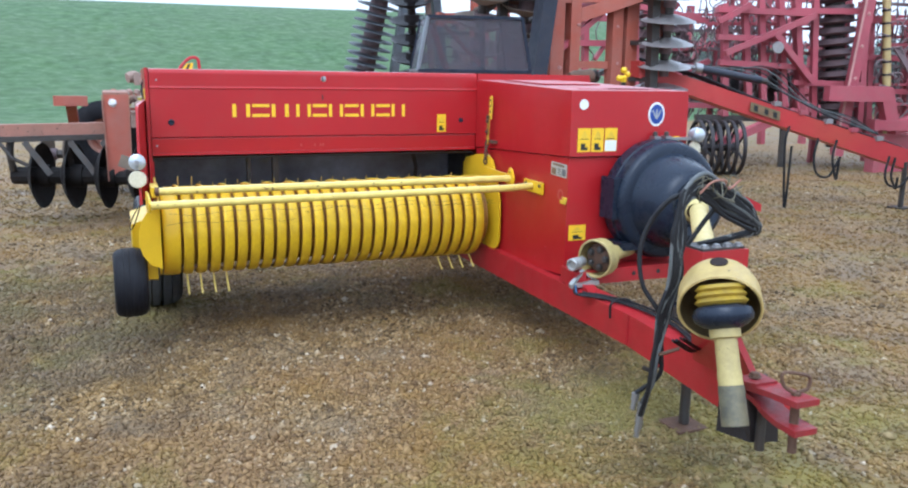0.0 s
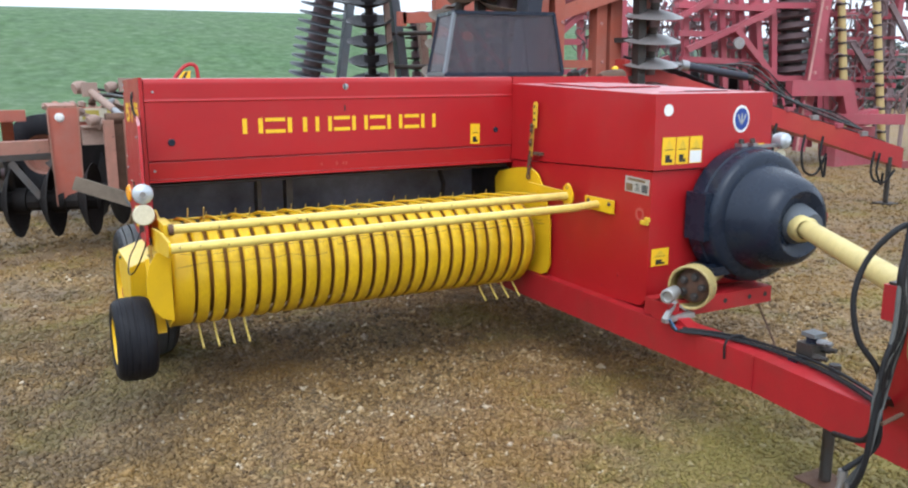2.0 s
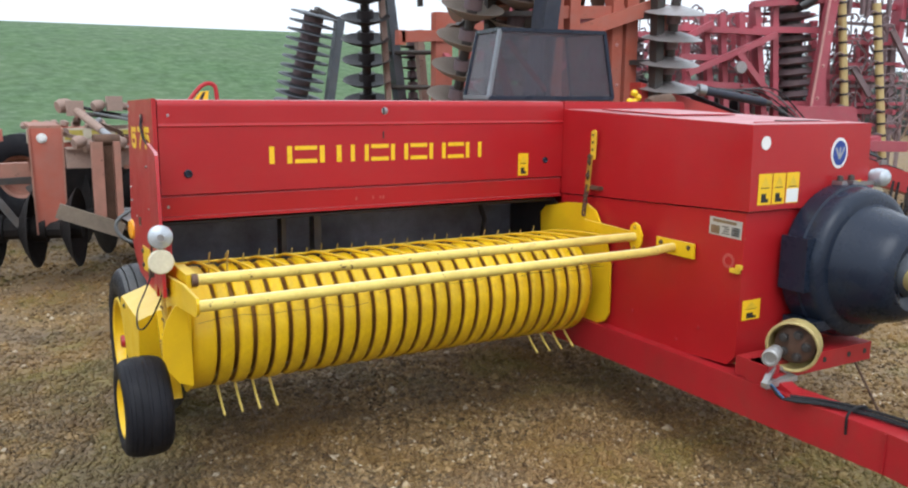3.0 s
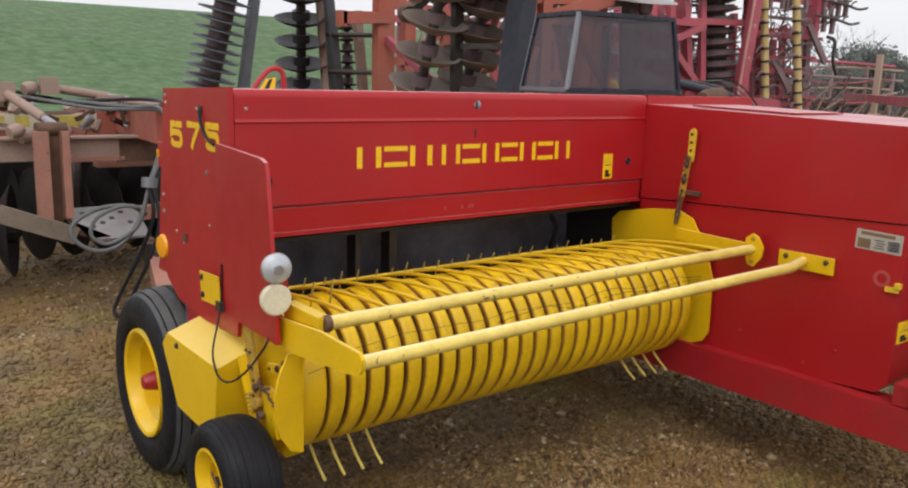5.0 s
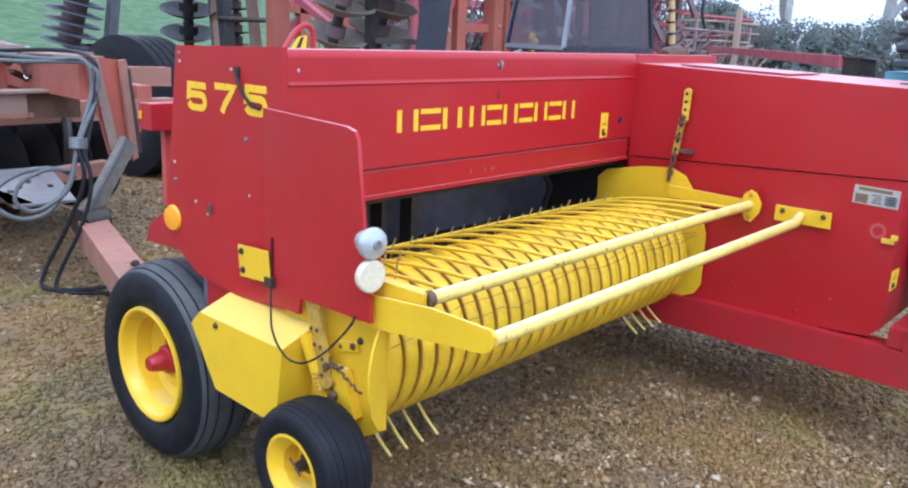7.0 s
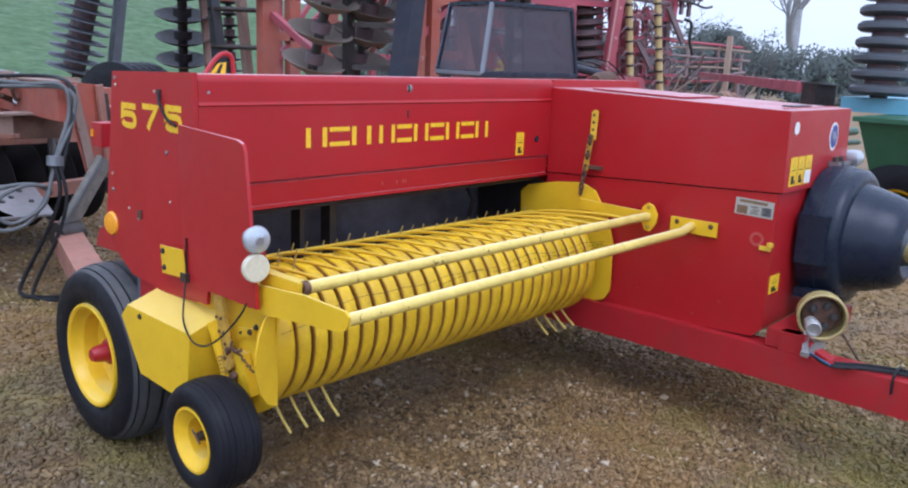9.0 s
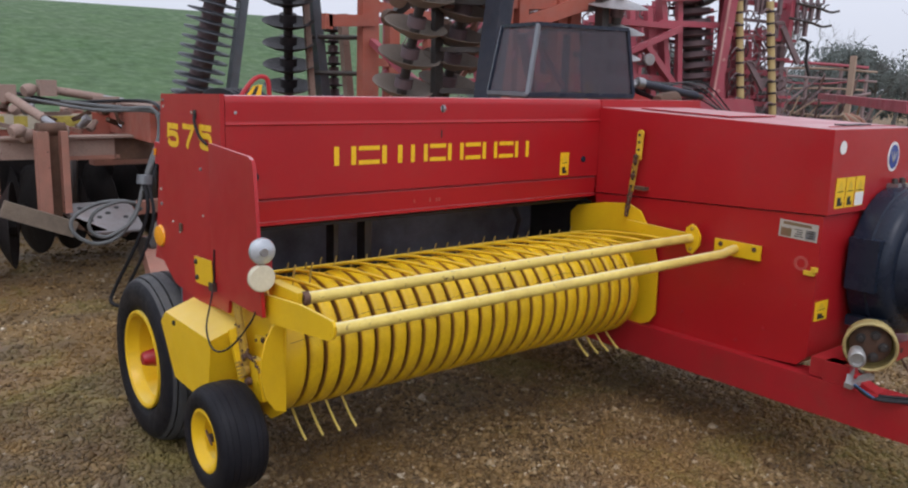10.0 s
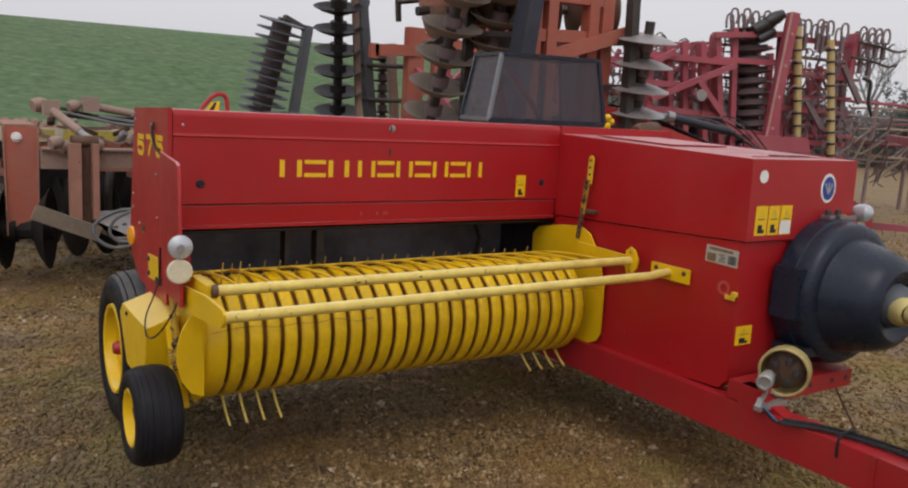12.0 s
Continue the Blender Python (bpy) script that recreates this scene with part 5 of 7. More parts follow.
part("support_plate", bevelled(add_hexa(bmesh.new(), [(1.965, 2.42, 0.46), (1.955, 2.05, 0.46), (1.80, 2.17, 0.835), (1.80, 2.28, 0.835)], [(1.99, 2.42, 0.46), (1.98, 2.05, 0.46), (1.83, 2.17, 0.835), (1.83, 2.28, 0.835)]), 0.004), M_red_frame, block)
part("support_plate", bevelled(add_hexa(bmesh.new(), [(2.03, 2.46, 0.46), (2.02, 2.22, 0.46), (1.90, 2.20, 0.835), (1.90, 2.28, 0.835)], [(2.055, 2.46, 0.46), (2.045, 2.22, 0.46), (1.925, 2.20, 0.835), (1.925, 2.28, 0.835)]), 0.004), M_red_frame, block)
for k in range(5):
    bolt(block, (1.945 - 0.028 * k, 2.13 + 0.015 * k, 0.50 + 0.07 * k), (-1, -0.3, -0.3), 0.009, M_steel)
cone_at, cone_way = Vector((1.725, 2.015, 0.788)), Vector((0.53, 0.74, 0.40)).normalized()
cone_up = (Vector((-0.15, -0.05, 1)) - cone_way * Vector((-0.15, -0.05, 1)).dot(cone_way)).normalized()
mouth = part("shaft_guard_bell", lathe([(0.0, 0.120), (-0.004, 0.125), (0.0, 0.130), (0.08, 0.126), (0.12, 0.112), (0.145, 0.08), (0.145, 0.0)], cone_at, cone_way, 44), M_bell_dirty, baler, "pale yellow bell guard over the joint")
part("guard_inside", lathe([(0.0, 0.119), (0.08, 0.114), (0.12, 0.09), (0.135, 0.0)], cone_at, cone_way, 44), M_bell_dark, mouth)
fold = Vector((-0.06, -0.35, -0.93)).normalized()
for d, r in ((-0.035, 0.082), (-0.055, 0.080), (-0.075, 0.077)):
    part("bellows_ring", lathe([(d + 0.010, 0.0), (d + 0.010, r - 0.012), (d, r), (d - 0.012, r - 0.012), (d - 0.012, 0.0)], (1.712, 1.985, 0.785), fold, 32), M_bellows, mouth)
part("inspection_hole", lathe([(0, 0.0), (0, 0.027), (0.004, 0.027), (0.004, 0.0)], cone_at + cone_way * 0.080 + cone_up * 0.1228, (cone_up + cone_way * 0.15).normalized(), 20), M_rust_dark, mouth)
boot = part("joint_boot", lathe([(-0.026, 0.0), (-0.026, 0.07), (-0.016, 0.086), (0.002, 0.092), (0.018, 0.088), (0.034, 0.070), (0.045, 0.046), (0.06, 0.044), (0.06, 0.0)], (1.705, 1.975, 0.785), fold, 32), M_black, mouth, "black rubber joint boot")
folded = part("folded_shaft", lathe([(0.045, 0.0), (0.045, 0.047), (0.07, 0.047), (0.075, 0.034), (0.17, 0.035), (0.18, 0.037), (0.32, 0.038), (0.32, 0.03), (0.28, 0.025)], (1.705, 1.975, 0.785), fold, 28), M_shaft_dirty, baler, "pale yellow folded drive shaft tube")
part("shaft_sleeve", lathe([(0.215, 0.0385), (0.228, 0.0395), (0.335, 0.0405), (0.335, 0.025)], (1.705, 1.975, 0.785), fold, 28), M_sleeve, folded, "worn grey sleeve")
hitch = part("hitch", bevelled(add_hexa(bmesh.new(), [(1.79, 2.06, 0.355), (1.98, 2.06, 0.34), (1.93, 1.93, 0.35), (1.815, 1.93, 0.365)], [(1.79, 2.06, 0.53), (1.98, 2.06, 0.53), (1.91, 1.93, 0.525), (1.79, 1.93, 0.535)]), 0.006), M_interior, baler, "red clevis hitch with a steel pin")
part("top_plate", bevelled(sheet([(1.760, 2.00, 0.540), (1.765, 1.90, 0.556), (1.762, 1.82, 0.566), (1.757, 1.70, 0.577)], (0.085, 0, 0), (0, 0, 0.019)), 0.003), M_hitch, hitch)
part("plate_tongue", bevelled(add_hexa(bmesh.new(), [(1.745, 1.99, 0.560), (1.89, 1.99, 0.555), (1.85, 1.875, 0.574), (1.765, 1.875, 0.576)], [(1.745, 1.99, 0.572), (1.89, 1.99, 0.567), (1.85, 1.875, 0.586), (1.765, 1.875, 0.588)]), 0.003), M_hitch, hitch)
part("bottom_plate", bevelled(sheet([(1.785, 1.96, 0.523), (1.785, 1.90, 0.512), (1.775, 1.84, 0.493), (1.768, 1.78, 0.486), (1.760, 1.70, 0.488)], (0.085, 0, 0), (0, 0, 0.018)), 0.003), M_hitch, hitch)
part("hitch_bolt", tube([(1.840, 1.915, 0.345), (1.838, 1.915, 0.50)], 0.016, 12), M_dark_steel, hitch)
pin = part("pin", tube([(1.812, 1.755, 0.412), (1.806, 1.755, 0.600)], 0.0135, 14), M_rust, hitch)
part("pin_loop", tube(curve_points([(1.800, 1.755, 0.598), (1.762, 1.755, 0.622), (1.748, 1.755, 0.645), (1.755, 1.755, 0.668), (1.835, 1.755, 0.650), (1.854, 1.755, 0.634), (1.848, 1.755, 0.606), (1.812, 1.755, 0.600)], 4), 0.0055, 8), M_rust, pin)
bolt(hitch, (1.81, 1.93, 0.586), (0, 0, 1), 0.015, M_rust)
bolt(hitch, (1.805, 1.945, 0.47), (-0.6, -0.8, 0), 0.012, M_steel)

stand = part("parking_stand", tube([(2.235, 2.78, 0.02), (2.235, 2.78, 0.47)], 0.022, 14), M_dark_steel, baler, "steel parking stand with a flat foot")
part("stand_foot", box((2.16, 2.71, 0.004), (2.31, 2.86, 0.014), 0.004), M_rust, stand)
valve = part("valve_block", box((2.205, 2.86, 0.46), (2.285, 2.93, 0.52), 0.006), M_dark_steel, baler, "small black and silver valve block")
part("valve_cap", box((2.215, 2.86, 0.545), (2.28, 2.92, 0.560), 0.004), M_alu, valve)
part("valve_neck", tube([(2.245, 2.89, 0.515), (2.245, 2.89, 0.55)], 0.026, 12), M_black, valve)
for dx, dz in ((0.0, 0.475), (0.045, 0.50), (0.02, 0.53)):
    part("valve_port", lathe([(0, 0), (0, 0.014), (0.03, 0.014), (0.032, 0.009), (0.055, 0.009), (0.055, 0)], (2.22 + dx, 2.862, dz), (0.1, -1, 0.1), 10), M_dark_steel if dz < 0.52 else M_steel, valve)
part("valve_bracket", box((2.15, 2.88, 0.457), (2.21, 2.92, 0.466), 0.002), M_black, valve)

# red bracket on the far side of the chamber
far_side = part("side_bracket", bevelled(add_hexa(bmesh.new(), [(3.36, 4.02, 0.77), (3.66, 3.98, 0.69), (3.70, 4.24, 0.69), (3.42, 4.30, 0.77)], [(3.36, 4.02, 0.87), (3.66, 3.98, 0.735), (3.70, 4.24, 0.765), (3.42, 4.30, 0.90)]), 0.012), M_red_frame, baler, "red bracket on the far side")
part("bracket_arm", beam((2.83, 4.35, 0.52), (3.44, 4.2, 0.79), 0.08, 0.08), M_red_frame, far_side)
for x in (3.56, 3.61):
    part("bracket_rod", tube([(x, 4.06, 0.72), (x + 0.06, 4.04, 0.55)], 0.009, 8), M_dark_steel, far_side)

# hoses over the support
hose_rng = random.Random(4)


def hose_run(lift, spread, ends):
    """One hose: out along the block, back up in a slant to the peak, then down in front of the drawbar."""
    a = hose_rng.uniform
    way = [(1.84 + a(-0.03, 0.05), 2.25, 0.945), (1.93, 2.215, 0.965 + a(0, 0.01)), (2.02 + a(-0.035, 0.01), 2.20, 0.985 + a(-0.005, 0.015)),
           (1.955 + lift * 0.10, 2.19, 1.025 + lift * 0.25 + a(-0.01, 0.01)), (1.85, 2.19, 1.075 + lift * 0.45 + a(-0.012, 0.012)), (1.765, 2.19, 1.125 + lift * 0.35 + a(-0.01, 0.01)),
           (1.69 + a(-0.012, 0.012), 2.185, 1.115 + a(-0.02, 0.015)), (1.678 + a(-spread, spread), 2.18, 0.99), (1.674 + a(-spread, spread), 2.18, 0.86), (1.652 + a(-spread, spread), 2.185, 0.745)]
    return way + ends


falls = [[(1.622, 2.19, 0.62), (1.612, 2.20, 0.47), (1.615, 2.24, 0.36)], [(1.635, 2.19, 0.60), (1.622, 2.21, 0.46), (1.63, 2.26, 0.33)],
         [(1.648, 2.20, 0.62), (1.66, 2.24, 0.52), (1.72, 2.38, 0.47)], [(1.630, 2.20, 0.64), (1.640, 2.21, 0.50), (1.625, 2.25, 0.40)], [(1.640, 2.19, 0.63), (1.655, 2.20, 0.52), (1.60, 2.25, 0.44)]]
runs = [hose_run(0.20 * (k % 6) / 5 - 0.04, 0.026, falls[k % 5]) for k in range(18)]
runs.append([(1.72, 2.19, 1.13), (1.66, 2.21, 1.11), (1.615, 2.25, 1.03), (1.588, 2.26, 0.93), (1.594, 2.24, 0.82), (1.635, 2.20, 0.73), (1.655, 2.20, 0.60)])
runs.append([(1.76, 2.24, 0.945), (1.80, 2.22, 1.02), (1.83, 2.20, 1.075)])
hoses = part("hydraulic_hose", tube(curve_points(runs[0], 6), 0.0075, 10), M_hose, baler, "black hydraulic hose looped over the drawbar")
for r in runs[1:]:
    part("hose", tube(curve_points(r, 6), 0.0078 if hose_rng.random() > 0.4 else 0.006, 10), M_hose if hose_rng.random() < 0.8 else M_hose_grey, hoses)
for x, y, z in ((1.615, 2.24, 0.36), (1.63, 2.26, 0.33), (1.625, 2.25, 0.40), (1.60, 2.25, 0.44)):
    part("coupling", lathe([(0, 0.0), (0, 0.013), (0.025, 0.013), (0.027, 0.009), (0.06, 0.009), (0.06, 0.0)], (x, y, z), (-0.1, 0.1, -1), 12), M_steel, hoses)
part("twine_tie", tube(curve_points([(1.74, 2.17, 1.13), (1.78, 2.165, 1.165), (1.83, 2.165, 1.17), (1.86, 2.175, 1.14), (1.90, 2.17, 1.17)], 4), 0.004, 6), M_orange_dusty, hoses)
for k in range(5):
    part("twine_tie", tube(curve_points([(1.72 + 0.035 * j + hose_rng.uniform(-0.02, 0.02), 2.17 + hose_rng.uniform(-0.02, 0.03), 1.13 + hose_rng.uniform(-0.04, 0.06)) for j in range(6)], 4), 0.0022, 5), M_sleeve, hoses)
part("hose_tie", tube([(1.625, 2.17, 0.60), (1.70, 2.165, 0.615)], 0.006, 6), M_rust, hoses)
along = [(2.075, 3.475, 0.478), (2.02, 3.37, 0.466), (2.10, 3.25, 0.468), (2.15, 3.08, 0.468), (2.15, 2.85, 0.470), (2.10, 2.65, 0.474), (2.02, 2.48, 0.480), (1.90, 2.36, 0.52), (1.76, 2.28, 0.60)]
line = part("brake_hose", tube(curve_points(along, 6), 0.0055, 8), M_hose, baler, "black hoses lying along the drawbar")
part("hose_end", tube(curve_points(along[:2], 6), 0.0065, 8), M_blue_hose, line, "short blue hose end")
for k in range(3):
    part("hose", tube(curve_points([(x + 0.016 * (k + 1), y, z + 0.006 * (k % 2)) for x, y, z in along[1:]], 6), 0.0055, 8), M_hose, line)
part("cable_tie", tube(curve_points([(2.078, 3.16, 0.40), (2.078, 3.16, 0.462), (2.11, 3.16, 0.485), (2.17, 3.16, 0.482), (2.204, 3.16, 0.45)], 4), 0.005, 6), M_hose, line)
part("chain", tube(curve_points([(2.72, 3.60, 0.46), (2.66, 3.4, 0.26), (2.45, 3.2, 0.25), (2.22, 3.05, 0.47)], 8), 0.005, 6), M_rust, baler)

# ---- machines behind ----
def dished_disc(r, dish=0.06, notch=0):
    """A dished harrow disc lying flat, hub at the origin."""
    prof = [(0.0, 0.0), (0.0, r * 0.25), (dish * 0.5, r * 0.7), (dish, r), (dish + 0.006, r), (dish * 0.5 + 0.008, r * 0.7), (0.012, r * 0.25), (0.012, 0.0)]
    return finish(lathe(prof, (0, 0, 0), (0, 0, 1), 28), "disc", 50)


DISC_BIG, DISC_MID, DISC_DEEP = dished_disc(0.30, 0.07), dished_disc(0.34, 0.07), dished_disc(0.31, 0.12)

PACKER = finish(lathe([(-0.03, 0.0), (-0.034, 0.16), (-0.02, 0.33), (-0.012, 0.40), (0.012, 0.40), (0.02, 0.33), (0.034, 0.16), (0.03, 0.0)], (0, 0, 0), (0, 0, 1), 28), "packer_ring", 40)


def gang(parent, p, q, count, disc, mat, axle=0.03, axle_mat=None, spool=0.07, flip=1):
    """Discs threaded on an axle from p to q, with spools between them."""
    p, q = Vector(p), Vector(q)
    d = (q - p).normalized()
    g = part("gang_axle", tube([p, q], axle, 10), axle_mat or M_dark_steel, parent)
    turn = (d * flip).to_track_quat("Z", "Y").to_matrix().to_4x4()
    me = disc.copy()
    me.materials.clear()
    me.materials.append(mat)
    sp = finish(lathe([(-0.05, 0), (-0.05, spool), (0.05, spool), (0.05, 0)], (0, 0, 0), (0, 0, 1), 14), "spool")
    sp.materials.append(axle_mat or M_tine_hazy)
    for k in range(count):
        c = p.lerp(q, (k + 0.5) / count)
        place("disc", me, None, g, Matrix.Translation(c) @ turn)
        if k:
            place("spool", sp, None, g, Matrix.Translation(p.lerp(q, k / count)) @ turn)
    return g


def bars(parent, name, rows, mat):
    for p, q, w, h in rows:
        part(name, beam(p, q, w, h, 0.006), mat, parent)


# -- orange trailed disc harrow beside the grass --
left = thing("disc_harrow", (0.4, 8.9, 0), "dusty orange trailed disc harrow with worn paint", "disc harrow")
part("channel_post", prism([(-0.045, 8.60), (0.175, 8.60), (0.175, 8.72), (0.155, 8.72), (0.155, 8.62), (-0.025, 8.62), (-0.025, 8.72), (-0.045, 8.72)], "z", 0.46, 1.235, 0.003), M_orange, left)
part("post_cap", box((-0.045, 8.60, 1.236), (0.175, 9.4, 1.255), 0.004), M_orange_dusty, left)
part("post_flange", beam((-0.04, 8.592, 0.42), (-0.055, 8.592, 1.23), 0.02, 0.012), M_orange_dusty, left)
part("post_flange", beam((0.17, 8.592, 0.46), (0.18, 8.592, 1.23), 0.02, 0.012), M_orange_dusty, left)
bolt(left, (0.035, 8.60, 1.16), (0, -1, 0), 0.028, M_decal_w)
for x, w in ((0.365, 0.075), (0.50, 0.045)):
    part("upright", beam((x, 8.15, 0.60), (x, 8.15, 1.15), w, 0.10), M_orange_dusty, left)
part("upright_web", box((0.40, 8.18, 0.55), (0.48, 8.20, 1.12), 0.0), M_rust, left)
bars(left, "main_beam", [((0.05, 9.70, 1.10), (2.2, 9.70, 1.10), 0.18, 0.20)], M_orange)
part("sticker_panel", box((-0.02, 9.595, 1.07), (1.10, 9.607, 1.195), 0.0), M_sticker, left, "worn cream and yellow sticker strip")
for x, w in ((0.04, 0.18), (0.28, 0.15), (0.50, 0.10), (0.70, 0.32)):
    part("print_bar", box((x, 9.592, 1.09), (x + w, 9.594, 1.175)), M_decal_olive, left)
bars(left, "lower_beam", [((0.19, 8.60, 1.0), (0.95, 8.60, 0.995), 0.14, 0.14)], M_dust)
# Right end in darker brown, which stands for the shadow on it.
bars(left, "lower_beam", [((0.95, 8.62, 0.985), (1.3, 8.62, 0.98), 0.14, 0.16)], M_rust)
part("beam_flange", box((0.19, 8.50, 1.071), (1.2, 8.69, 1.085), 0.003), M_dust, left)
part("beam_patch", box((0.60, 8.515, 0.915), (0.98, 8.53, 0.945), 0.004), M_orange_dusty, left)
bars(left, "lower_beam", [((-1.62, 8.8, 0.88), (-0.06, 8.8, 0.90), 0.12, 0.13), ((0.9, 8.95, 0.90), (2.2, 8.95, 0.90), 0.14, 0.14)], M_orange_dusty)
bars(left, "side_beam", [((-1.62, 8.8, 0.93), (-1.62, 11.2, 0.98), 0.12, 0.14), ((1.95, 8.9, 1.0), (1.95, 11.0, 1.02), 0.12, 0.14), ((-0.52, 9.6, 1.14), (-0.20, 9.6, 1.14), 0.12, 0.10), ((-0.36, 9.6, 1.12), (-0.36, 10.4, 0.70), 0.10, 0.10)], M_orange)
gang(left, (-0.88, 8.96, 0.46), (0.28, 8.60, 0.46), 4, DISC_DEEP, M_disc_black, 0.085, axle_mat=M_disc_black, spool=0.11)
part("gang_frame", box((-1.30, 8.72, 0.805), (-0.05, 8.80, 0.845), 0.006), M_disc_black, left)
gang(left, (0.30, 9.0, 0.50), (1.75, 9.3, 0.50), 6, DISC_MID, M_disc_black, 0.05, axle_mat=M_disc_black)
gang(left, (-0.9, 11.2, 0.45), (1.8, 10.7, 0.45), 11, DISC_MID, M_disc_earth, 0.05)
gang(left, (0.2, 9.45, 0.52), (1.85, 9.75, 0.52), 9, DISC_MID, M_disc_black, 0.05, axle_mat=M_disc_black)
# Black sheet added behind the discs for the deep shade under the beam.
part("mud_apron", box((0.2, 9.30, 0.30), (1.42, 9.32, 1.0), 0.004), M_disc_black, left)
for x in (-0.85, -0.35, 0.75, 1.35):
    part("gang_leg", tube(curve_points([(x, 8.9, 0.88), (x - 0.03, 8.82, 0.72), (x - 0.02, 8.87, 0.52)], 4), 0.035, 8), M_dark_steel, left)
for x in (-0.64, -0.26, 0.02):
    part("scraper", beam((x - 0.10, 8.66, 0.80), (x + 0.10, 8.60, 0.50), 0.055, 0.010, 0.003, (0, 1, 0)), M_dark_steel, left)
part("scraper_bar", beam((-1.0, 8.68, 0.82), (0.0, 8.68, 0.84), 0.03, 0.05), M_dark_steel, left)
part("end_hook", tube([(-0.95, 8.68, 0.80), (-0.86, 8.66, 0.66), (-0.72, 8.66, 0.58)], 0.018, 8), M_dark_steel, left)
for p, q in (((0.30, 8.80, 1.37), (0.44, 8.36, 1.22)), ((0.62, 9.0, 1.405), (1.02, 9.0, 1.345))):
    c = part("cylinder", tube([p, q], 0.032, 12), M_dust, left)
    part("cylinder_rod", tube([q, Vector(q) + (Vector(q) - Vector(p)).normalized() * 0.16], 0.026, 10), M_steel, c)
    part("cylinder_eye", box(Vector(p) - Vector((0.06, 0.05, 0.05)), Vector(p) + Vector((0.06, 0.05, 0.07)), 0.015), M_dust, c)
part("eye_pin", lathe([(-0.09, 0), (-0.09, 0.045), (0.09, 0.045), (0.09, 0)], (0.44, 8.20, 1.16), (1, 0.1, 0), 14), M_rust, left)
part("clamp", box((0.93, 8.94, 1.29), (1.13, 9.06, 1.355), 0.02), M_dust, left)
part("clamp_hook", tube(curve_points([(1.08, 8.92, 1.31), (1.09, 8.90, 1.22), (1.11, 8.90, 1.16), (1.15, 8.90, 1.15)], 4), 0.014, 8), M_rust, left)
part("beam_cap", beam((1.10, 8.98, 1.315), (1.62, 9.1, 1.285), 0.16, 0.05), M_dust, left)
for x, y, z, s in ((0.24, 8.95, 1.40, 0.06), (0.50, 9.0, 1.40, 0.05), (0.36, 8.5, 1.10, 0.05), (0.56, 8.45, 1.12, 0.06), (0.28, 8.4, 1.14, 0.05)):
    part("casting", lathe([(-s, 0), (-s, s * 0.8), (-s * 0.3, s), (s * 0.4, s * 0.9), (s, s * 0.5), (s, 0)], (x, y, z), (1, 0.4, 0.3), 10), M_dust, left)
lumps = random.Random(52)
for k in range(22):
    x = lumps.uniform(-0.05, 1.35)
    r = lumps.uniform(0.025, 0.055)
    part("clod", lathe([(-r, 0.0), (-r * 0.7, r * 0.8), (0.0, r), (r * 0.6, r * 0.8), (r, 0.0)], (x, 9.68 + lumps.uniform(-0.08, 0.06), 1.20 + r * 0.5), (lumps.uniform(-1, 1), lumps.uniform(-1, 1), 1), 7), (M_dust, M_dust, M_orange_dusty)[k % 3], left)
for k in range(9):
    x, z = 0.22 + 0.12 * k, lumps.uniform(1.12, 1.33)
    part("fitting", lathe([(-0.05, 0.0), (-0.05, 0.030), (-0.01, 0.034), (-0.01, 0.024), (0.05, 0.022), (0.05, 0.0)], (x, 8.95 + lumps.uniform(-0.2, 0.3), z), (lumps.uniform(-1, 1), 0.3, lumps.uniform(-0.6, 1)), 10), (M_dust, M_rust, M_steel)[k % 3], left)
    part("link_bar", beam((x, 9.1, z), (x + lumps.uniform(-0.25, 0.25), 9.0, z + lumps.uniform(-0.12, 0.10)), 0.04, 0.03), (M_dust, M_orange_dusty, M_rust)[k % 3], left)
part("pipe", tube(curve_points([(0.26, 9.0, 1.34), (0.4, 8.95, 1.33), (0.7, 8.9, 1.30), (1.1, 8.8, 1.28)], 4), 0.018, 8), M_dark_steel, left)
for k in range(7):
    part("clod", lathe([(-0.03, 0.0), (-0.02, 0.035), (0.02, 0.04), (0.04, 0.0)], (-0.02 + 0.31 * k, 9.66 + 0.02 * (k % 3), 1.215 + 0.012 * (k % 2)), (0.3, 0.2, 1), 7), M_dust, left)
bars(left, "wood_prop", [((0.06, 7.93, 0.688), (0.48, 7.90, 0.52), 0.05, 0.105)], M_wood)
part("hinge_plate", bevelled(add_hexa(bmesh.new(), [(1.00, 7.80, 1.335), (1.26, 7.88, 1.31), (1.335, 7.92, 0.68), (1.15, 7.86, 0.74)], [(1.00, 7.83, 1.335), (1.26, 7.91, 1.31), (1.335, 7.95, 0.68), (1.15, 7.89, 0.74)]), 0.004), M_orange, left)
part("hinge_flange", beam((1.255, 7.86, 1.31), (1.325, 7.90, 0.70), 0.02, 0.06), M_orange_dusty, left)
part("hinge_channel", beam((1.31, 7.96, 1.25), (1.385, 8.0, 0.72), 0.07, 0.05), M_dark_steel, left)
part("hinge_strip", beam((1.055, 7.795, 1.31), (1.17, 7.84, 0.78), 0.055, 0.012, 0.003, (0, 1, 0)), M_dust, left)
bars(left, "boom", [((1.06, 7.86, 1.20), (1.32, 9.62, 1.16), 0.14, 0.24)], M_orange)
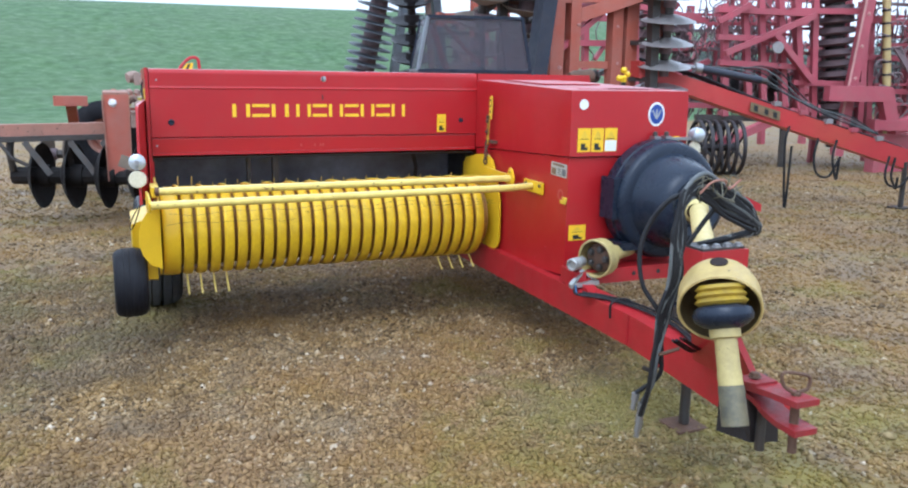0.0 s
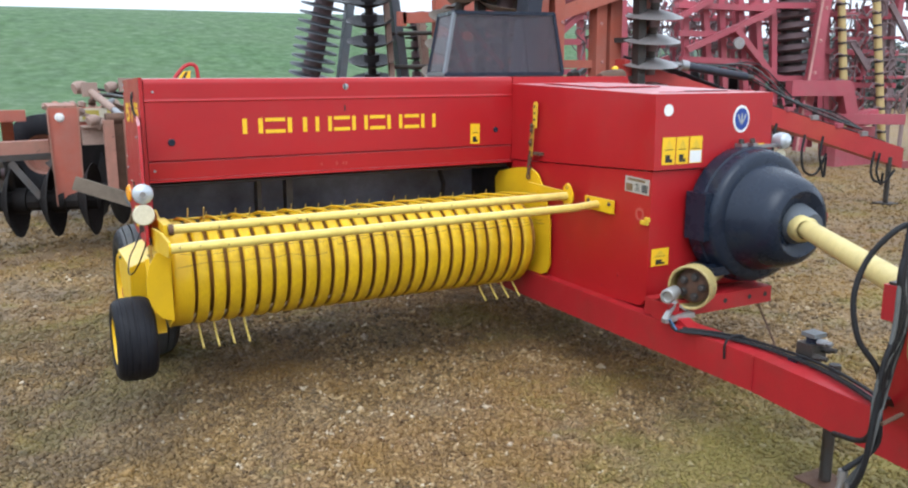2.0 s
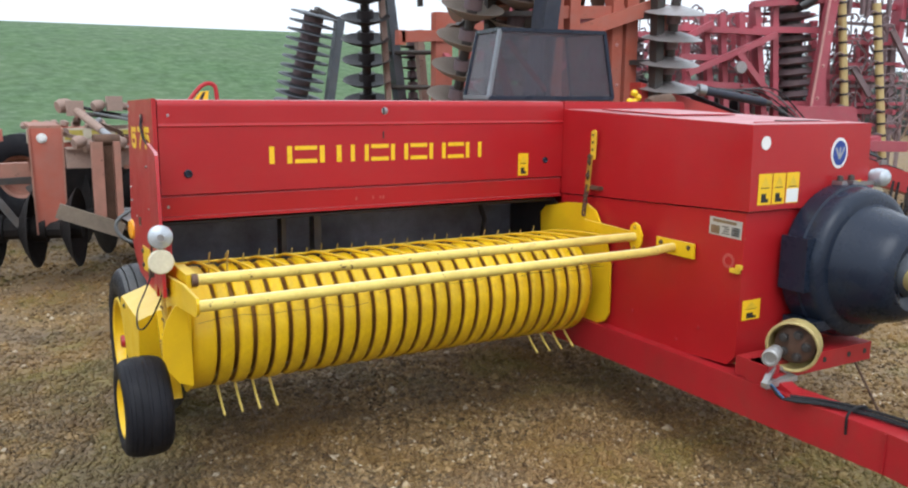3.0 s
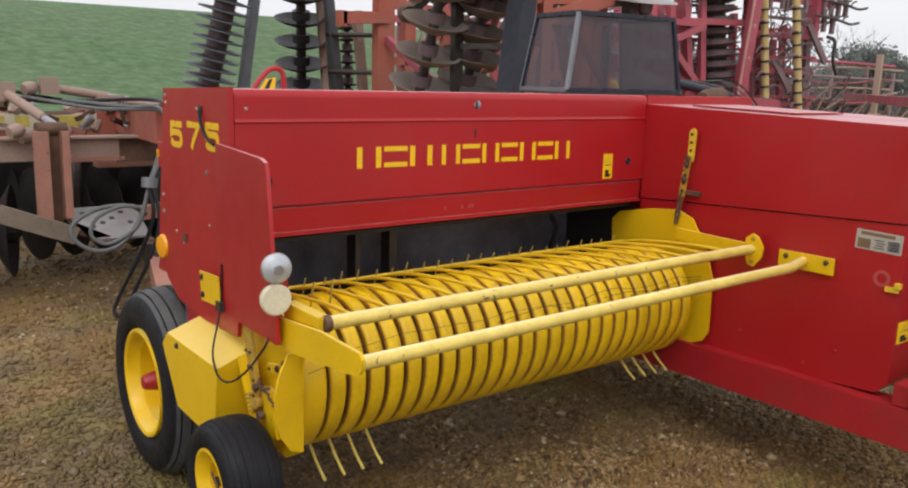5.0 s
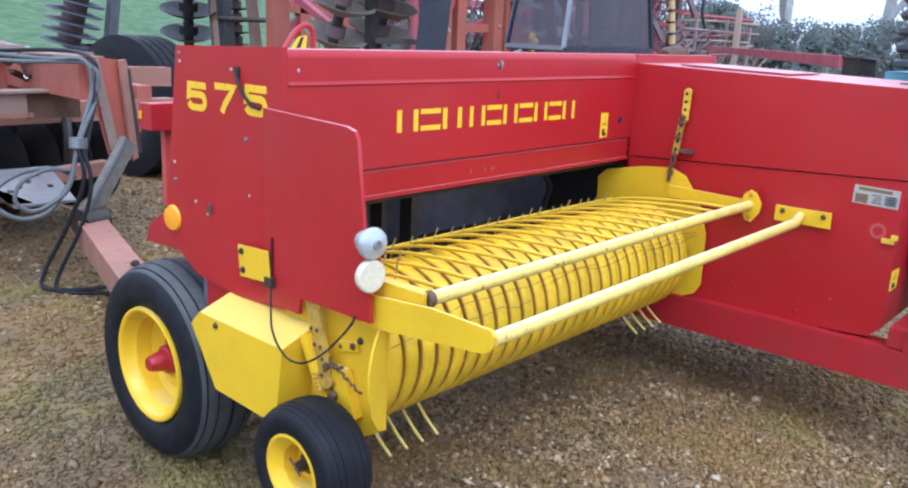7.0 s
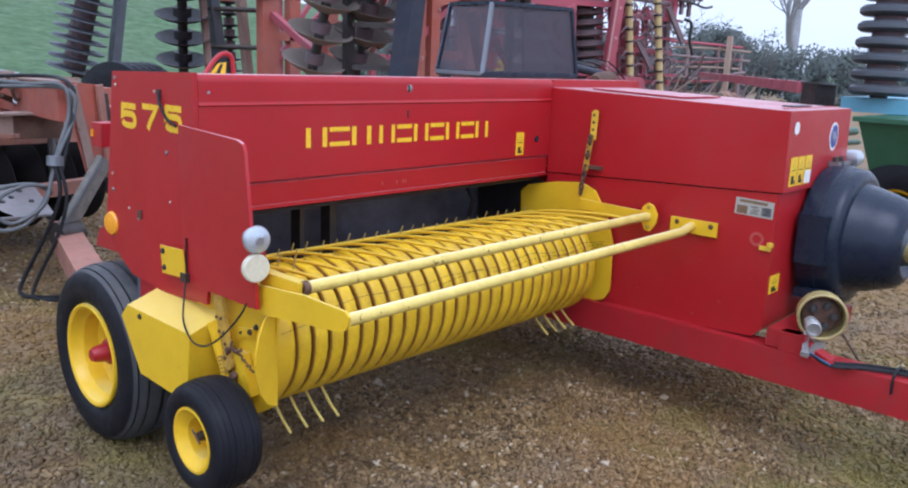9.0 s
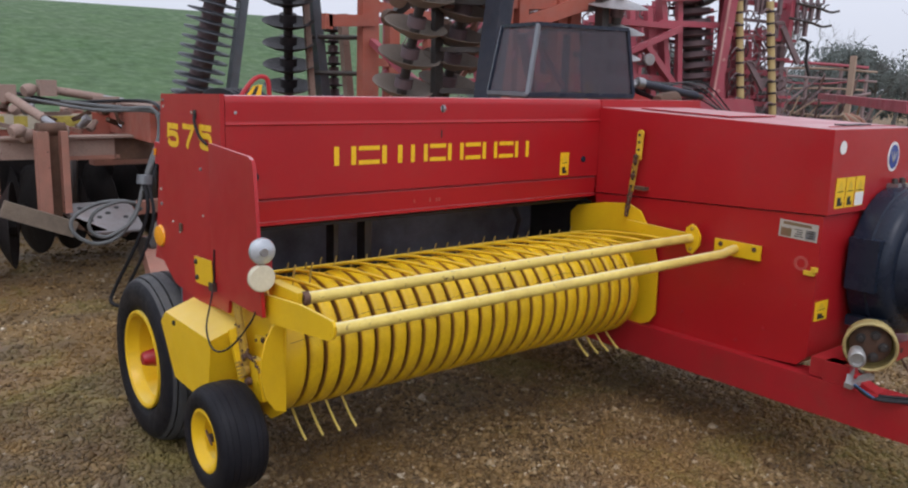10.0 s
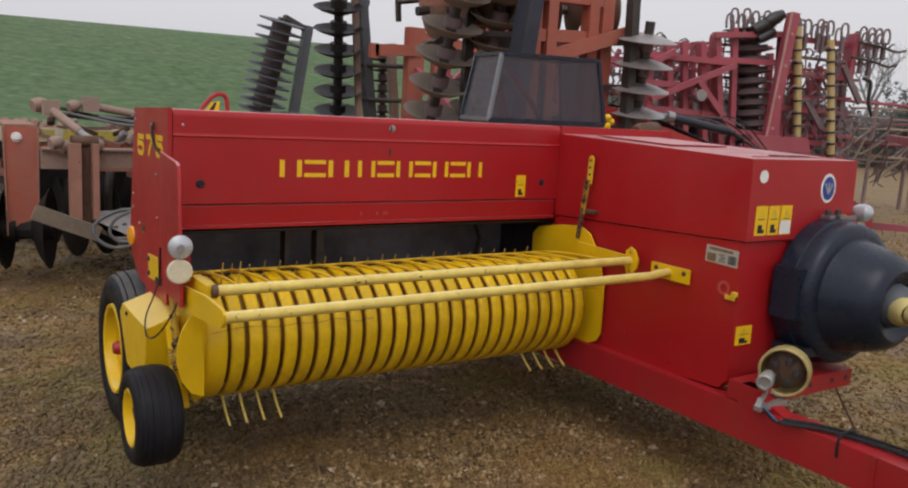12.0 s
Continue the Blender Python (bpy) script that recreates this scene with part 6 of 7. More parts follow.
bars(left, "boom_cap", [((1.05, 7.84, 1.327), (1.31, 9.62, 1.287), 0.16, 0.012)], M_dust)
bars(left, "tongue", [((1.02, 8.0, 0.34), (0.62, 6.55, 0.26), 0.16, 0.15)], M_orange_dusty)
bars(left, "tongue_link", [((0.90, 8.35, 0.555), (1.36, 8.35, 0.585), 0.10, 0.09)], M_orange_dusty)
part("tongue_foot", box((0.52, 6.42, 0.0), (0.70, 6.60, 0.20), 0.01), M_rust, left)
part("deck_plate", bevelled(add_hexa(bmesh.new(), [(0.58, 7.88, 0.475), (0.93, 7.88, 0.475), (0.96, 8.3, 0.62), (0.45, 8.3, 0.62)], [(0.58, 7.88, 0.49), (0.93, 7.88, 0.49), (0.96, 8.3, 0.635), (0.45, 8.3, 0.635)]), 0.003), M_disc_bright, left)
for x, y in ((0.62, 8.04), (0.69, 8.08), (0.76, 8.13), (0.86, 8.06), (0.84, 8.20), (0.60, 8.22)):
    part("deck_hole", lathe([(0, 0.018), (0.004, 0.018), (0.004, 0)], (x, y, 0.49 + (y - 7.88) * 0.345), (0, -0.33, 1), 12), M_decal_k, left)
part("deck_gusset", prism([(0.46, 0.615), (0.58, 0.47), (0.84, 0.47), (0.80, 0.44), (0.50, 0.52)], "y", 7.90, 7.96, 0.003), M_rust, left)
part("strut", beam((1.24, 7.80, 0.83), (0.93, 7.72, 0.42), 0.05, 0.10), M_strut, left)
part("strut_rib", beam((1.21, 7.765, 0.835), (0.90, 7.685, 0.43), 0.012, 0.02), M_alu, left)
part("strut_foot", lathe([(-0.08, 0), (-0.08, 0.085), (0.08, 0.085), (0.08, 0)], (0.94, 7.72, 0.38), (1, 0.2, 0), 18), M_dark_steel, left)
h = part("hydraulic_hose", tube(curve_points([(0.62, 8.6, 1.33), (0.85, 8.0, 1.31), (0.98, 7.76, 1.31), (0.995, 7.72, 1.15), (0.92, 7.68, 0.98), (0.86, 7.66, 0.84), (0.80, 7.64, 0.66), (0.68, 7.64, 0.50), (0.54, 7.66, 0.46), (0.43, 7.70, 0.52), (0.42, 7.72, 0.62), (0.56, 7.70, 0.71), (0.74, 7.68, 0.72), (0.84, 7.66, 0.66)], 6), 0.013, 8), M_hose_grey, left, "dusty grey hydraulic hose hanging in loops")
part("hose", tube(curve_points([(0.45, 8.9, 1.34), (0.72, 8.2, 1.29), (1.00, 7.75, 1.29), (1.01, 7.70, 1.12), (0.92, 7.66, 0.96), (0.85, 7.64, 0.82), (0.78, 7.62, 0.62), (0.68, 7.64, 0.53), (0.58, 7.66, 0.50), (0.51, 7.68, 0.56), (0.55, 7.68, 0.66), (0.68, 7.66, 0.72), (0.80, 7.65, 0.71)], 6), 0.012, 8), M_hose_grey, h)
part("hose", tube(curve_points([(0.85, 7.64, 0.86), (0.86, 7.6, 0.66), (0.79, 7.66, 0.42), (0.67, 7.76, 0.12), (0.645, 7.74, 0.03), (0.74, 7.62, 0.02), (0.86, 7.3, 0.10), (0.80, 7.05, 0.24), (0.70, 6.75, 0.38), (0.64, 6.6, 0.40)], 6), 0.013, 8), M_hose, h)
part("hose", tube(curve_points([(0.87, 7.63, 0.86), (0.89, 7.58, 0.64), (0.83, 7.60, 0.40), (0.71, 7.68, 0.10), (0.69, 7.64, 0.02), (0.80, 7.5, 0.02), (0.90, 7.2, 0.08), (0.83, 6.95, 0.24), (0.72, 6.7, 0.36)], 6), 0.012, 8), M_hose, h)
part("hose", tube(curve_points([(0.30, 9.2, 1.40), (0.70, 8.9, 1.32), (1.05, 8.3, 1.35), (1.02, 7.78, 1.33), (1.03, 7.72, 1.20), (0.94, 7.66, 0.94), (0.88, 7.62, 0.78)], 6), 0.013, 8), M_hose, h)
part("hose_strap", lathe([(-0.03, 0.0), (-0.03, 0.05), (0.03, 0.05), (0.03, 0.0)], (0.865, 7.655, 0.86), (0.1, 0.05, 1), 14), M_alu, h)


def far_wheel(parent, at, r, w, turn=0, rim_mat=None):
    prof = [(-w / 2 + 0.02, r * 0.5), (-w / 2, r * 0.62), (-w / 2 + 0.01, r * 0.88)]
    for k in range(5):
        a, b = -w / 2 + 0.02 + (w - 0.04) * k / 5, -w / 2 + 0.02 + (w - 0.04) * (k + 1) / 5
        prof += [(a + 0.005, r), (b - 0.012, r), (b - 0.008, r - 0.025), (b, r - 0.025)]
    prof += [(w / 2 - 0.01, r * 0.88), (w / 2, r * 0.62), (w / 2 - 0.02, r * 0.5)]
    way = (math.cos(radians(turn)), math.sin(radians(turn)), 0)
    t = part("tyre", lathe(prof, at, way, 40), M_rubber, parent)
    part("rim", lathe([(-w / 2 + 0.03, r * 0.52), (-w / 2 + 0.05, r * 0.45), (0, r * 0.40), (0, 0)], at, way, 28), rim_mat or M_orange_dusty, t)
    return t


far_wheel(left, (-0.02, 10.4, 0.72), 0.40, 0.34, 75)
part("axle_beam", beam((-0.02, 10.4, 0.72), (1.60, 9.9, 0.70), 0.12, 0.12), M_orange_dusty, left)
part("rear_rail", beam((1.20, 9.85, 1.10), (2.62, 9.72, 1.08), 0.12, 0.16), M_orange_dusty, left)
bars(left, "axle_arm", [((0.9, 10.3, 0.62), (0.9, 9.7, 1.05), 0.10, 0.12)], M_dark_steel)

# -- large orange disc harrow folded upright --
fold_h = thing("disc_harrow", (5.0, 9.6, 0), "large orange disc harrow folded upright with stacked discs", "disc harrow")
for x, w in ((4.55, 0.16), (4.77, 0.12), (5.31, 0.13), (5.50, 0.15)):
    part("mast", beam((x, 8.3, 0.35), (x, 8.3, 2.75), w, 0.14), M_orange, fold_h)
bolt(fold_h, (4.585, 8.23, 1.56), (0, -1, 0), 0.018, M_pale_edge)
for x, z in ((4.80, 2.02), (5.30, 2.02), (5.32, 1.62)):
    bolt(fold_h, (x, 8.225, z), (0, -1, 0), 0.014, M_pale_edge)
bars(fold_h, "rail", [((4.5, 8.3, 1.0), (5.6, 8.3, 1.0), 0.14, 0.16), ((4.5, 8.3, 2.30), (5.6, 8.32, 2.36), 0.10, 0.12), ((4.7, 8.34, 1.60), (5.4, 8.34, 1.60), 0.08, 0.08), ((4.84, 8.32, 2.12), (5.70, 8.10, 2.42), 0.10, 0.14), ((5.0, 8.3, 0.62), (5.0, 11.3, 0.62), 0.2, 0.2), ((4.55, 8.3, 2.70), (5.5, 8.3, 2.72), 0.12, 0.12), ((5.72, 8.06, 2.42), (5.74, 8.06, 1.75), 0.12, 0.14)], M_orange)
bars(fold_h, "mast", [((4.97, 11.3, 0.35), (4.97, 11.3, 2.55), 0.24, 0.14), ((5.34, 11.3, 0.35), (5.34, 11.3, 2.40), 0.16, 0.12), ((5.95, 11.3, 0.4), (5.95, 11.3, 2.3), 0.16, 0.12)], M_orange)
bars(fold_h, "rail", [((4.35, 11.25, 2.22), (5.0, 11.25, 2.26), 0.10, 0.14), ((4.35, 11.25, 2.12), (4.35, 11.25, 2.30), 0.10, 0.10), ((5.0, 11.3, 2.45), (6.1, 11.3, 2.35), 0.1, 0.12), ((5.0, 11.28, 1.75), (6.0, 11.28, 1.75), 0.08, 0.1), ((4.9, 11.3, 1.0), (6.1, 11.3, 1.0), 0.14, 0.14)], M_orange)
bars(fold_h, "wing_arm", [((4.2, 9.2, 2.55), (4.95, 9.0, 2.62), 0.30, 0.30), ((4.25, 9.0, 2.25), (5.0, 9.0, 2.3), 0.10, 0.16), ((3.85, 9.3, 2.60), (4.6, 9.1, 2.66), 0.06, 0.06)], M_orange_dusty)
bars(fold_h, "brace", [((4.55, 8.3, 1.7), (5.31, 8.3, 2.3), 0.06, 0.06), ((4.97, 11.3, 1.4), (5.95, 11.3, 2.2), 0.06, 0.06), ((4.7, 8.5, 0.8), (4.97, 11.2, 2.0), 0.08, 0.08), ((5.5, 8.5, 2.4), (5.9, 11.2, 2.2), 0.08, 0.08)], M_crimson)
gang(fold_h, (3.90, 9.10, 1.24), (3.86, 8.45, 2.95), 6, DISC_DEEP, M_khaki, 0.05, spool=0.09)
gang(fold_h, (4.44, 9.05, 1.32), (4.40, 8.50, 2.95), 7, DISC_DEEP, M_khaki, 0.05, spool=0.09)
gang(fold_h, (5.80, 8.05, 1.30), (5.72, 7.85, 2.52), 5, DISC_BIG, M_disc_bright, 0.05, flip=-1)
part("gang_post", beam((5.60, 7.95, 1.2), (5.56, 7.95, 2.75), 0.10, 0.10), M_dark_steel, fold_h)
part("gang_post", beam((4.18, 8.1, 1.1), (4.42, 8.1, 3.0), 0.21, 0.16), M_navy, fold_h)
part("gang_post", beam((4.16, 8.80, 1.2), (4.14, 8.80, 3.0), 0.07, 0.10), M_dark_steel, fold_h)
for z in (1.45, 1.85, 2.3):
    part("gang_bracket", beam((4.16, 8.75, z), (4.55, 8.35, z), 0.06, 0.05), M_dark_steel, fold_h)
    part("gang_bracket", beam((5.60, 7.95, z), (5.50, 8.25, z), 0.06, 0.05), M_dark_steel, fold_h)
gang(fold_h, (4.30, 12.15, 1.2), (4.03, 11.65, 3.05), 7, dished_disc(0.325, 0.10), M_interior, 0.06, axle_mat=M_interior, spool=0.11)
part("gang_post", beam((4.70, 11.9, 1.1), (4.47, 11.9, 2.85), 0.17, 0.12), M_ring, fold_h)
part("gang_post", beam((4.49, 11.85, 1.1), (4.35, 11.85, 2.95), 0.05, 0.08), M_dust, fold_h)
part("gang_cap", lathe([(-0.06, 0), (-0.06, 0.12), (0.06, 0.12), (0.06, 0)], (4.46, 11.9, 2.86), (0.3, 1, 0), 14), M_ring, fold_h)
part("gang_post", beam((4.96, 11.7, 1.1), (4.83, 11.7, 2.35), 0.10, 0.10), M_dust, fold_h)
gang(fold_h, (5.02, 12.2, 1.2), (4.98, 12.2, 2.35), 8, dished_disc(0.2, 0.03), M_disc, 0.04)
for z in (1.6, 2.05):
    part("gang_bracket", tube([(4.5, 11.9, z), (5.0, 11.3, z)], 0.03, 8), M_dark_steel, fold_h)
part("disc_arm", tube([(4.1, 9.5, 2.68), (3.75, 9.6, 2.62)], 0.03, 8), M_dark_steel, fold_h)
part("disc_arm_foot", beam((3.78, 9.6, 2.42), (3.75, 9.6, 2.82), 0.04, 0.05), M_dark_steel, fold_h)
for a, b in (((3.9, 8.95, 2.72), (5.15, 8.75, 2.80)), ((4.0, 9.6, 2.55), (5.3, 9.5, 2.72)), ((4.9, 9.0, 2.62), (5.9, 8.6, 2.70))):
    gang(fold_h, a, b, 5, DISC_BIG, M_disc_dusty, 0.05, flip=1)
for x, y, z in ((4.0, 8.9, 2.3), (4.6, 9.2, 2.0), (5.05, 8.8, 2.45), (5.2, 9.6, 1.9), (4.35, 9.9, 2.2)):
    part("hydraulic_arm", beam((x, y, z), (x + 0.5, y + 0.1, z + 0.35), 0.09, 0.09), M_dark_steel, fold_h)
    part("hub_casting", lathe([(-0.08, 0), (-0.08, 0.09), (0.08, 0.09), (0.08, 0)], (x, y, z), (0.3, 1, 0.2), 14), M_rust, fold_h)
far_wheel(fold_h, (3.05, 11.05, 0.70), 0.70, 0.50, 12, M_crimson)
part("wheel_arm", beam((3.35, 11.25, 0.72), (4.97, 11.3, 0.9), 0.12, 0.14), M_crimson, fold_h)
far_wheel(fold_h, (4.4, 9.9, 0.48), 0.48, 0.36, 0, M_orange)
far_wheel(fold_h, (5.9, 9.9, 0.48), 0.48, 0.36, 0, M_orange)
part("axle_beam", beam((4.4, 9.9, 0.48), (5.9, 9.9, 0.48), 0.14, 0.14), M_orange, fold_h)
tow = part("tow_bar", bevelled(add_hexa(bmesh.new(), [(5.5, 8.26, 1.47), (5.5, 8.06, 1.47), (8.75, 7.02, 0.42), (8.75, 7.16, 0.42)], [(5.5, 8.26, 1.65), (5.5, 8.06, 1.65), (8.75, 7.02, 0.65), (8.75, 7.16, 0.65)]), 0.012), M_towbar, fold_h, "long faded red tow bar")
def tow_side(x, z):
    """A spot on the tow bar's near side, z taken across its face."""
    return Vector((x, 8.045 - 0.32 * (x - 5.5), 1.56 - 0.318 * (x - 5.5) + z))


def tow_plate(name, x0, x1, z0, z1, proud, mat):
    a = [tow_side(x0, z0), tow_side(x1, z0), tow_side(x1, z1), tow_side(x0, z1)]
    back = Vector((0.3, 0.95, 0)) * -proud
    return part(name, add_hexa(bmesh.new(), a, [v + back for v in a]), mat, tow)


tow_plate("tow_sticker", 6.74, 7.08, -0.05, 0.055, 0.008, M_worn_sticker)
for x0 in (6.78, 6.90, 7.00):
    tow_plate("print_bar", x0, x0 + 0.045, -0.03, 0.03, 0.011, M_decal_k)
part("tow_eye", beam((8.75, 7.09, 0.46), (9.35, 6.9, 0.42), 0.10, 0.08), M_crimson, tow)
ram = part("tow_cylinder", tube([(6.15, 7.90, 1.585), (6.88, 7.68, 1.46)], 0.044, 14), M_navy, tow, "dark hydraulic ram with bright ends")
part("ram_rod", tube([(5.70, 8.03, 1.650), (6.16, 7.90, 1.583)], 0.024, 12), M_steel, ram)
part("ram_collar", lathe([(-0.04, 0.0), (-0.04, 0.06), (0.04, 0.06), (0.04, 0.0)], (6.17, 7.895, 1.580), (0.73, -0.22, -0.125), 14), M_steel, ram)
part("ram_end", lathe([(-0.03, 0.0), (-0.03, 0.03), (0.03, 0.035), (0.04, 0.0)], (6.92, 7.67, 1.452), (0.73, -0.22, -0.125), 14), M_dark_steel, ram)
for k in range(5):
    x = 7.05 + 0.30 * k
    part("ram_hose", tube(curve_points([(6.2 + 0.1 * k, 7.93, 1.63 - 0.02 * k), (6.7 + 0.1 * k, 7.74, 1.52 + 0.02 * k), (7.2 + 0.1 * k, 7.58, 1.30 - 0.03 * k), (7.7 + 0.08 * k, 7.42, 1.06), (8.3, 7.24, 0.86)], 4), 0.008, 6), M_hose_grey if k % 2 else M_hose, ram)
    part("hose_clamp", box(tow_side(x, 0.11) - Vector((0.05, 0.0, 0.0)), tow_side(x, 0.11) + Vector((0.05, 0.05, 0.05)), 0.01), (M_disc_bright, M_crimson)[k % 2], tow)
for k in range(6):
    part("rung", tube([(7.0 + 0.13 * k, 7.70 - 0.04 * k, 1.24 - 0.035 * k), (7.02 + 0.13 * k, 7.76 - 0.04 * k, 1.36 - 0.035 * k)], 0.014, 6), M_crimson, tow)
for dx, lift in ((0.0, 0.02), (0.05, 0.035), (-0.04, 0.03)):
    part("tow_hose", tube(curve_points([(5.6 + 0.6 * k, 8.14 - 0.19 * k + dx + 0.03 * math.sin(k * 2.1 + dx * 40), 1.645 - 0.195 * k + lift + 0.02 * math.sin(k * 1.7)) for k in range(6)], 4), 0.014, 8), M_hose, tow)
part("tow_leg", tube([(8.6, 7.08, 0.55), (8.6, 7.08, 0.02)], 0.03, 8), M_dark_steel, tow)
part("tow_leg_foot", box((8.5, 6.98, 0.0), (8.7, 7.18, 0.02), 0.004), M_dark_steel, tow)
for k, (x, y, z0, d) in enumerate(((7.2, 7.5, 0.95, 0.10), (7.55, 7.4, 0.82, 0.42), (7.75, 7.32, 0.80, 0.40), (8.35, 7.1, 0.62, 0.30), (8.45, 7.1, 0.60, 0.28))):
    part("tow_hose", tube(curve_points([(x, y, z0), (x - 0.06, y - 0.02, z0 - 0.2), (x - 0.02, y - 0.04, max(0.03, d)), (x + 0.16 * (k % 2), y - 0.05, max(0.04, d * 0.9)), (x + 0.3 * (k % 2), y - 0.06, z0 - 0.22)], 5), 0.014, 8), M_hose, tow)

knots = random.Random(15)
for k in range(16):
    x, y, z = knots.uniform(4.75, 5.35), knots.uniform(8.7, 9.8), knots.uniform(1.4, 2.5)
    part("casting", lathe([(-0.07, 0), (-0.07, 0.05), (0.0, 0.09), (0.06, 0.06), (0.07, 0)], (x, y, z), (knots.uniform(-1, 1), knots.uniform(-1, 1), knots.uniform(-1, 1)), 9), (M_rust, M_dark_steel, M_disc_dusty)[k % 3], fold_h)
    part("link_rod", beam((x, y, z), (x + knots.uniform(-0.4, 0.4), y + 0.1, z + knots.uniform(-0.4, 0.4)), 0.05, 0.05), (M_dark_steel, M_orange_dusty)[k % 2], fold_h)
valve = part("yellow_valve", lathe([(0, 0), (0, 0.03), (0.05, 0.035), (0.07, 0.02), (0.07, 0)], (4.98, 7.57, 1.42), (0, 0, 1), 14), M_yellow, fold_h, "small yellow valve handle")
for dx, z in ((-0.05, 1.46), (0.045, 1.50), (0.0, 1.54)):
    part("valve_knob", lathe([(-0.03, 0), (-0.02, 0.03), (0.01, 0.036), (0.03, 0.02), (0.035, 0)], (4.98 + dx, 7.57, z), (0, -0.3, 1), 12), M_yellow, valve)
part("valve_stem", tube([(4.98, 7.57, 1.42), (4.98, 7.62, 1.05), (4.98, 8.25, 1.0)], 0.03, 10), M_dark_steel, fold_h)

# -- upright ring roller on the far left of the row --
roller = thing("ring_roller", (4.85, 15.75, 0), "dark ring roller folded upright behind the harrow", "roller")
gang(roller, (4.52, 15.90, 1.10), (4.83, 15.55, 2.90), 12, PACKER, M_ring, 0.09, spool=0.17)
part("roller_post", beam((4.90, 15.7, 0.0), (5.34, 15.7, 2.82), 0.17, 0.14), M_ring, roller)
part("roller_arm", beam((5.08, 15.7, 1.12), (4.5, 15.9, 1.08), 0.14, 0.12), M_dark_steel, roller)
part("roller_arm", beam((5.33, 15.7, 2.75), (4.84, 15.55, 2.92), 0.10, 0.08), M_dark_steel, roller)
part("roller_base", box((4.4, 15.3, 0.0), (6.1, 16.1, 0.35), 0.03), M_dark_steel, roller)

# -- red cultivators --
U, V = Vector((4.7, -1.8, 0)).normalized(), Vector((1.8, 4.7, 0)).normalized()
CO = Vector((9.3, 12.4, 0))


def cp(s, z, d=0.0):
    return CO + U * s + V * d + Vector((0, 0, z))


S_TINE = finish(tube(curve_points([(0, 0, 0), (0.0, 0.10, 0.05), (0.0, 0.17, -0.02), (0.0, 0.10, -0.12), (0.0, 0.02, -0.22), (0.0, 0.06, -0.36), (0.0, 0.16, -0.44)], 4), 0.013, 6), "tine")
LOOP = finish(tube(curve_points([(-0.05, 0, 0), (-0.065, 0, 0.10), (-0.05, 0, 0.20), (0.0, 0, 0.235), (0.05, 0, 0.20), (0.065, 0, 0.10), (0.05, 0, 0.0)], 4), 0.018, 6), "spring_loop")
S_TINE.materials.append(M_tine_hazy)
LOOP.materials.append(M_tine_hazy)


def cp_beam(parent, name, rows, d, mat):
    """Square beams in one upright plane of the row: s, z of both ends and the width."""
    for s0, z0, s1, z1, w in rows:
        part(name, beam(cp(s0, z0, d), cp(s1, z1, d), w, 0.09, 0.008), mat, parent)


def tine_rows(parent, seed, rows, d, depth, step=0.17):
    """Spring tines along rails, each at its own slant."""
    r = random.Random(seed)
    face = math.atan2(U.y, U.x)
    for s0, s1, z in rows:
        part("tine_rail", beam(cp(s0, z, d + depth / 2), cp(s1, z + r.uniform(-0.06, 0.06), d + depth / 2), 0.05, 0.05), M_crimson if r.random() < 0.6 else M_tine_hazy, parent)
        for k in range(max(2, int((s1 - s0) / step))):
            m = Matrix.Translation(cp(s0 + step * (k + r.uniform(-0.3, 0.3)), z + r.uniform(-0.05, 0.08), d + r.uniform(0, depth)))
            turn = Matrix.Rotation(face + r.uniform(-0.5, 0.5) + (math.pi if r.random() < 0.5 else 0) + (math.pi / 2 if r.random() < 0.35 else 0), 4, "Z")
            place("tine", S_TINE, None, parent, m @ turn @ Matrix.Rotation(r.uniform(-0.5, 0.5), 4, "X"))


def crown_loops(parent, spots, d):
    """Omega-shaped tine springs standing on a rail, one behind another."""
    for s, z in spots:
        for k, (ds, dd) in enumerate(((0.0, 0.0), (0.05, 0.22))):
            place("spring_loop", LOOP, None, parent, Matrix.Translation(cp(s + ds, z - 0.06 * k - 0.04, d + dd)) @ Matrix.Rotation(math.atan2(U.y, U.x) + 0.12 * k, 4, "Z"))
        part("spring_foot", beam(cp(s, z - 0.30, d + 0.05), cp(s + 0.01, z - 0.02, d + 0.05), 0.07, 0.05), M_tine_hazy, parent)


FRONT = -0.9
c1 = thing("cultivator", cp(0.9, 0, FRONT), "crimson spring-tine cultivator folded upright", "cultivator")
cp_beam(c1, "post", [(0.40, 2.65, 0.55, 0.85, 0.13), (0.71, 2.77, 0.96, 0.85, 0.14), (0.99, 2.79, 1.20, 0.85, 0.12), (1.30, 2.80, 1.55, 0.85, 0.15)], FRONT, M_crimson)
cp_beam(c1, "cross_rail", [(0.25, 2.55, 1.85, 2.50, 0.19), (0.35, 1.72, 1.75, 1.66, 0.14), (0.3, 2.12, 1.2, 2.10, 0.07)], FRONT - 0.11, M_crimson)
cp_beam(c1, "brace", [(0.40, 1.86, 1.80, 2.47, 0.12), (1.18, 2.18, 1.85, 1.44, 0.17), (0.25, 2.36, 0.75, 2.62, 0.09)], FRONT - 0.22, M_crimson)
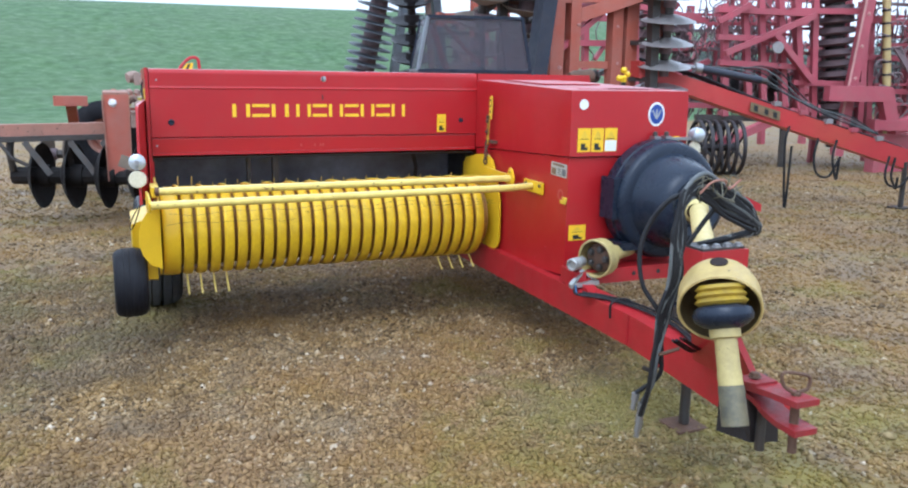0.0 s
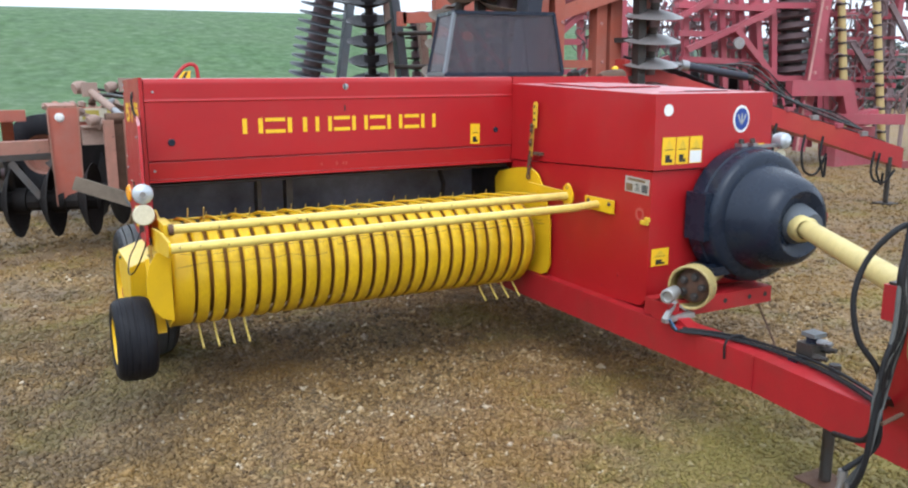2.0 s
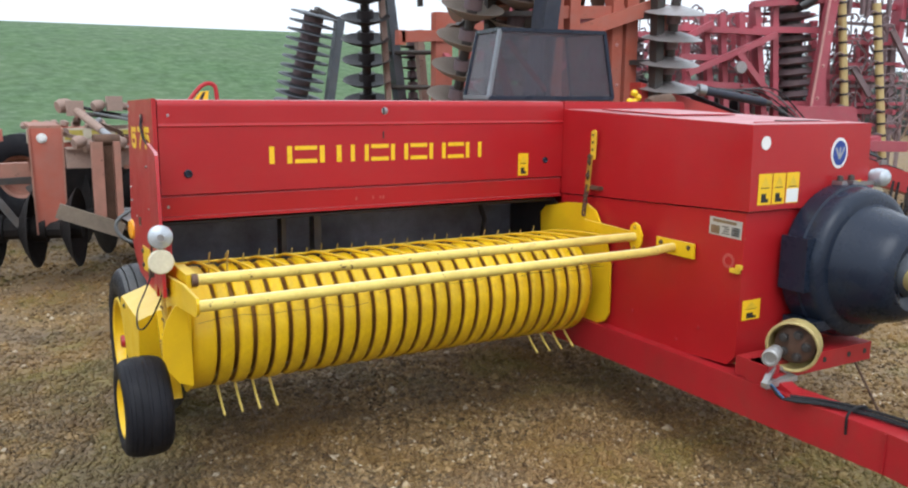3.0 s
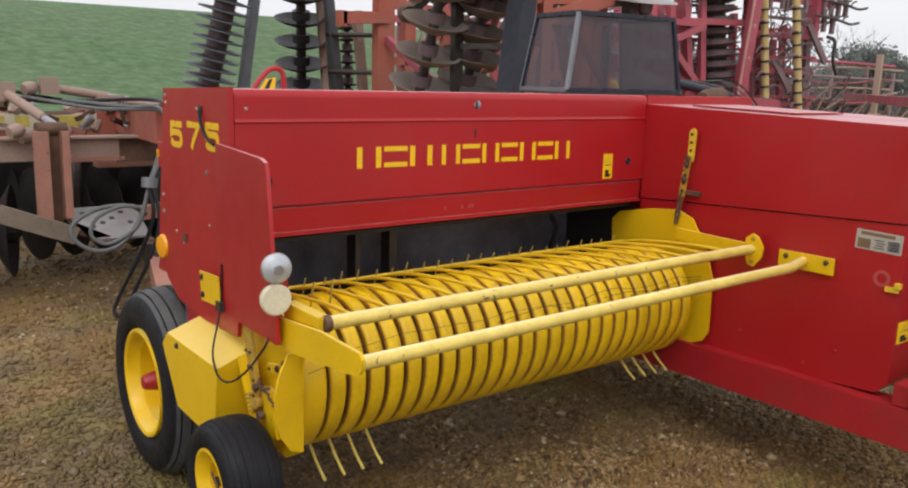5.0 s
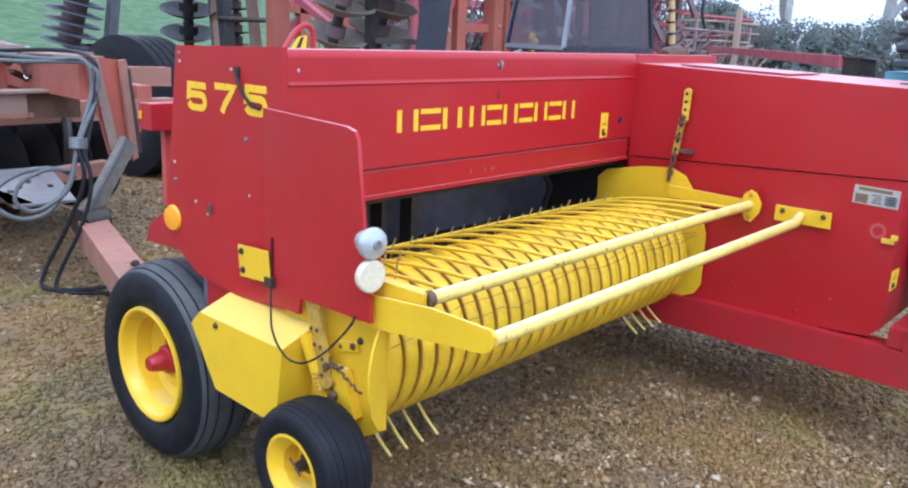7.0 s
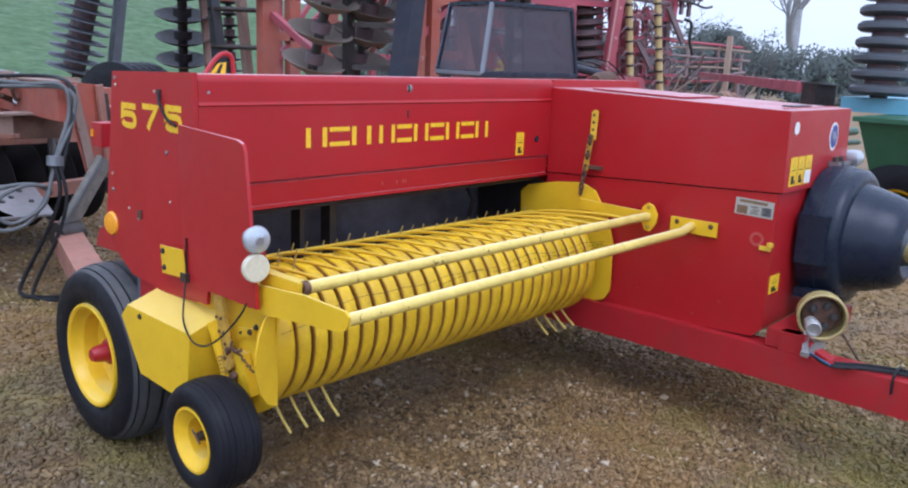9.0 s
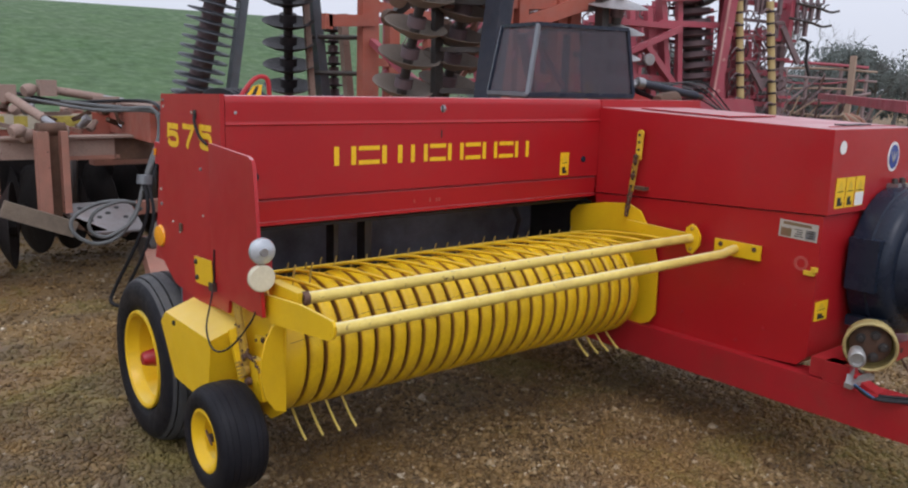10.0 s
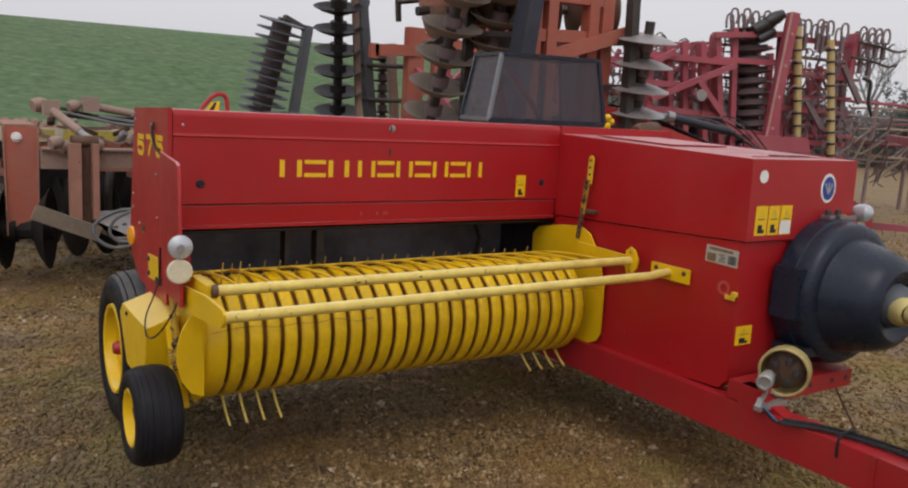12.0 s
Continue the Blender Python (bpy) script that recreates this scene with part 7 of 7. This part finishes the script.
part("round_cover", lathe([(0, 0), (0, 0.10), (0.03, 0.09), (0.03, 0)], cp(1.22, 1.96, FRONT - 0.30), (-0.3, -0.9, 0), 20), M_disc_bright, c1)
cp_beam(c1, "base", [(0.1, 0.82, 1.9, 0.80, 0.16), (0.55, 0.80, 0.58, 0.0, 0.07), (1.60, 0.80, 1.62, 0.0, 0.07)], FRONT + 0.12, M_dark_steel)
gang(c1, cp(0.25, 1.30, FRONT + 0.5), cp(1.75, 1.34, FRONT + 0.45), 7, dished_disc(0.26, 0.05), M_interior, 0.06, spool=0.1)
tine_rows(c1, 41, [(0.3, 1.5, 2.80), (0.25, 1.5, 2.35), (0.3, 1.6, 1.95), (0.3, 1.6, 1.6)], FRONT, 0.7, 0.13)
gang(c1, cp(-0.55, 0.9, FRONT + 1.1), cp(-0.75, 2.75, FRONT + 1.1), 10, dished_disc(0.24, 0.04), M_packer, 0.08, spool=0.14)
gang(c1, cp(0.15, 0.9, FRONT + 1.2), cp(0.05, 2.5, FRONT + 1.2), 9, dished_disc(0.26, 0.04), M_packer, 0.08, spool=0.14)
tine_rows(c1, 47, [(-0.9, 1.6, 2.55), (-0.9, 1.6, 2.25), (-0.9, 1.6, 1.95), (-0.9, 1.6, 1.65), (-0.9, 1.6, 1.35), (-0.9, 1.6, 1.1)], FRONT + 0.7, 0.6, 0.09)
cp_beam(c1, "wing_frame", [(-0.85, 2.62, 0.35, 2.40, 0.13), (-0.80, 0.6, -0.92, 2.72, 0.12), (-0.30, 0.6, -0.42, 2.66, 0.12), (-0.85, 1.25, 0.4, 1.75, 0.10), (-0.85, 1.0, 1.8, 1.0, 0.16)], FRONT + 0.55, M_crimson)
cp_beam(c1, "rear_post", [(0.55, 0.8, 0.62, 2.6, 0.1), (1.15, 0.8, 1.12, 2.7, 0.1), (1.5, 0.8, 1.42, 2.9, 0.1)], FRONT + 0.8, M_crimson)

c2 = thing("cultivator", cp(2.2, 0, FRONT), "crimson cultivator wing with dark packer roller, folded upright", "cultivator")
cp_beam(c2, "post", [(1.53, 2.96, 1.84, 0.75, 0.21), (1.86, 3.08, 2.04, 0.75, 0.10), (2.72, 3.05, 2.82, 0.60, 0.14)], FRONT, M_crimson)
cp_beam(c2, "cross_rail", [(1.45, 2.93, 2.62, 3.02, 0.14), (1.45, 2.55, 2.72, 2.56, 0.13), (1.6, 1.42, 2.8, 1.40, 0.10)], FRONT - 0.10, M_crimson)
gang(c2, cp(2.62, 0.35, FRONT + 0.32), cp(2.30, 3.15, FRONT + 0.32), 16, dished_disc(0.43, 0.06), M_packer, 0.16, spool=0.30)
mast = part("mast", beam(cp(2.33, 0.25, FRONT - 0.35), cp(2.66, 3.34, FRONT - 0.35), 0.17, 0.14, 0.012), M_crimson, c2)
part("mast_flange", beam(cp(2.25, 0.25, FRONT - 0.43), cp(2.58, 3.34, FRONT - 0.43), 0.035, 0.03), M_pale_edge, mast)
for z in (1.5, 2.0, 2.5, 3.0):
    bolt(mast, cp(2.33 + 0.107 * (z - 0.25), z, FRONT - 0.43), -V, 0.022, M_pale_edge)
for s0, z0, r in ((2.24, 3.12, 0.20), (2.46, 3.26, 0.22), (2.34, 2.98, 0.18)):
    part("coil_spring", lathe([(-0.16, 0.0), (-0.16, r * 0.4), (-0.05, r * 0.5), (0.05, r * 0.48), (0.16, r * 0.35), (0.16, 0.0)], cp(s0, z0, FRONT - 0.15), U + Vector((0, 0, 0.55)), 14), M_decal_k, c2)
part("chassis", bevelled(add_beam(bmesh.new(), cp(2.72, 0.78, -1.5), cp(3.9, 0.76, -1.5), 0.25, 0.16), 0.03), M_crimson, c2)
wheels = part("packer_axle", tube([cp(-0.25, 0.42, -2.0), cp(0.42, 0.42, -2.0)], 0.06, 10), M_interior, c2)
hoop = finish(lathe([(-0.025, 0.385), (-0.025, 0.42), (0.025, 0.42), (0.025, 0.385)], (0, 0, 0), (0, 0, 1), 32, True), "hoop")
hoop.materials.append(M_interior)
spoke = finish(tube([(0.05, 0, 0), (0.39, 0, 0)], 0.018, 6), "spoke")
spoke.materials.append(M_interior)
face = U.to_track_quat("Z", "Y").to_matrix().to_4x4()
for k in range(6):
    m = Matrix.Translation(cp(-0.22 + 0.122 * k, 0.42, -2.0)) @ face
    ring = place("hoop", hoop, None, wheels, m)
    for a in range(6):
        place("spoke", spoke, None, wheels, m @ Matrix.Rotation(a * math.pi / 3 + 0.3 * k, 4, "Z"))
part("wheel_arm", beam(cp(0.1, 0.46, -1.95), cp(1.6, 0.95, -1.2), 0.12, 0.12), M_crimson, c2)
tine_rows(c2, 42, [(1.5, 2.9, 2.85), (1.6, 2.9, 2.3), (1.6, 2.8, 1.9), (1.6, 2.8, 1.55), (1.7, 2.9, 1.2)], FRONT + 0.1, 0.9, 0.15)
tine_rows(c2, 45, [(1.0, 2.2, 2.72), (0.9, 2.2, 2.3), (0.9, 2.2, 1.95), (0.6, 2.2, 1.6), (0.6, 2.2, 1.3)], FRONT + 1.0, 0.9, 0.10)
cp_beam(c2, "rear_post", [(1.7, 0.7, 1.66, 2.9, 0.12), (2.1, 0.7, 2.0, 3.0, 0.10), (2.5, 0.0, 2.55, 3.0, 0.12), (2.9, 0.2, 2.88, 2.9, 0.12)], FRONT + 0.95, M_crimson)
crown_loops(c2, [(1.83, 3.19), (2.05, 3.20), (2.21, 3.17), (2.42, 3.19)], FRONT)

c3 = thing("cultivator", cp(3.7, 0, FRONT), "crimson cultivator with two pale yellow roller tubes", "cultivator")
for s0, z0, s1, lean in ((3.00, 3.18, 3.36, 0.0), (3.56, 3.00, 3.96, -0.1)):
    lo, hi = cp(s1, 0.25, FRONT + lean), cp(s0, z0, FRONT + lean)
    t = part("yellow_tube", tube([lo, hi], 0.064, 16), M_tube_tan, c3, "pale yellow tube with dark clamps")
    for k in range(13):
        c = lo.lerp(hi, 0.10 + 0.07 * k)
        part("clamp", lathe([(-0.018, 0.0), (-0.018, 0.075), (0.018, 0.075), (0.018, 0.0)], c, hi - lo, 14), M_dark_steel, t)
        part("clamp_tine", tube(curve_points([c - V * 0.06, c + U * (0.16 if k % 2 else -0.16) - V * 0.10 + Vector((0, 0, 0.03)), c + U * (0.24 if k % 2 else -0.24) - V * 0.10 - Vector((0, 0, 0.07))], 3), 0.013, 6), M_tine_hazy, t)
cp_beam(c3, "post", [(2.98, 2.75, 3.18, 0.1, 0.16), (3.22, 3.05, 3.48, 0.1, 0.12), (3.72, 2.6, 3.80, 0.1, 0.10)], FRONT + 0.35, M_crimson)
cp_beam(c3, "wing_post", [(4.20, 3.16, 4.15, 2.38, 0.27)], FRONT + 0.2, M_crimson)
cp_beam(c3, "wing_leg", [(4.15, 2.38, 4.24, 0.1, 0.10), (3.98, 2.9, 4.06, 0.1, 0.08)], FRONT + 0.25, M_tine_hazy)
cp_beam(c3, "cross_rail", [(2.95, 3.02, 4.75, 2.96, 0.06), (2.9, 2.45, 4.3, 2.42, 0.07), (2.9, 1.85, 4.3, 1.82, 0.07), (2.9, 1.3, 4.3, 1.28, 0.10)], FRONT + 0.25, M_crimson)
cp_beam(c3, "brace", [(3.28, 2.0, 3.62, 1.55, 0.05), (3.9, 2.6, 4.3, 2.0, 0.06)], FRONT - 0.05, M_tine_hazy)
tine_rows(c3, 43, [(3.0, 4.5, 2.72), (3.1, 4.4, 2.4), (3.1, 4.3, 2.05), (3.1, 4.4, 1.7), (3.1, 4.4, 1.4), (3.2, 4.4, 1.1)], FRONT - 0.05, 0.5, 0.15)
tine_rows(c3, 46, [(3.3, 4.6, 2.55), (3.3, 4.6, 2.2), (3.3, 4.6, 1.85), (3.3, 4.6, 1.5), (3.3, 4.6, 1.2)], FRONT + 0.6, 0.8, 0.10)
cp_beam(c3, "rear_post", [(3.2, 0.2, 3.1, 2.8, 0.12), (3.6, 0.2, 3.62, 2.5, 0.10), (4.0, 0.2, 3.96, 2.4, 0.10)], FRONT + 0.9, M_crimson)
crown_loops(c3, [(2.98, 3.13), (3.07, 3.10), (3.18, 3.11), (3.42, 3.13), (3.50, 3.10), (3.60, 3.12), (3.88, 3.10), (4.24, 3.07), (4.40, 3.06), (4.54, 3.06), (4.69, 3.06), (4.28, 2.80), (4.45, 2.77)], FRONT)
for s0, z in ((4.50, 2.95), (4.36, 2.70)):
    part("end_tine", tube(curve_points([cp(s0 - 0.3, z + 0.06, FRONT), cp(s0 + 0.1, z, FRONT - 0.05), cp(s0 + 0.36, z - 0.06, FRONT - 0.05), cp(s0 + 0.55, z - 0.03, FRONT - 0.05)], 4), 0.022, 6), M_dark_steel, c3)
    for k in range(3):
        part("end_hook", tube(curve_points([cp(s0 + 0.12 * k, z - 0.02, FRONT), cp(s0 + 0.06 + 0.12 * k, z + 0.05, FRONT), cp(s0 + 0.12 + 0.12 * k, z + 0.07, FRONT)], 3), 0.014, 6), M_dark_steel, c3)
part("drop_arm", tube(curve_points([cp(4.34, 2.42, FRONT), cp(4.50, 2.35, FRONT), cp(4.50, 2.05, FRONT), cp(4.60, 1.80, FRONT)], 4), 0.03, 8), M_decal_k, c3)
neck = part("goose_neck", bevelled(add_beam(bmesh.new(), cp(1.95, 1.26, -1.5), cp(2.92, 1.26, -1.5), 0.22, 0.24), 0.05), M_crimson, c3)
part("neck_drop", bevelled(add_beam(bmesh.new(), cp(2.86, 1.34, -1.5), cp(3.06, 0.70, -1.5), 0.20, 0.20), 0.04), M_crimson, neck)
part("neck_root", bevelled(add_beam(bmesh.new(), cp(3.05, 0.74, -1.5), cp(3.5, 0.82, -1.4), 0.20, 0.22), 0.04), M_crimson, neck)
part("foot_block", box(cp(3.0, 0.0, -1.3) - Vector((0.2, 0.1, 0)), cp(3.6, 0.62, -1.1) + Vector((0.1, 0.1, 0)), 0.02), M_crimson, c3)

c4 = thing("cultivator", (12.6, 16.5, 0), "crimson cultivator frame standing behind the row", "cultivator")
rng4 = random.Random(9)
for k in range(7):
    x = 8.2 + 1.1 * k
    part("post", beam((x, 15.6 - 0.1 * k, 0.0), (x + rng4.uniform(-0.2, 0.2), 15.6 - 0.1 * k, 3.3 + rng4.uniform(-0.4, 0.3)), 0.13, 0.12), M_crimson, c4)
for z in (1.5, 2.1, 2.6, 3.1):
    part("rail", beam((7.9, 15.5, z), (15.2, 14.9, z + 0.1), 0.12, 0.12), M_crimson, c4)
    for k in range(16):
        place("tine", S_TINE, None, c4, Matrix.Translation((8.1 + 0.43 * k, 15.4, z)) @ Matrix.Rotation(rng4.uniform(-1, 1), 4, "Z"))
for k in range(6):
    part("brace", beam((8.3 + 1.1 * k, 15.4, 1.2 + rng4.random()), (9.2 + 1.1 * k, 15.4, 3.0), 0.08, 0.08), M_crimson, c4)

# -- distant tine harrow with a red beam --
M_far_pink = material("faded_pinkish_grey_paint", (0.27, 0.20, 0.195), 0.75, 0, 0.3, 4, 60, 0.02, (0.17, 0.11, 0.10), 0.2, 4)
far_h = thing("tine_harrow", (16.2, 10.9, 0), "pale yellow and red tine harrow at the yard edge", "harrow")
for x, y, z, w in ((15.2, 11.5, 2.0, 0.05), (15.5, 11.2, 2.15, 0.05), (15.95, 10.5, 2.25, 0.11), (16.3, 10.9, 2.1, 0.05), (16.8, 10.6, 1.9, 0.05)):
    part("post", beam((x, y, 0.0), (x + 0.05, y, z), w, 0.07), M_tan if w > 0.06 else M_far_pink, far_h)
jumble = random.Random(63)
for k in range(9):
    z = 1.0 + 0.14 * k
    part("rail", tube(curve_points([(14.9 + jumble.uniform(0, 0.4), 11.6, z), (15.8, 11.0, z + jumble.uniform(-0.12, 0.10)), (16.4 + jumble.uniform(0, 0.7), 10.5, z + jumble.uniform(-0.1, 0.1))], 4), jumble.uniform(0.018, 0.034), 6), (M_far_pink, M_tan, M_crimson)[k % 3], far_h)
for k in range(26):
    x = jumble.uniform(14.9, 17.0)
    z = jumble.uniform(0.7, 1.9)
    place("tine", S_TINE, None, far_h, Matrix.Translation((x, 11.6 - 0.5 * (x - 14.9), z)) @ Matrix.Rotation(jumble.uniform(-3, 3), 4, "Z") @ Matrix.Rotation(jumble.uniform(-0.6, 0.6), 4, "X"))
    part("strut", beam((x, 11.5 - 0.5 * (x - 14.9), z - 0.3), (x + jumble.uniform(-0.5, 0.5), 11.2 - 0.5 * (x - 14.9), z + jumble.uniform(-0.1, 0.4)), 0.03, 0.03), (M_far_pink, M_tan, M_tine_hazy)[k % 3], far_h)
for k in range(4):
    part("feed_hose", tube(curve_points([(15.6 + 0.1 * k, 10.4, 1.1), (15.9 + 0.1 * k, 10.25, 0.80 + 0.05 * k), (16.1 + 0.1 * k, 10.2, 0.62), (16.35 + 0.1 * k, 10.2, 0.66)], 4), 0.035, 6), M_orange_dusty if k % 2 else M_tan, far_h)
part("red_beam", beam((15.6, 10.9, 1.44), (7.22, 5.56, 1.425), 0.10, 0.11), M_crimson, far_h)

# -- green and teal machine at the yard's right edge --
drill = thing("seed_drill", (7.1, 4.7, 0), "green seed drill with a teal deck and dark packer rings", "seed drill")
part("hopper", bevelled(add_hexa(bmesh.new(), [(6.55, 4.05, 0.75), (7.8, 4.05, 0.75), (7.8, 4.65, 0.75), (6.55, 4.65, 0.75)], [(6.4, 3.9, 1.18), (7.9, 3.9, 1.18), (7.9, 4.75, 1.18), (6.4, 4.75, 1.18)]), 0.03), M_green, drill)
part("hopper_rim", box((6.36, 3.86, 1.181), (7.94, 4.79, 1.22), 0.01), M_green, drill)
part("deck", box((7.25, 4.3, 1.224), (8.3, 5.2, 1.36), 0.02), M_teal, drill)
part("arm", tube(curve_points([(6.5, 4.1, 1.15), (6.3, 4.05, 0.95), (6.3, 4.1, 0.6), (6.5, 4.2, 0.3)], 5), 0.06, 10), M_green, drill)
ring = finish(lathe([(-0.045, 0.0), (-0.05, 0.16), (-0.045, 0.24), (-0.02, 0.27), (0.02, 0.27), (0.045, 0.24), (0.05, 0.16), (0.045, 0.0)], (0, 0, 0), (0, 0, 1), 28), "packer_ring", 40)
gang(drill, (7.35, 4.9, 1.36), (7.40, 4.9, 2.95), 11, ring, M_ring, 0.08, spool=0.14)
end_box = part("dark_end_box", prism([(7.20, 1.48), (7.72, 1.465), (7.76, 1.13), (7.14, 1.10)], "y", 5.42, 5.56, 0.02), M_rust_dark, drill, "dark dusty box on a green bracket")
part("box_rim", prism([(7.19, 1.482), (7.73, 1.467), (7.73, 1.45), (7.19, 1.465)], "y", 5.40, 5.58, 0.004), M_dark_steel, end_box)
part("box_bracket", prism([(7.12, 1.098), (7.50, 1.098), (7.38, 0.93), (7.08, 0.94)], "y", 5.44, 5.52, 0.006), M_green, drill)
part("drop_foot", prism([(7.19, 0.93), (7.26, 0.93), (7.36, 0.80), (7.34, 0.78), (7.10, 0.78), (7.11, 0.81)], "y", 5.44, 5.52, 0.008), M_black, drill)
part("hoop", tube(curve_points([(8.74, 5.5, 0.95), (7.94, 5.5, 0.96), (7.49, 5.5, 0.97), (7.41, 5.5, 0.86), (7.37, 5.5, 0.66), (7.46, 5.5, 0.46), (7.66, 5.5, 0.34), (8.04, 5.5, 0.30), (8.74, 5.5, 0.30)], 6), 0.045, 10), M_green, drill, "green tubular guard hoop")
part("hoop", tube(curve_points([(8.64, 5.42, 0.84), (7.79, 5.42, 0.86), (7.60, 5.42, 0.80), (7.64, 5.42, 0.64), (7.79, 5.42, 0.58), (8.64, 5.42, 0.56)], 6), 0.03, 10), M_green, drill)
part("side_tank", box((7.72, 5.40, 0.40), (8.64, 5.48, 0.62), 0.03), M_green_light, drill)
part("hoop_leg", box((7.99, 5.46, 0.0), (8.09, 5.54, 0.30), 0.01), M_green, drill)
part("tie_beam", box((7.79, 4.66, 0.40), (7.89, 5.47, 0.50), 0.01), M_green, drill)
part("frame", box((6.55, 4.1, 0.35), (7.8, 4.7, 0.55), 0.02), M_green, drill)
for x in (6.5, 7.6):
    part("frame_leg", box((x + 0.1, 4.15, 0.54), (x + 0.2, 4.6, 0.76), 0.01), M_green, drill)
far_wheel(drill, (6.6, 4.4, 0.42), 0.42, 0.22, 0, M_yellow)
far_wheel(drill, (7.95, 4.4, 0.42), 0.42, 0.22, 0, M_yellow)

# ---- hedge and bare trees ----
def leaf_cloud(name, centres, count, size, seed):
    """Small leaf faces thrown about many clump centres, joined."""
    rng = np.random.default_rng(seed)
    c = np.array(centres, float)
    k = rng.integers(0, len(c), count)
    d = rng.normal(size=(count, 3))
    d /= np.linalg.norm(d, axis=1)[:, None]
    p = c[k, :3] + d * c[k, 3:4] * (rng.random(count) ** 0.45)[:, None] * np.array([1, 1, 0.8])
    p[:, 2] = np.maximum(p[:, 2], 0.05)
    out = np.array([-0.5, -0.6, 0.62]) + rng.normal(size=(count, 3)) * 0.42
    out /= np.linalg.norm(out, axis=1)[:, None]
    a = np.cross(out, rng.normal(size=(count, 3)))
    b = np.cross(out, a)
    s = size * rng.uniform(0.5, 1.4, (count, 1))
    v = np.stack([p - a * s * 0.5, p + b * s * 0.5, p + a * s * 0.5, p - b * s * 0.5], 1).reshape(-1, 3)
    me = bpy.data.meshes.new(name)
    me.from_pydata(v.tolist(), [], [(4 * i, 4 * i + 1, 4 * i + 2, 4 * i + 3) for i in range(count)])
    return me


# Leaf green lightened and greyed to carry the haze.
M_hedge = material("hedge_leaves", (0.120, 0.140, 0.132), 0.9, 0, 0.22, 0.6, 3, 0.0, (0.085, 0.075, 0.055), 0.2, 0.4, spec=0.05)
M_twig = material("dark_twig_bark", (0.115, 0.115, 0.108), 0.9, 0, 0.25, 3, 30, 0.03)
# Paler than real bark: distance haze is in the colour.
M_bark = material("hazy_grey_bark", (0.31, 0.31, 0.31), 0.85, 0, 0.25, 3, 30, 0.05)
rng = random.Random(12)
clumps = []
for k in range(640):
    x = rng.uniform(22, 66)
    y = 24 - (x - 24) * 0.52 + rng.uniform(-1.4, 1.4) + 4
    h = rng.uniform(0.3, 2.5) + 0.3 * math.sin(x * 0.7)
    clumps.append((x, y, max(0.3, h), rng.uniform(0.5, 1.0)))
hedge = place("hedge", leaf_cloud("hedge", clumps, 230000, 0.060, 3), M_hedge)
tagged(hedge, "dull green overgrown hedge at the yard's far edge", "hedge", kind="stuff")


def bare_tree(at, height, seed, bark=None, label="leafless grey tree behind the hedge", category="tree", group="bare trees"):
    """A leafless tree: tapered trunk, limbs, fine twigs."""
    r = random.Random(seed)
    t = thing(category, at, label, category, group)
    bark = bark or M_bark
    trunk, limbs, twigs = bmesh.new(), bmesh.new(), bmesh.new()

    def grow(p, d, length, rad, depth):
        pts, q = [p], p
        dd = d.copy()
        for _ in range(4):
            dd = (dd + Vector((r.uniform(-0.2, 0.2), r.uniform(-0.2, 0.2), r.uniform(-0.05, 0.14)))).normalized()
            q = q + dd * length / 4
            pts.append(q)
        bm = trunk if depth == 0 else limbs if depth < 3 else twigs
        add_tube(bm, pts, [rad * (1 - 0.5 * i / 4) for i in range(5)], 8 if depth < 2 else 4, depth == 0)
        if depth < 4:
            for _ in range(4 if depth else 5):
                i = r.randint(2, 4)
                side = Vector((r.uniform(-1, 1), r.uniform(-1, 1), r.uniform(0.1, 0.9))).normalized()
                grow(pts[i], (dd * 0.55 + side * 0.8).normalized(), length * r.uniform(0.5, 0.75), rad * 0.42, depth + 1)

    base = Vector(at)
    grow(base, Vector((0, 0, 1)), height * 0.42, height * 0.032, 0)
    part("trunk", trunk, bark, t)
    part("branchwork", limbs, bark, t)
    part("crown", twigs, bark, t)


for k, (x, y, h) in enumerate(((49.5, 22.5, 13.0), (48.1, 16.3, 13.6), (39.6, 27.0, 7.0), (58.8, 17.4, 10.6), (34.5, 28.8, 5.7))):
    bare_tree((x, y, 0), h, 20 + k)

for k, (x, y, h) in enumerate(((33.4, 19.2, 4.0), (34.6, 18.7, 3.6), (32.0, 20.0, 3.6), (36.5, 18.6, 3.3))):
    bare_tree((x, y, 0), h, 60 + k, M_twig, "dark twiggy shrub growing in the hedge", "shrub", "hedge shrubs")
bush = random.Random(88)
sprays = [(bush.gauss(33.6, 1.3), bush.gauss(19.1, 0.5), bush.uniform(1.8, 3.1), bush.uniform(0.3, 0.7)) for _ in range(60)]
shrub = place("shrub_foliage", leaf_cloud("shrub_foliage", sprays, 9000, 0.05, 8), M_hedge)
tagged(shrub, "thin dull foliage of shrubs above the hedge", "shrub", kind="stuff")
